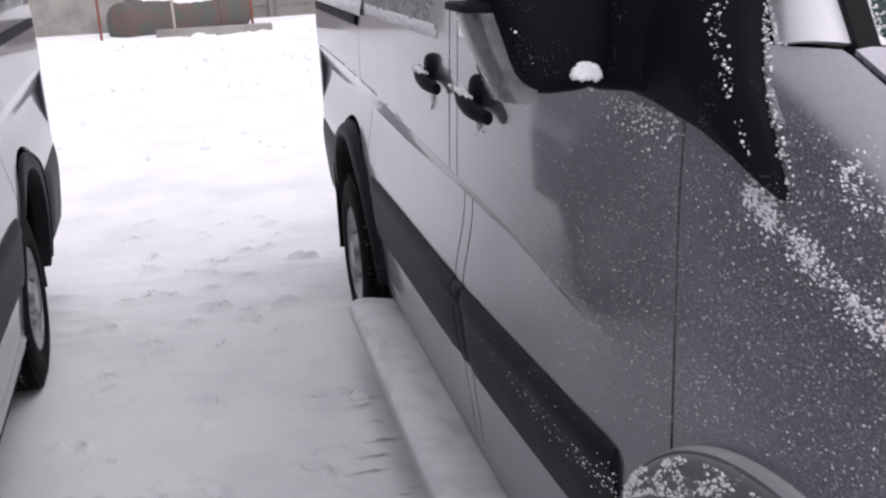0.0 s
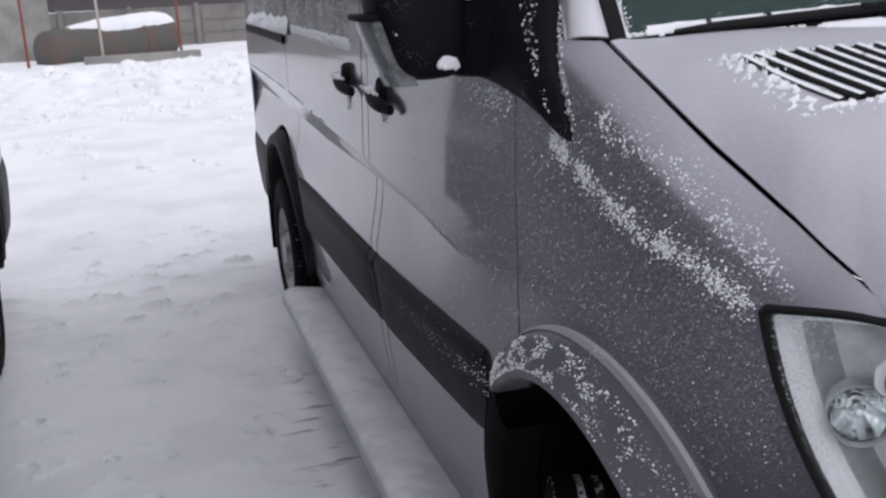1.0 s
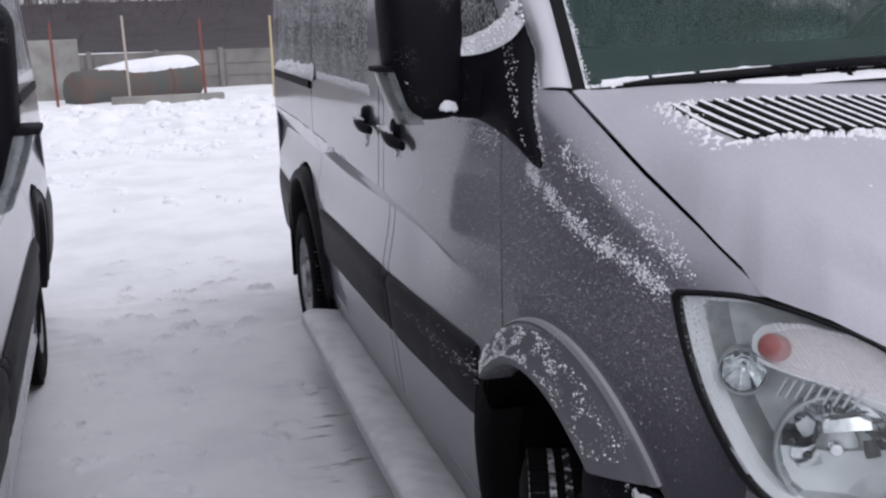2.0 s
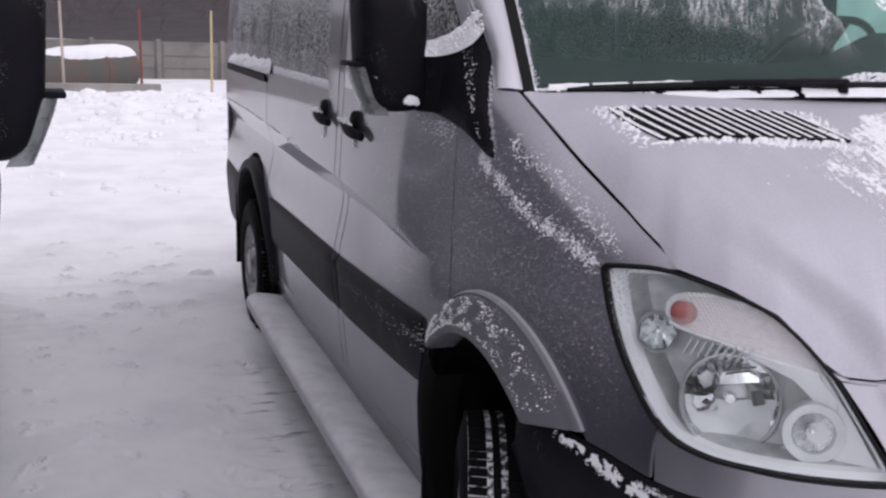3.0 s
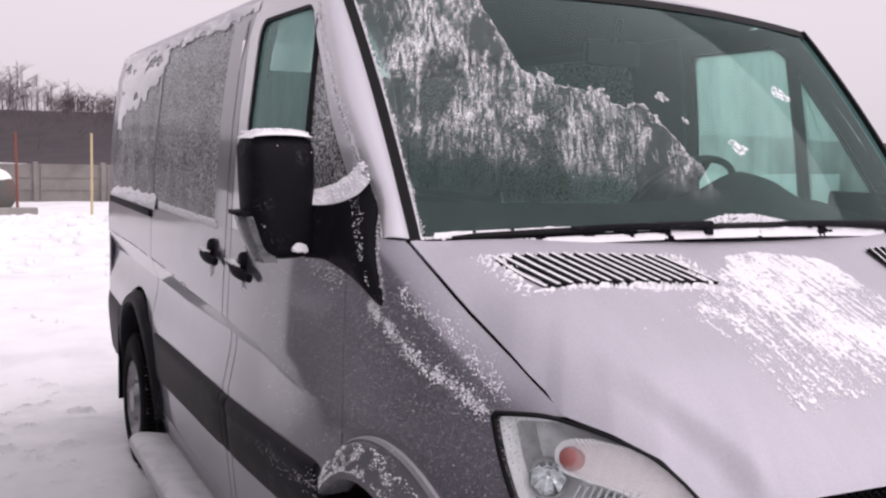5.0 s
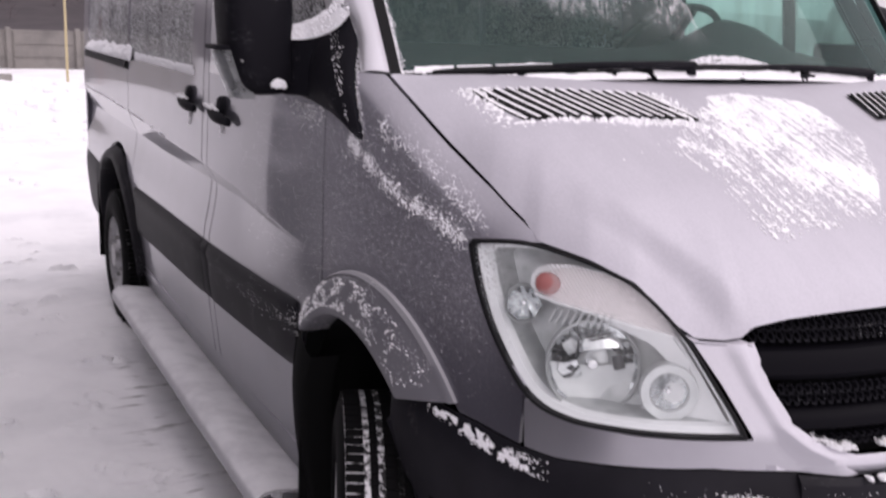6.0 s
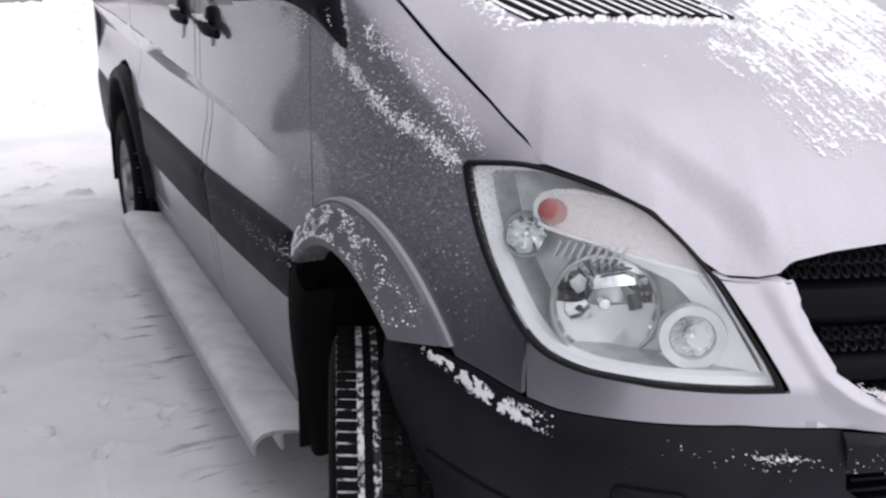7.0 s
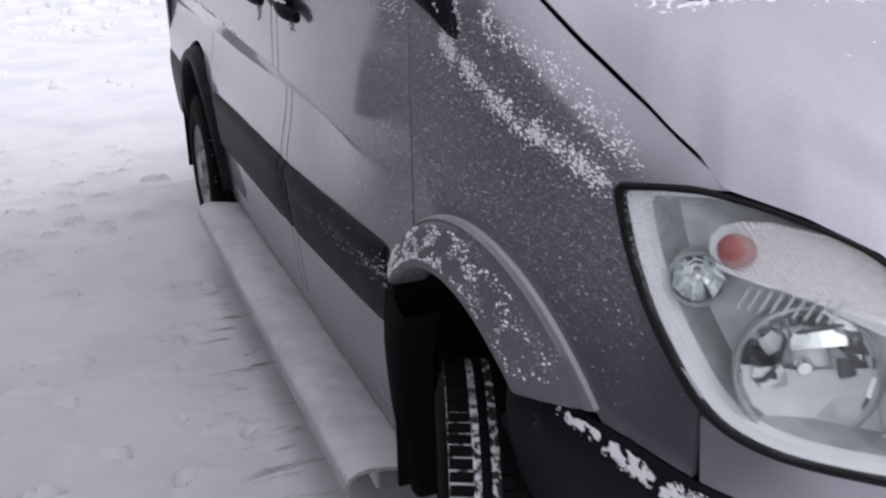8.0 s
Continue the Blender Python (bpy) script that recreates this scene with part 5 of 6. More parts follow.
    vs = grid(bm, [[skin(*(c + (q - c) * t), o) for q in loop] for t, o in ((1.0, 0.014), (0.985, 0.0295), (0.9, 0.032), (0.05, 0.032))], close_v=True)
    bm.faces.new(vs[-1])
    cover = part("towing_eye_cover", bm, BUMPER, bumper)
    bm = bmesh.new()
    grid(bm, [[skin(*(c + (q - c) * t), o) for q in loop] for t, o in ((1.0, 0.0295), (1.03, 0.0292), (1.055, 0.0290), (1.06, 0.020))], close_v=True)
    part("seam", bm, GAP, cover)
    # grille
    grille = new("grille")
    grille.parent = van
    bm = bmesh.new()
    for f in both:
        free_patch(bm, 20, 8, lambda u, v: skin(a_x(0.405) + (math.pi / 2 - a_x(0.405)) * u, 0.87 + 0.27 * v, -0.05), f)
    part("backing", bm, GAP, grille, smooth=False)
    for z0, z1 in ((1.018, 1.074), (0.932, 0.970)):
        bm = bmesh.new()
        for f in both:
            b0, b1 = a_x(interp(0.5 * (z0 + z1), grille_out) - 0.004), math.pi / 2
            rows = []
            for u in np.linspace(0, 1, 26):
                a = b0 + (b1 - b0) * u
                rows.append([f(skin(a, z0 + (z1 - z0) * t, o)) for t, o in ((0, -0.045), (0.02, -0.016), (0.2, -0.006), (0.55, -0.004), (0.9, -0.012), (1.0, -0.045))])
            grid(bm, rows)
        part("bar", bm, GRILLE_BAR, grille, "broad smooth black bar")
    for z0, z1 in ((1.080, 1.122), (0.974, 1.012), (0.900, 0.926)):
        bm = bmesh.new()
        for f in both:
            x0 = interp(0.5 * (z0 + z1), grille_out)
            n = int((1.0 - x0) / 0.017)
            for r in range(2):
                zc = z0 + (z1 - z0) * (0.27 + 0.46 * r)
                hh = (z1 - z0) * 0.25
                for i in range(n):
                    x = x0 + 0.006 + (1.0 - x0 - 0.008) * (i + 0.5 * r) / n
                    a, b = a_x(x - 0.0078), a_x(min(x + 0.0078, 1.0))
                    m_ = 0.5 * (a + b)
                    ring_o = [skin(m_ + (b - a) * 0.5 * math.cos(k6 * math.pi / 3), zc + hh * 1.1 * math.sin(k6 * math.pi / 3), -0.018) for k6 in range(6)]
                    ring_i = [skin(m_ + (b - a) * 0.34 * math.cos(k6 * math.pi / 3), zc + hh * 0.75 * math.sin(k6 * math.pi / 3), -0.02) for k6 in range(6)]
                    ring_b = [skin(m_ + (b - a) * 0.30 * math.cos(k6 * math.pi / 3), zc + hh * 0.6 * math.sin(k6 * math.pi / 3), -0.04) for k6 in range(6)]
                    grid(bm, [[f(p) for p in rg] for rg in (ring_o, ring_i, ring_b)], close_v=True)
        tagged(part("honeycomb", bm, BLACK, grille, "black honeycomb mesh", smooth=False, merge=False), kind="stuff")
    # number plate
    plate = new("number_plate")
    plate.parent = bumper
    bm = bmesh.new()
    box(bm, 0.662, 1.202, 0.006, 0.030, 0.535, 0.662, 0.003)
    part("holder", bm, BLACK, plate)
    bm = bmesh.new()
    box(bm, 0.670, 1.194, 0.000, 0.005, 0.540, 0.654, 0.002)
    part("plate_face", bm, PLATE_RED, plate, "red number plate")
    bm = bmesh.new()
    box(bm, 0.675, 0.710, -0.0025, -0.0005, 0.544, 0.650, 0.0008)
    part("band", bm, PLATE_BLUE, plate, "blue band")
    for x0 in (0.742, 0.790, 0.860, 0.910, 0.960, 1.030, 1.080):
        x1 = x0 + 0.020
        bm = bmesh.new()
        box(bm, x0, x1, -0.0025, -0.0005, 0.560, 0.632, 0.0008)
        part("bar_mark", bm, PLATE_INK, plate)
    # windscreen
    bm = bmesh.new()
    free_patch(bm, 30, 16, lambda u, v: screen(u, v))
    ws = part("windscreen", bm, SCREEN, van, "green-tinted windscreen half covered in scraped frost")
    ws.visible_shadow = False
    bm = bmesh.new()
    rows = []
    for u in np.linspace(0, 1, 25):
        t = screen(u, 1.0)
        rows.append([screen(u, 0.965, 0.004), t + Vector((0, 0, 0.008)), t + Vector((0, 0.03, 0.01)), t + Vector((0, 0.03, -0.01))])
    grid(bm, rows, close_v=True)
    part("top_seal", bm, SEAL, van)
    bm = bmesh.new()
    rows = []
    for u in np.linspace(0, 1, 31):
        b = screen(u, 0.0)
        rows.append([b + Vector((0, -0.018, -0.035)), b + Vector((0, -0.014, -0.008)), b + Vector((0, 0.02, 0.012)), b + Vector((0, 0.04, -0.03))])
    grid(bm, rows, close_v=True)
    part("cowl", bm, BLACK, van, "black cowl under the windscreen")
    # roof
    bm = bmesh.new()

    def roof(u, v):
        # u across, v along
        y = 1.60 + (5.24 - 1.60) * v
        c = 2 * u - 1
        nose = smooth_step(v, 0.0, 0.20)
        side_w = 0.285 + (0.125 - 0.285) * smooth_step(v, 0.0, 0.075)
        z0 = 2.15 + 0.04 * smooth_step(v, 0.0, 0.05)
        crown = 0.035 + 0.15 * nose
        x = 1 + (1 - side_w) * math.sin(c * math.pi / 2) ** 1 if abs(c) < 1 else 1 + (1 - side_w) * c
        e = max(1 - abs((x - 1) / (1 - side_w)) ** 3.0, 0.0)
        y -= 0.06 * (1 - c * c) * (1 - smooth_step(v, 0.0, 0.1))
        return Vector((x, y, z0 + crown * e ** 0.7))
    free_patch(bm, 36, 40, roof)
    part("roof", bm, body, van, "silver roof with a rim of snow", thick=0.008)
    # rear end: two doors that meet in the middle
    def rear(u, v):
        z = 0.42 + 1.77 * v
        w = interp(z, SIDE)
        return Vector((w + (2 - 2 * w) * u, 5.26 + 0.05 * math.sin(math.pi * u) ** 0.4, z))
    for u0 in (0.0, 0.502):
        bm = bmesh.new()
        free_patch(bm, 10, 16, lambda u, v: rear(u0 + 0.498 * u, v))
        part("rear_door", bm, body, van, thick=0.02)
    bm = bmesh.new()
    box(bm, 0.05, 1.95, 5.20, 5.34, 0.40, 0.78, 0.04)
    for f in both:
        free_patch(bm, 10, 8, lambda u, v: on_skin((4.775 + 0.5 * u, 0.40 + (0.36 + 0.03 * u) * v), 0.022 * (1 - abs(2 * v - 1) ** 6) * (1 - abs(2 * u - 1) ** 8) + 0.001), f)
    part("rear_bumper", bm, BUMPER, van, "dark plastic rear bumper")
    # floor pan and bulkhead close the shell
    bm = bmesh.new()
    box(bm, 0.45, 1.55, 0.30, 5.15, 0.24, 0.34)
    box(bm, 0.09, 1.91, 1.5, 3.78, 0.25, 0.42)
    part("floor_pan", bm, GAP, van, smooth=False)
    bm = bmesh.new()
    box(bm, 0.45, 1.55, 0.80, 0.86, 0.3, 1.30)
    part("firewall", bm, GAP, van, smooth=False)
    bm = bmesh.new()
    def dash(u, v):
        x = 0.11 + 1.78 * u
        hump = math.exp(-((x - 1.44) / 0.20) ** 2) * smooth_step(v, 0.35, 0.75) * 0.10
        return Vector((x, 1.0 - 0.13 * (1 - (2 * u - 1) ** 2) + 0.60 * v, 1.475 + 0.105 * v - 0.14 * smooth_step(v, 0.86, 1.0) + hump))
    free_patch(bm, 36, 14, dash)
    box(bm, 0.14, 1.86, 1.50, 1.58, 0.9, 1.40, 0.03)
    part("dashboard", bm, DASH, van, "dark dashboard")
    bm = bmesh.new()
    m = Matrix.Translation((1.44, 1.70, 1.545)) @ Matrix.Rotation(radians(-50), 4, "X")
    tube(bm, [m @ Vector((0.205 * math.cos(2 * math.pi * i / 40), 0.205 * math.sin(2 * math.pi * i / 40), 0)) for i in range(41)], 0.0125, 8, False)
    for an in (20, 160, 270):
        d = Vector((math.cos(radians(an)), math.sin(radians(an)), 0))
        tube(bm, [m @ (d * 0.05), m @ (d * 0.2)], 0.016, 8)
    lathe(bm, [(0.0, 0.02), (0.06, 0.015), (0.075, -0.02), (0.05, -0.06)], m, 20)
    part("steering_wheel", bm, DASH, van, "dark steering wheel")
    bm = bmesh.new()
    box(bm, 0.90, 1.10, 1.52, 1.55, 1.98, 2.06, 0.015)
    tube(bm, [(1.0, 1.50, 2.12), (1.0, 1.53, 2.04)], 0.01, 8)
    part("rear_view_mirror", bm, DASH, van, "dark rear-view mirror")
    # wipers
    for u0, u1, name in ((0.045, 0.40, "a"), (0.36, 0.80, "b")):
        wiper = new("wiper")
        wiper.parent = van
        bm = bmesh.new()
        tube(bm, [screen(u0 + (u1 - u0) * t, -0.012 + 0.012 * t, 0.014) for t in np.linspace(0, 1, 12)], [0.004] + [0.008] * 10 + [0.005], 8)
        part("blade", bm, SEAL, wiper)
        bm = bmesh.new()
        tube(bm, [screen(u0 + (u1 - u0) * t, -0.010 + 0.004 * math.sin(math.pi * t), 0.020) for t in np.linspace(0.45, 1.08, 8)], [0.005, 0.007, 0.008, 0.009, 0.010, 0.011, 0.013, 0.013], 8)
        part("arm", bm, BLACK, wiper)
        bm = bmesh.new()
        tube(bm, [screen(u0 + (u1 - u0) * 1.06, -0.03, 0.01), screen(u0 + (u1 - u0) * 1.06, -0.012, 0.026)], [0.015, 0.011], 12)
        part("pivot", bm, BLACK, wiper)


def build_van(body, label, board_on=True):
    van = tagged(new("van"), label, "van")
    for right in (True, False):
        build_side(van, side_of(right), body, right, board_on)
    build_front(van, body)
    return van


# ---------------------------------------------------------------- ground and surroundings
def bank(x, y):
    """The ploughed snow bank at the far side of the yard."""
    h = 0.05 * smooth_step(y, 12.5, 18.5) * (1 - 0.55 * smooth_step(y, 20.5, 24))
    rough = noise.fractal(Vector((x * 0.9, y * 0.55, 0.3)), 0.9, 2.1, 5)
    lumps = max(noise.noise(Vector((x * 2.1, y * 1.3, 4.0))), 0) ** 1.4
    return h * (1.0 + 0.9 * rough) + 0.34 * lumps * smooth_step(y, 12.5, 16) * (1 - smooth_step(y, 20, 22))


def ground_z(x, y):
    z = bank(x, y) if 11 < y < 40 and abs(x) < 30 else (0.2 if y >= 40 else 0.0)
    z += 0.010 * noise.fractal(Vector((x * 1.1, y * 1.1, 7.7)), 1.0, 2.0, 4)
    if 0.8 < y < 7.5 and -1.7 < x < 0.5:
        # drifted ripples and trodden marks in the alley
        z += 0.030 * smooth_step(y, 3.6, 4.4) * (1 - smooth_step(y, 5.2, 6)) * max(noise.noise(Vector((x * 3.0, y * 9.0, 1.0))), 0.0)
        near = smooth_step(x, -0.62, -0.25) * smooth_step(y, 1.2, 1.9) * (1 - smooth_step(y, 5.0, 6.2))
        warp = 1.6 * noise.noise(Vector((x * 4, y * 2, 3)))
        z += 0.016 * near * max(0.25 - abs(noise.noise(Vector((x * 3.2 + warp, y * 9 + x * 3, 8)))), 0.0) * (1 + warp)
        z += 0.006 * noise.fractal(Vector((x * 7, y * 7, 2.2)), 0.9, 2.0, 3)
    return z


PRINTS = [(-0.31, 4.66, 0.10), (-0.88, 5.0, 0.09), (-0.63, 4.75, 0.09), (-0.87, 4.22, 0.09), (-0.69, 3.70, 0.11), (-0.77, 3.13, 0.10), (-0.98, 5.52, 0.07),
          (-0.48, 5.17, 0.07), (-0.15, 3.6, 0.06), (-0.29, 3.17, 0.07), (-0.26, 2.34, 0.08), (-0.21, 1.76, 0.08), (-0.45, 4.5, 0.08), (-0.75, 4.55, 0.08)]


def axis_steps(spans):
    out = [spans[0][0]]
    for a, b, n in spans:
        out += list(np.linspace(a, b, n + 1))[1:]
    return out


scuff = random.Random(77)
SCUFFS = [(px, py, r * 0.5, scuff.uniform(-0.6, 0.6), 0.38) for px, py, r in PRINTS]
SCUFFS += [(scuff.uniform(-1.15, -0.12), scuff.uniform(1.7, 6.6), scuff.uniform(0.022, 0.045), scuff.uniform(-0.9, 0.9), scuff.uniform(0.28, 0.5)) for i in range(80)]

xs = axis_steps([(-900, -40, 6), (-40, -8, 12), (-8, -1.6, 40), (-1.6, 0.4, 150), (0.4, 8, 40), (8, 40, 12), (40, 900, 6)])
ys = axis_steps([(-900, -30, 5), (-30, -2, 10), (-2, 2, 40), (2, 6.8, 330), (6.8, 12, 60), (12, 24, 100), (24, 45, 10), (45, 1500, 8)])
bm = bmesh.new()
rows = []
for x in xs:
    row = []
    for y in ys:
        z = ground_z(x, y)
        if -1.4 < x < 0.2 and 1.4 < y < 6.8:
            for px, py, r, an, thin in SCUFFS:
                dx, dy = x - px, y - py
                if dx * dx + dy * dy < 0.05:
                    s, t = (dx * math.cos(an) + dy * math.sin(an)) / r, (dy * math.cos(an) - dx * math.sin(an)) / (r * thin)
                    d = s * s + (t + 0.5 * s * s) ** 2
                    if d < 7:
                        z += 0.80 * r * (-math.exp(-d * 1.4) + 0.55 * math.exp(-((math.sqrt(d) - 1.5) ** 2) * 5))
        row.append((x, y, z))
    rows.append(row)
grid(bm, rows)
tagged(obj("ground", bm, GROUND), "snow-covered yard with faint prints and a ploughed bank", "ground", kind="structure")

# loose lumps on the bank
rnd = random.Random(3)
bm = bmesh.new()
for i in range(420):
    x, y = rnd.uniform(-7, 6), rnd.uniform(13.5, 21.0)
    r = rnd.uniform(0.03, 0.13) * (1.9 if rnd.random() < 0.08 else 1)
    m = Matrix.Translation((x, y, ground_z(x, y) - r * 0.05)) @ Matrix.Diagonal((r * rnd.uniform(0.9, 1.5), r * rnd.uniform(0.8, 1.3), r * rnd.uniform(0.55, 0.9), 1))
    res = bmesh.ops.create_icosphere(bm, subdivisions=2, radius=1.0, matrix=m)
    for v in res["verts"]:
        v.co += Vector((noise.noise(v.co * 9), noise.noise(v.co * 9 + Vector((5, 0, 0))), noise.noise(v.co * 9 + Vector((0, 5, 0))))) * r * 0.35
for i in range(260):
    x, y = rnd.uniform(-3.0, 1.6), 13.6 - 5.0 * rnd.random() ** 2.2
    if noise.noise(Vector((x * 0.9, y * 0.7, 4))) < -0.05:
        continue
    r = rnd.uniform(0.02, 0.06) * (1.7 if rnd.random() < 0.1 else 1)
    m = Matrix.Translation((x, y, ground_z(x, y) + r * 0.1)) @ Matrix.Diagonal((r * rnd.uniform(0.9, 1.6), r * rnd.uniform(0.8, 1.3), r * rnd.uniform(0.6, 1.0), 1))
    res = bmesh.ops.create_icosphere(bm, subdivisions=2, radius=1.0, matrix=m)
    for v in res["verts"]:
        v.co += Vector((noise.noise(v.co * 14), noise.noise(v.co * 14 + Vector((5, 0, 0))), noise.noise(v.co * 14 + Vector((0, 5, 0))))) * r * 0.4
tagged(obj("snow_lumps", bm, SNOW, merge=False), "loose lumps of snow on the ploughed bank", "snow", kind="stuff")

# old tank on its slab
tank = tagged(new("storage_tank"), "old rusty steel tank lying on a slab under snow", "tank")
bm = bmesh.new()
tm = Matrix.Translation((-2.32, 22.85, 0.25)) @ Matrix.Rotation(radians(35), 4, "Z") @ Matrix.Rotation(radians(87), 4, "Y")
lathe(bm, [(0.50, 0.04 + 3.10 * q / 6) for q in range(7)], tm, 36)
part("shell", bm, TANK, tank)
for h0, h1, s in ((0.04, -0.16, 1), (3.14, 3.30, 1)):
    bm = bmesh.new()
    lathe(bm, [(0.50, h0), (0.45, h0 + (h1 - h0) * 0.5), (0.25, h0 + (h1 - h0) * 0.9), (0.0, h1)], tm, 36)
    part("end_cap", bm, TANK, tank, "domed rusty end")
for h in (1.12, 2.32):
    bm = bmesh.new()
    lathe(bm, [(0.50, h - 0.03), (0.511, h - 0.025), (0.511, h + 0.025), (0.50, h + 0.03)], tm, 36)
    part("weld_band", bm, TANK, tank)
bm = bmesh.new()
rows = []
for i in range(41):
    h = 0.55 + 2.62 * i / 40
    row = []
    for j in range(13):
        wide = 20 + 32 * smooth_step(i, 0, 16)
        an = radians(-wide + 2 * wide * j / 12 + 5 * noise.noise(Vector((h * 5, 0, 1))))
        edge = min(1.0, 3.0 * (1 - abs(2 * j / 12 - 1)), 8 * min(i, 40 - i) / 40 + 0.05)
        r = 0.50 + (0.04 + 0.06 * smooth_step(i, 0, 18)) * max(edge, 0) ** 0.6 * (1 + 0.35 * noise.noise(Vector((h * 2.5, j * 0.4, 2))))
        row.append(tm @ Vector((-r * math.cos(an), r * math.sin(an), h)))
    rows.append(row)
grid(bm, rows)
tagged(obj("snow_on_tank", bm, SNOW), "thick snow lying along the tank", "snow", kind="stuff")
bm = bmesh.new()
box(bm, -1.55, 0.85, 21.7, 22.0, -0.2, 0.20, 0.02)
tagged(obj("concrete_slab", bm, CONCRETE, smooth=False), "grey concrete slab edge showing above the snow", "slab")
bm = bmesh.new()
box(bm, -5.2, -2.32, 24.6, 25.0, -0.1, 1.44, 0.03)
tagged(obj("concrete_wall", bm, CONCRETE, smooth=False), "weathered grey concrete block wall", "wall", kind="structure")
for x, y, zt, mat, lab in ((-2.66, 22, 1.83, RUST, "thin rusty steel post"), (-1.16, 22, 1.93, PALEWOOD, "thin pale wooden post"),
                           (0.46, 22, 1.82, RUST, "thin dark red post"), (1.985, 22, 1.84, YELLOWED, "thin yellowish wooden post")):
    bm = bmesh.new()
    lean = rnd.uniform(-0.01, 0.01)
    tube(bm, [(x, y, -0.1), (x + lean, y, zt * 0.5), (x + lean * 2, y, zt)], [0.03, 0.028, 0.026], 8)
    tagged(obj("post", bm, mat), lab + " standing in the snow bank", "post", group="posts along the yard")
# panel fence
fence = tagged(new("fence"), "grey concrete panel fence beyond the snow bank", "fence")
for i in range(-2, 12):
    x0 = -2.2 + 1.7 * i
    bm = bmesh.new()
    box(bm, x0 + 0.05, x0 + 1.65, 27.0, 27.1, -0.3, 1.02, 0.01)
    for r in range(3):
        box(bm, x0 + 0.12, x0 + 1.58, 26.98, 27.0, 0.0 + 0.33 * r, 0.28 + 0.33 * r, 0.008)
    part("panel", bm, FENCE, fence, smooth=False)
    bm = bmesh.new()
    box(bm, x0 - 0.06, x0 + 0.06, 26.93, 27.12, -0.3, 1.08, 0.01)
    part("post", bm, FENCE, fence, smooth=False)

# wooded slope behind
bm = bmesh.new()
rows = []
for x in np.linspace(-160, 220, 60):
    row = []
    for t in np.linspace(0, 1, 8):
        y = 58 + 72 * t
        row.append((x, y, 0.05 + 4.65 * smooth_step(t, 0, 0.9) + 0.5 * noise.noise(Vector((x * 0.04, t * 3, 0)))))
    row.append((x, 190, 3.0))
    rows.append(row)
grid(bm, rows)
tagged(obj("backdrop", bm, SLOPE), "dark wooded slope far behind the yard", "hillside", kind="structure")
verts, faces = [], []


def blade(p, q, r0, r1):
    d = (q - p).normalized()
    u = Vector((1, 0, 0)) - d * d.x
    u = u.normalized()
    w = d.cross(u)
    n = len(verts)
    for c, r in ((p, r0), (q, r1)):
        for s in range(3):
            an = 2 * math.pi * s / 3
            verts.append(c + r * (math.cos(an) * u + math.sin(an) * w))
    for s in range(3):
        t = (s + 1) % 3
        faces.append((n + s, n + t, n + 3 + t, n + 3 + s))


rnd = random.Random(11)


def bough(p, q, r, level):
    """A limb with finer ones fanning out of it."""
    blade(p, q, r, r * 0.45)
    if level == 0:
        return
    d = q - p
    for b in range(6 if level > 1 else 5):
        s = p.lerp(q, rnd.uniform(0.35, 1.0))
        turn = Vector((rnd.uniform(-1, 1), rnd.uniform(-0.6, 0.6), rnd.uniform(-0.35, 0.75))) * d.length * 0.75
        bough(s, s + d * rnd.uniform(0.30, 0.55) + turn * 0.7, r * 0.5, level - 1)


for i in range(1500):
    x, t = rnd.uniform(-75, 90), rnd.random() ** 0.8
    base = Vector((x, 72 + 56 * t, -0.5 + 5.0 * smooth_step(t, 0, 0.9)))
    top = base + Vector((rnd.uniform(-0.3, 0.3), 0, rnd.uniform(2.2, 3.4)))
    blade(base, top, 0.06, 0.010)
    for b in range(9):
        p = base.lerp(top, rnd.uniform(0.3, 0.95))
        q = p + Vector((rnd.choice((-1, 1)) * rnd.uniform(0.3, 0.9), rnd.uniform(-0.3, 0.3), rnd.uniform(0.4, 1.1)))
        blade(p, q, 0.018, 0.006)
# the tall trees along the ridge, whose crowns stand against the sky
for i in range(640):
    x = rnd.uniform(-62, 70)
    tall = 0.75 + 0.4 * noise.noise(Vector((x * 0.11, 0, 0)))
    base = Vector((x, rnd.uniform(98, 128), 3.0))
    top = base + Vector((rnd.uniform(-0.4, 0.4), 0, tall * rnd.uniform(4.2, 6.4)))
    blade(base, top, 0.07, 0.02)
    for b in range(6):
        s = rnd.uniform(0.35, 0.98)
        p = base.lerp(top, s)
        reach = tall * rnd.uniform(1.2, 2.2) * (1.25 - s)
        q = p + Vector((rnd.uniform(-1, 1) * reach, rnd.uniform(-0.5, 0.5) * reach, reach * rnd.uniform(0.4, 0.9)))
        bough(p, q, 0.024, 2)
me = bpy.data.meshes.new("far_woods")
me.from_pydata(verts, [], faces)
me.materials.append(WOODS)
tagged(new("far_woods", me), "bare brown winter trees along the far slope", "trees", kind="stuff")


# ---------------------------------------------------------------- the two vans
van = build_van(SILVER, "silver van with rime and snow, parked in a snowy yard")
other = build_van(SILVER, "silver van parked alongside in the snow", board_on=False)
# the neighbour has the longer wheelbase
for ob in other.children_recursive:
    if ob.type == "MESH":
        for v in ob.data.vertices:
            v.co.y += 0.415 * min(max((v.co.y - 2.65) / 0.9, 0.0), 1.0)
other.matrix_world = Matrix.Translation((-2.988, -0.617, 0.0)) @ Matrix.Rotation(radians(2.95), 4, "Z")


# ---------------------------------------------------------------- snow and rime lying on the van
rnd = random.Random(21)


def along(line, t):
    n = len(line) - 1
    i = min(int(t * n), n - 1)
    return Vector(line[i]).lerp(Vector(line[i + 1]), t * n - i)


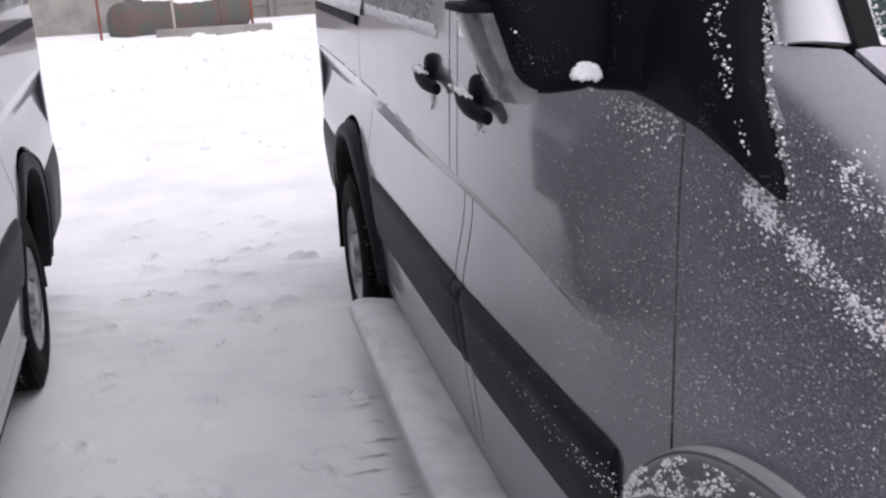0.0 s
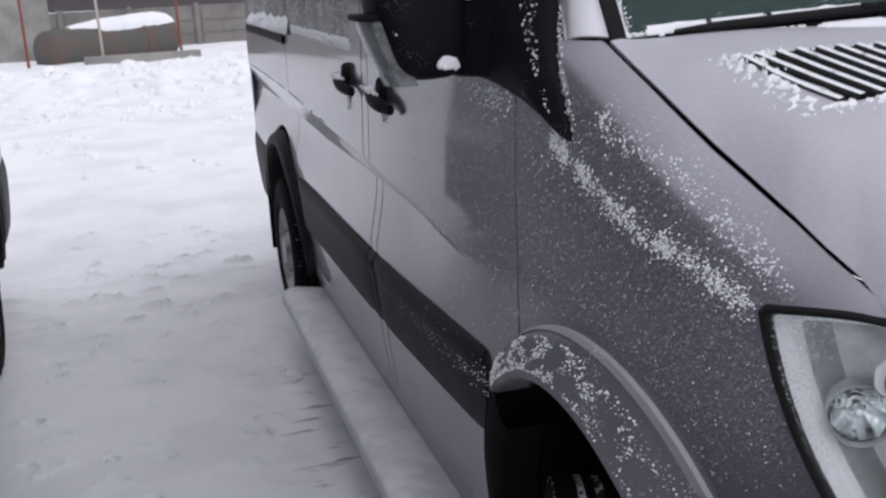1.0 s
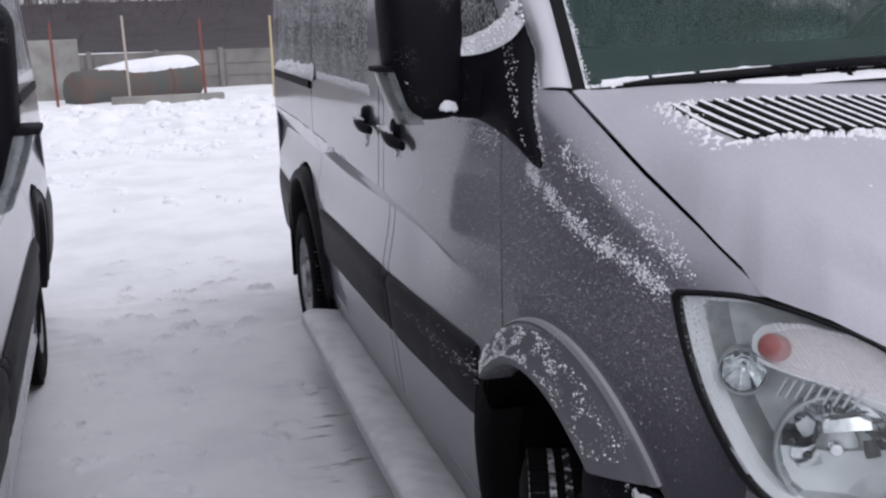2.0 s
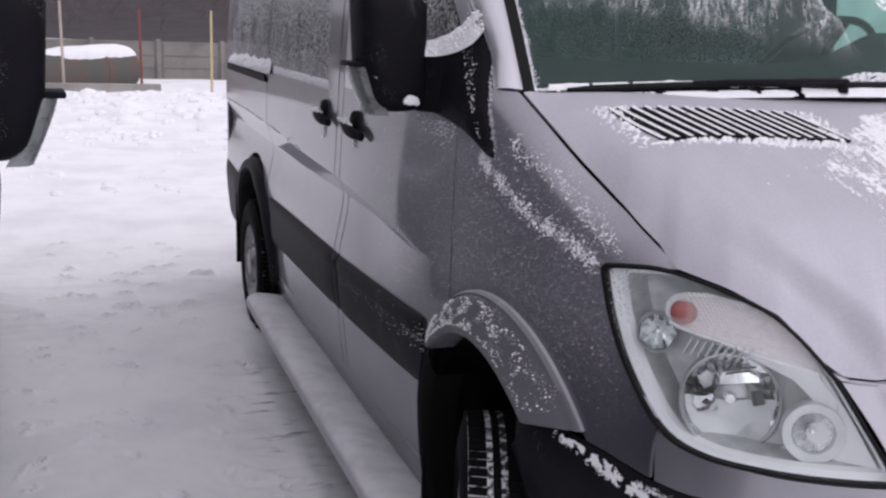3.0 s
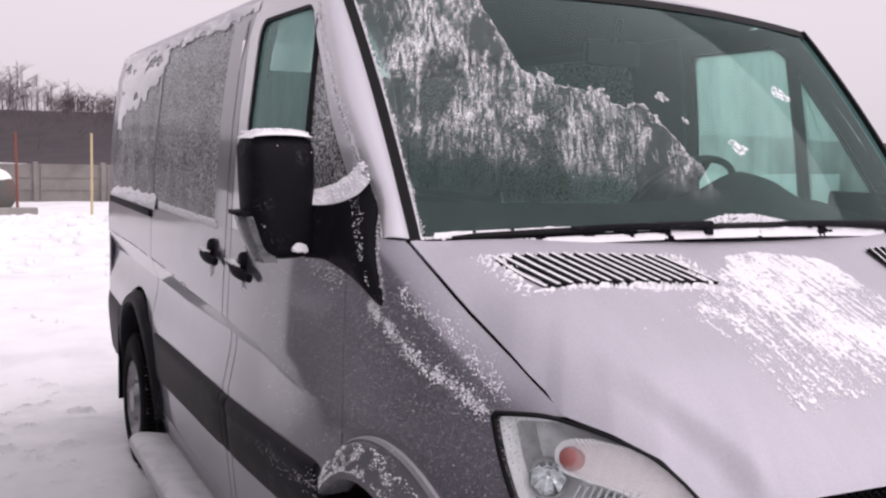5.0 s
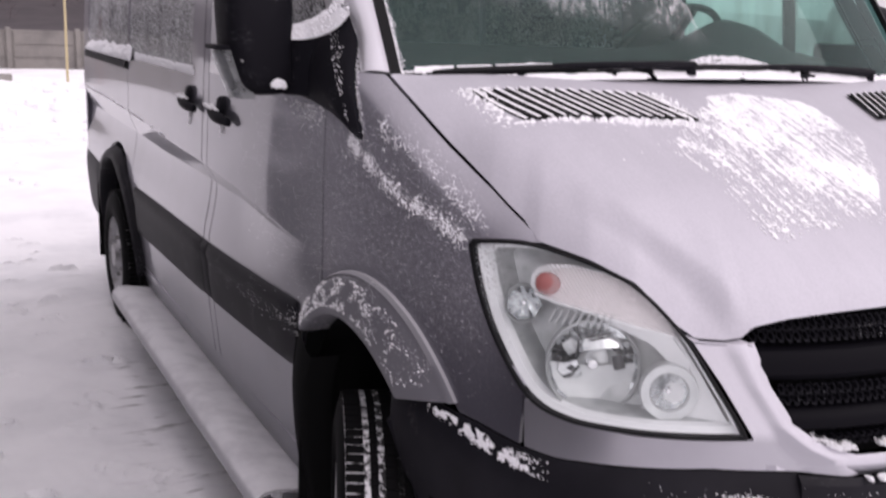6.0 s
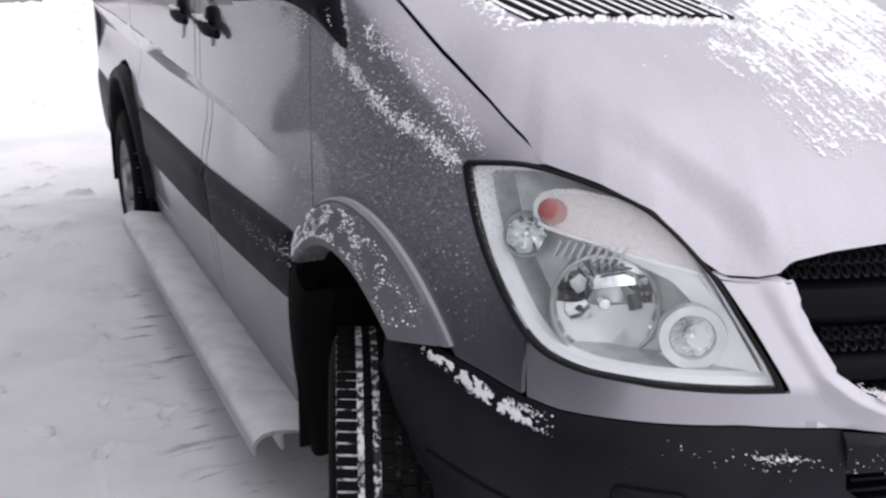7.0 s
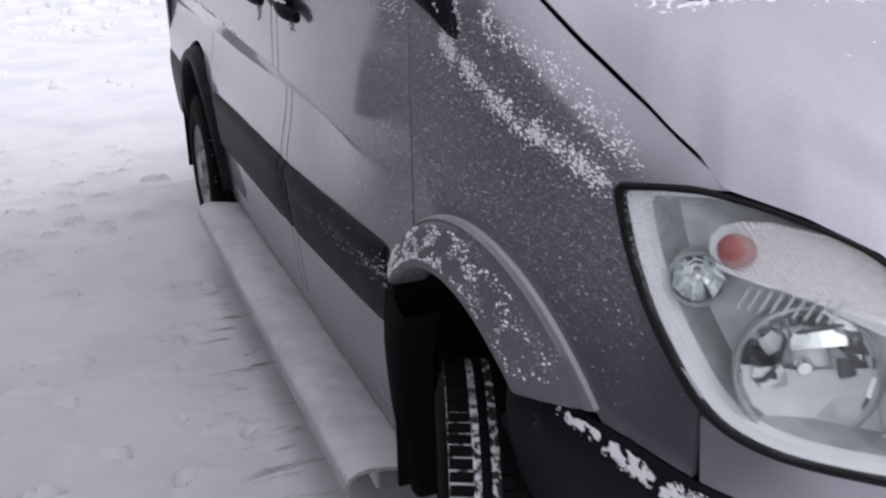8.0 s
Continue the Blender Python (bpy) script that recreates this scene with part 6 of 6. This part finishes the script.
BAND_LOW = [(1.12, 1.345), (1.078, 1.327), (0.948, 1.272), (0.842, 1.241), (0.751, 1.222), (0.675, 1.196)]
BAND_HIGH = [(0.99, 1.40), (0.955, 1.374), (0.844, 1.347), (0.749, 1.298), (0.684, 1.259), (0.63, 1.228)]
places = []


def cluster(y, z, size, n):
    """A fluffy tuft of rime: grains heaped round one place of the skin."""
    for j in range(n):
        d = abs(rnd.gauss(0, 0.55))
        an = rnd.uniform(0, 2 * math.pi)
        q = on_skin((y + size * d * math.cos(an), z + size * d * math.sin(an)), 0.0004 + 0.35 * size * max(1 - d, 0) * rnd.random())
        places.append((q, size * rnd.uniform(0.12, 0.34)))


for line, count, spread, big in ((BAND_LOW, 110, 0.0065, 0.0066), (BAND_HIGH, 55, 0.005, 0.0048)):
    for i in range(count):
        t = rnd.random()
        c = along(line, t)
        cluster(c.x + rnd.gauss(0, 0.008), c.y + rnd.gauss(0, spread), rnd.uniform(0.35, 1.0) ** 1.5 * big, rnd.randint(6, 16))
for i in range(170):
    y, z = rnd.uniform(0.72, 1.20), rnd.uniform(1.02, 1.40)
    if z < interp(y, GAP_Z) - 0.05 and rnd.random() < smooth_step(z, 1.0, 1.3):
        cluster(y, z, rnd.uniform(0.0014, 0.0032), rnd.randint(3, 8))
for i in range(3000):
    t = rnd.random()
    c = along(BAND_LOW, t)
    gap = 0.35 + 0.65 * smooth_step(noise.noise(Vector((t * 19, 0, 3))), -0.3, 0.25)
    if rnd.random() > gap:
        continue
    y, z = c.x + rnd.gauss(0, 0.009), c.y + rnd.gauss(0, 0.011)
    places.append((on_skin((y, z), 0.0008), (0.0005 + 0.0019 * rnd.random() ** 2) * gap))
for i in range(1000):
    t = rnd.random()
    c = along(BAND_HIGH, t)
    gap = smooth_step(noise.noise(Vector((t * 15, 0, 9))), -0.25, 0.3)
    if rnd.random() > 0.25 + 0.75 * gap:
        continue
    places.append((on_skin((c.x + rnd.gauss(0, 0.008), c.y + rnd.gauss(0, 0.011)), 0.0006), 0.0004 + 0.0016 * rnd.random() ** 2))
for i in range(9000):
    y = 0.50 + 1.45 * rnd.random() ** 1.25
    z = rnd.uniform(0.85, 1.43)
    if z > interp(y, GAP_Z) - 0.012 or z < arch(y, 1.0, 0.52, 0.45, 0.61) or (y < 0.66 and z > interp(y, LAMP_REAR) - 0.01) or z < 0.84:
        continue
    if rnd.random() > (1.15 - smooth_step(y, 1.1, 1.95)) * smooth_step(z, 0.82, 1.12) * (0.25 + 0.75 * smooth_step(y, 0.52, 0.72)):
        continue
    places.append((on_skin((y, z), 0.0002), 0.0004 + 0.0008 * rnd.random() ** 3))
clumps("rime_on_fender", places, "clumps of white rime along the fender")
places = []
for i in range(3600):
    u = 0.03 + 0.94 * rnd.random()
    s = rnd.uniform(0.14, 0.80)
    t = 0.248 + 0.052 * s + (0.527 - 0.115 * s) * u
    if rnd.random() > smooth_step(t, 0.20, 0.62) + 0.25 or noise.fractal(Vector((t * 26, s * 4.5, 5)), 0.8, 2.0, 3) < 0.25 * (rnd.random() - 0.5):
        continue
    an = math.pi * t
    half, base, rise = 0.495 - 0.065 * s, 0.46 - 0.06 * s, 0.585 - 0.08 * s
    y, z = 1.0 + 0.11 * s - half * math.cos(an), base + rise * math.sin(an)
    places.append((skin(a_yz(y, z), z, 0.026), 0.0005 + 0.0021 * rnd.random() ** 2.5))
clumps("rime_on_flare", places, "clumps of white rime on the wheel arch flare")
places = []
for i in range(260):
    t = rnd.random()
    y = 1.40 + 0.85 * t ** 1.4
    places.append((on_skin((y, interp(y, [(1.37, 0.868), (2.25, 0.838)]) - 0.055 + rnd.gauss(0, 0.020)), 0.019), rnd.uniform(0.0005, 0.0019) * (1 - 0.6 * t)))
for i in range(1500):
    y = rnd.uniform(2.9, 5.2)
    if noise.noise(Vector((y * 6, 0, 17))) > -0.25 + 0.5 * smooth_step(y, 4.0, 2.9):
        places.append((on_skin((y, interp(y, CREASE) + abs(rnd.gauss(0, 0.003))), 0.001), rnd.uniform(0.0006, 0.0020)))
clumps("rime_on_moulding", places, "specks of rime along the side moulding and door crease")
places = []
for i in range(9000):
    t = rnd.random()
    y = 0.70 - 0.285 * t + rnd.gauss(0, 0.012)
    if rnd.random() < smooth_step(t, 0.82, 1.0):
        continue
    w = 0.008 + 0.010 * smooth_step(t, 0.55, 0.9)
    a = a_yz(y, 0.80)
    z = bumper_top(a) - 0.006 - 0.030 * smooth_step(t, 0.1, 0.9) + rnd.gauss(0, w)
    if z > bumper_top(a) - 0.002 or noise.fractal(Vector((y * 42, z * 42, 12)), 0.8, 2.0, 3) < -0.02 - 0.16 * smooth_step(t, 0.6, 0.9) + 0.3 * (rnd.random() - 0.5):
        continue
    places.append((skin(a, z, 0.013 + 0.004 * smooth_step(t, 0.0, 0.4)), 0.0005 + 0.0017 * rnd.random() ** 2))
for i in range(120):
    places.append((skin(a_x(rnd.gauss(0.377, 0.018)), 0.826 + rnd.gauss(0, 0.003), 0.0225), rnd.uniform(0.0004, 0.0017)))
for i in range(70):
    x = rnd.uniform(0.24, 0.62)
    places.append((skin(a_x(x), 0.815 + rnd.gauss(0, 0.010), 0.0225), rnd.uniform(0.0004, 0.0012)))
for i in range(150):
    places.append((skin(a_x(0.283 + rnd.gauss(0, 0.014)), 0.668 + rnd.gauss(0, 0.0045), 0.014), 0.0004 + 0.0014 * rnd.random() ** 2))
clumps("snow_on_bumper", places, "loose snow caught along the bumper's edge")


# snow lying on the grille's foot, the bumper's lip and in the intake's corner
places = []
for i in range(4200):
    x = rnd.uniform(0.53, 1.0)
    if noise.noise(Vector((x * 22, 0, 31))) > -0.25 + 0.5 * (x < 0.6):
        places.append((skin(a_x(x), 0.852 + 0.006 * rnd.random() ** 2 - 0.006 * smooth_step(x, 0.56, 0.7), 0.010 + 0.018 * rnd.random()), rnd.uniform(0.0008, 0.0028)))
    x = rnd.uniform(0.50, 1.0)
    if noise.noise(Vector((x * 17, 0, 41))) > -0.1 + 0.3 * rnd.random():
        places.append((skin(a_x(x), 0.899 + 0.010 * rnd.random() ** 2 + 0.02 * smooth_step(x, 0.56, 0.50), -0.020 + 0.022 * rnd.random()), rnd.uniform(0.0007, 0.0024)))
for i in range(160):
    t = rnd.random()
    c = Vector((0.80 - 0.10 * t, 0.992 - 0.008 * t))
    places.append((skin(a_x(c.x + rnd.gauss(0, 0.012)), c.y + rnd.gauss(0, 0.004 + 0.012 * (1 - t)), -0.014 + 0.006 * rnd.random()), rnd.uniform(0.0007, 0.0022)))
for i in range(1000):
    t = rnd.random()
    x = 0.500 + 0.105 * t
    z = 0.746 - 0.052 * t - 0.034 * math.sin(math.pi * (0.04 + 0.90 * t)) ** 0.8 * rnd.random() + rnd.gauss(0, 0.002)
    places.append((skin(a_x(x), z, 0.008 + 0.008 * rnd.random()), rnd.uniform(0.0007, 0.0019)))
clumps("snow_on_grille", places, "snow caught on the grille, bumper lip and intake")


def streak_at(x, y):
    """How thickly the wind has left snow on the hood: streaks that run down to the grille."""
    wob = 0.02 * noise.noise(Vector((x * 14, y * 14, 2)))
    edge = smooth_step(x, 0.545, 0.59) * (1 - smooth_step(y - 0.71 * (x - 0.572) + wob, 0.60, 0.63)) * (1 - smooth_step(y + 0.2 * (x - 0.92) + wob, 0.835, 0.855))
    edge *= (1 - smooth_step(x + wob, 1.12, 1.15)) * smooth_step(y - 0.19 * (x - 0.588), 0.245, 0.33) * smooth_step(y - 1.12 * max(x - 0.893, 0) + wob, 0.30, 0.335)
    thick = smooth_step(x, 0.62, 0.85) * smooth_step(y, 0.30, 0.50)
    lines = noise.fractal(Vector((x * 80 - y * 4, y * 12, 1)), 0.75, 2.0, 5)
    patchy = noise.fractal(Vector((x * 8, y * 6, 6)), 0.9, 2.0, 4)
    return edge, 0.10 + 0.45 * thick + 0.70 * lines + 0.50 * patchy


def hood_snow(u, v):
    x, y = 0.50 + 0.68 * u, 0.22 + 0.66 * v
    edge, s = streak_at(x, y)
    s += 0.6 * noise.fractal(Vector((x * 130, y * 75, 4)), 0.8, 2.0, 3)
    return 0.0015 * edge * (s - 0.32) - 0.0002


places = []
for i in range(42000):
    x, y = rnd.uniform(0.51, 1.16), rnd.uniform(0.23, 0.87)
    edge, s = streak_at(x, y)
    if rnd.random() < 0.8 * edge * smooth_step(s, -0.35, 0.45):
        places.append((hood_at(x, y, 0.0004), 0.0006 + 0.0016 * rnd.random() ** 2.5))
for i in range(160):
    x, y = rnd.uniform(0.25, 0.62), 0.70 - 0.16 * rnd.random() ** 2
    places.append((hood_at(x, y, 0.0003), 0.0005 + 0.003 * rnd.random() ** 4))
clumps("snow_grains_on_hood", places, "fine grains of snow on the hood")


snow_sheet("snow_on_hood", 420, 340, lambda u, v, h: hood_at(0.50 + 0.68 * u, 0.22 + 0.66 * v, 0.0009 + 0.8 * h), hood_snow, "scraped streaks of thin snow on the hood")


def vent_snow(u, v):
    x, y = 0.19 + 0.60 * u, 0.64 + 0.30 * v
    # a rim of snow round the vent, widest in front of it
    s, t = (x - 0.24) / 0.44, (0.90 - 0.062 * (x - 0.222) / 0.44 - y) / 0.152
    inside = min(s, 1 - s, t, 1 - t)
    d = -inside * 0.15
    n = 0.030 * noise.fractal(Vector((x * 90, y * 90, 3)), 0.7, 2.0, 4)
    if inside > 0.03 + 0.07 * noise.fractal(Vector((x * 40, y * 40, 9)), 0.8, 2.0, 3):
        return -1
    return 0.008 * (smooth_step(((0.012 if s > 0.12 else 0.015) if t > 0.85 or s < 0.12 or s > 0.97 else 0.002) - d + n * 0.7, 0, 0.02) - 0.45)


snow_sheet("snow_round_vent", 320, 160, lambda u, v, h: hood_at(0.19 + 0.60 * u, 0.64 + 0.30 * v, 0.0015 + 0.9 * h + 0.005 * smooth_step(h, 0.0005, 0.003)), vent_snow, "rim of snow round the hood vent")
places = []
for i in range(3600):
    u = rnd.random()
    n = noise.noise(Vector((u * 26, 0, 8)))
    if n < -0.2 + 0.2 * u:
        continue
    places.append((screen(u, -0.004 + (0.006 + 0.010 * max(n, 0)) * rnd.random() ** 1.5, 0.003), rnd.uniform(0.001, 0.0030)))
for i in range(2600):
    v = rnd.random()
    w = 0.0022 + 0.003 * max(noise.noise(Vector((v * 11, 0, 5))), 0)
    places.append((screen(0.0075 + abs(rnd.gauss(0, w)), v, 0.0005), rnd.uniform(0.0007, 0.0022)))
for i in range(1000):
    u = rnd.uniform(0.40, 0.60)
    places.append((screen(u, 0.006 + 0.030 * rnd.random() * smooth_step(u, 0.40, 0.48) * (1 - smooth_step(u, 0.52, 0.60)), 0.008), rnd.uniform(0.0012, 0.0038)))
def cowl_at(u, v, h):
    return screen_base(0.004 + 0.992 * u) + Vector((0, -0.034 + 0.034 * v, -0.026 * (1 - v) + 0.002 + 0.012 * v + h))


def cowl_snow(u, v):
    n = noise.fractal(Vector((u * 30, v * 1.2, 7)), 0.8, 2.0, 4)
    if u < 0.36:
        lie = max(smooth_step(v, 0.55, 0.8) * (0.5 + n), (1 - smooth_step(v, 0.25, 0.45)) * (0.65 + n))
    else:
        lie = (1 - smooth_step(v, 0.45, 0.75)) * (0.75 + n) + 0.5 * smooth_step(v, 0.8, 0.95) * n
    return 0.006 * (lie * min(1, 8 * v, 10 * (1 - v)) ** 0.5 - 0.22)


snow_sheet("snow_on_cowl", 420, 14, cowl_at, cowl_snow, "snow lying along the cowl")
clumps("snow_at_windscreen", places, "snow caught along the windscreen's foot and edge")


def cap(name, loop, y0, y1, z, h, label):
    """Snow lying on a narrow ledge."""
    snow_sheet(name, 16, 12, lambda u, v, hh: Vector((loop[0] + (loop[1] - loop[0]) * u, y0 + (y1 - y0) * v, z(u) + hh)),
               lambda u, v: h * (min(1, 4.5 * u, 4.5 * (1 - u)) * min(1, 4 * v, 4 * (1 - v))) ** 0.5 * (1 + 0.3 * noise.noise(Vector((u * 5, v * 4, h * 90)))) - 0.002, label)


cap("snow_on_mirror", (-0.185, -0.018), 1.375, 1.52, lambda u: 1.728 + 0.010 * math.sin(math.pi * u) ** 0.5, 0.016, "cap of snow on the mirror housing")
ARM_EDGE = [(-0.03, 1.385), (0.0, 1.345), (0.022, 1.290), (0.040, 1.235), (0.060, 1.20)]


def arm_at(u, v, h):
    """The top of the mirror arm, rising to the door."""
    x = -0.036 + 0.092 * u
    return Vector((x, interp(x, ARM_EDGE) - 0.006 + 0.11 * v, 1.564 + 0.066 * u ** 3.2 + h))


snow_sheet("snow_on_mirror_arm", 40, 20, arm_at,
           lambda u, v: (0.028 + 0.024 * u) * (min(1, 9 * u, 4 * (1.01 - u)) * min(1, 6 * v, 3 * (1 - v))) ** 0.5 * (1 + 0.3 * noise.noise(Vector((u * 7, v * 4, 1)))) - 0.002, "drift of snow on the mirror arm")
def ledge_snow(u, v):
    top = 0.78 + 0.22 * noise.fractal(Vector((u * 6, 0, 3)), 0.9, 2.0, 3) - 0.35 * smooth_step(u, 0.75, 1.0)
    w = min(max(v / max(top, 0.2), 0.0), 1.0)
    lumps = 0.8 + 0.5 * noise.fractal(Vector((u * 14, v * 3, 0)), 0.9, 2.0, 3)
    return 0.020 * math.sin(math.pi * w ** 0.7) ** 0.7 * min(1, 14 * u, 14 * (1 - u)) ** 0.5 * lumps - 0.001


snow_sheet("snow_on_window_ledge", 120, 18, lambda u, v, h: on_skin((3.74 + 1.34 * u, 1.388 + 0.085 * v), 0.012 - 0.012 * v + h), ledge_snow, "snow along the ledge under the rear side window")
snow_sheet("snow_on_slider_ledge", 60, 6, lambda u, v, h: on_skin((2.53 + 1.16 * u, 1.40 + 0.035 * v), 0.002 + h),
           lambda u, v: 0.006 * math.sin(math.pi * v) ** 0.6 * min(1, 14 * u, 14 * (1 - u)) ** 0.5 * (0.55 + 0.9 * noise.noise(Vector((u * 22, v * 3, 4)))) - 0.001, "thin snow along the sliding door's window edge")
snow_sheet("snow_on_rear_window", 90, 60, lambda u, v, h: on_skin((3.55 + 1.55 * u, 1.70 + 0.46 * v), 0.0005 + h),
           lambda u, v: 0.012 * (min(2.0 * (v - 0.80 + 0.62 * u), 0.32) + 0.55 * noise.fractal(Vector((u * 7, v * 5, 2)), 0.9, 2.0, 5)) * smooth_step(u, 0.10, 0.3) - 0.0015 if u < 0.98 else -1,
           "drifted snow clinging to the rear side window")
snow_sheet("snow_on_roof_edge", 160, 10, lambda u, v, h: on_skin((2.3 + 2.9 * u, 2.135 + 0.06 * v), 0.003 + h),
           lambda u, v: 0.016 * (v - 0.35 + 0.9 * noise.fractal(Vector((u * 16, v * 0.8, 7)), 0.9, 2.0, 3)) * smooth_step(u, 0.0, 0.12), "ragged snow along the roof edge")
places = []
for i in range(1500):
    t = rnd.random()
    y, z = 1.125 + 0.625 * t + rnd.gauss(0, 0.012), 1.50 + 0.69 * t
    places.append((on_skin((y, z), 0.002), rnd.uniform(0.0006, 0.0022)))
for i in range(480):
    t = rnd.random()
    y, z = 1.050 + 0.182 * t, 1.350 + 0.28 * t
    d = 0.085 * (0.4 + 0.6 * t) * rnd.random() ** 1.2 - 0.022
    places.append((on_skin((y + 0.004 + d, z), 0.002 + 0.010 * smooth_step(d, -0.006, 0.0) + 0.014 * smooth_step(d, 0.0, 0.03)), 0.0005 + 0.0017 * rnd.random() ** 2))
for i in range(160):
    places.append((on_skin((rnd.gauss(1.39, 0.085), 1.405 - abs(rnd.gauss(0, 0.025))), 0.001), rnd.uniform(0.0006, 0.0026)))
clumps("rime_on_pillar", places, "rime along the pillar and the mirror foot")
places = []
for i in range(120):
    a_, r_ = rnd.uniform(0, math.pi), rnd.random() ** 0.5
    places.append((Vector((-0.062 + 0.018 * r_ * math.cos(a_), 1.366, 1.448 + 0.016 * r_ * math.sin(a_))), rnd.uniform(0.003, 0.007)))
for i in range(160):
    places.append((Vector((rnd.uniform(-0.16, -0.03), 1.372, rnd.uniform(1.5, 1.71))), rnd.uniform(0.0008, 0.002)))
for i in range(900):
    u, v = rnd.random(), rnd.random()
    places.append((arm_at(u, 0.02 + 0.6 * v, 0.003 + (0.021 + 0.020 * u) * min(1, 5 * v)), 0.0015 + 0.0035 * rnd.random() ** 2))
for i in range(500):
    u, v = rnd.random(), rnd.random()
    places.append((Vector((-0.178 + 0.150 * u, 1.385 + 0.13 * v, 1.742 + 0.008 * math.sin(math.pi * u) + rnd.uniform(-0.003, 0.003))), 0.001 + 0.0025 * rnd.random() ** 2))
clumps("snow_on_mirror_face", places, "small patch of snow on the mirror housing")
places = []
for hy in (2.14, 2.575):
    for i in range(110):
        places.append((on_skin((hy + rnd.gauss(0.03, 0.03), 1.315 + abs(rnd.gauss(0, 0.006))), 0.028 + rnd.uniform(-0.006, 0.006)), rnd.uniform(0.002, 0.006)))
    for i in range(60):
        places.append((on_skin((hy + rnd.gauss(0, 0.012), 1.285 - abs(rnd.gauss(0, 0.025))), 0.002), rnd.uniform(0.0012, 0.004)))
clumps("snow_on_handles", places, "small snow caught on the door handles")
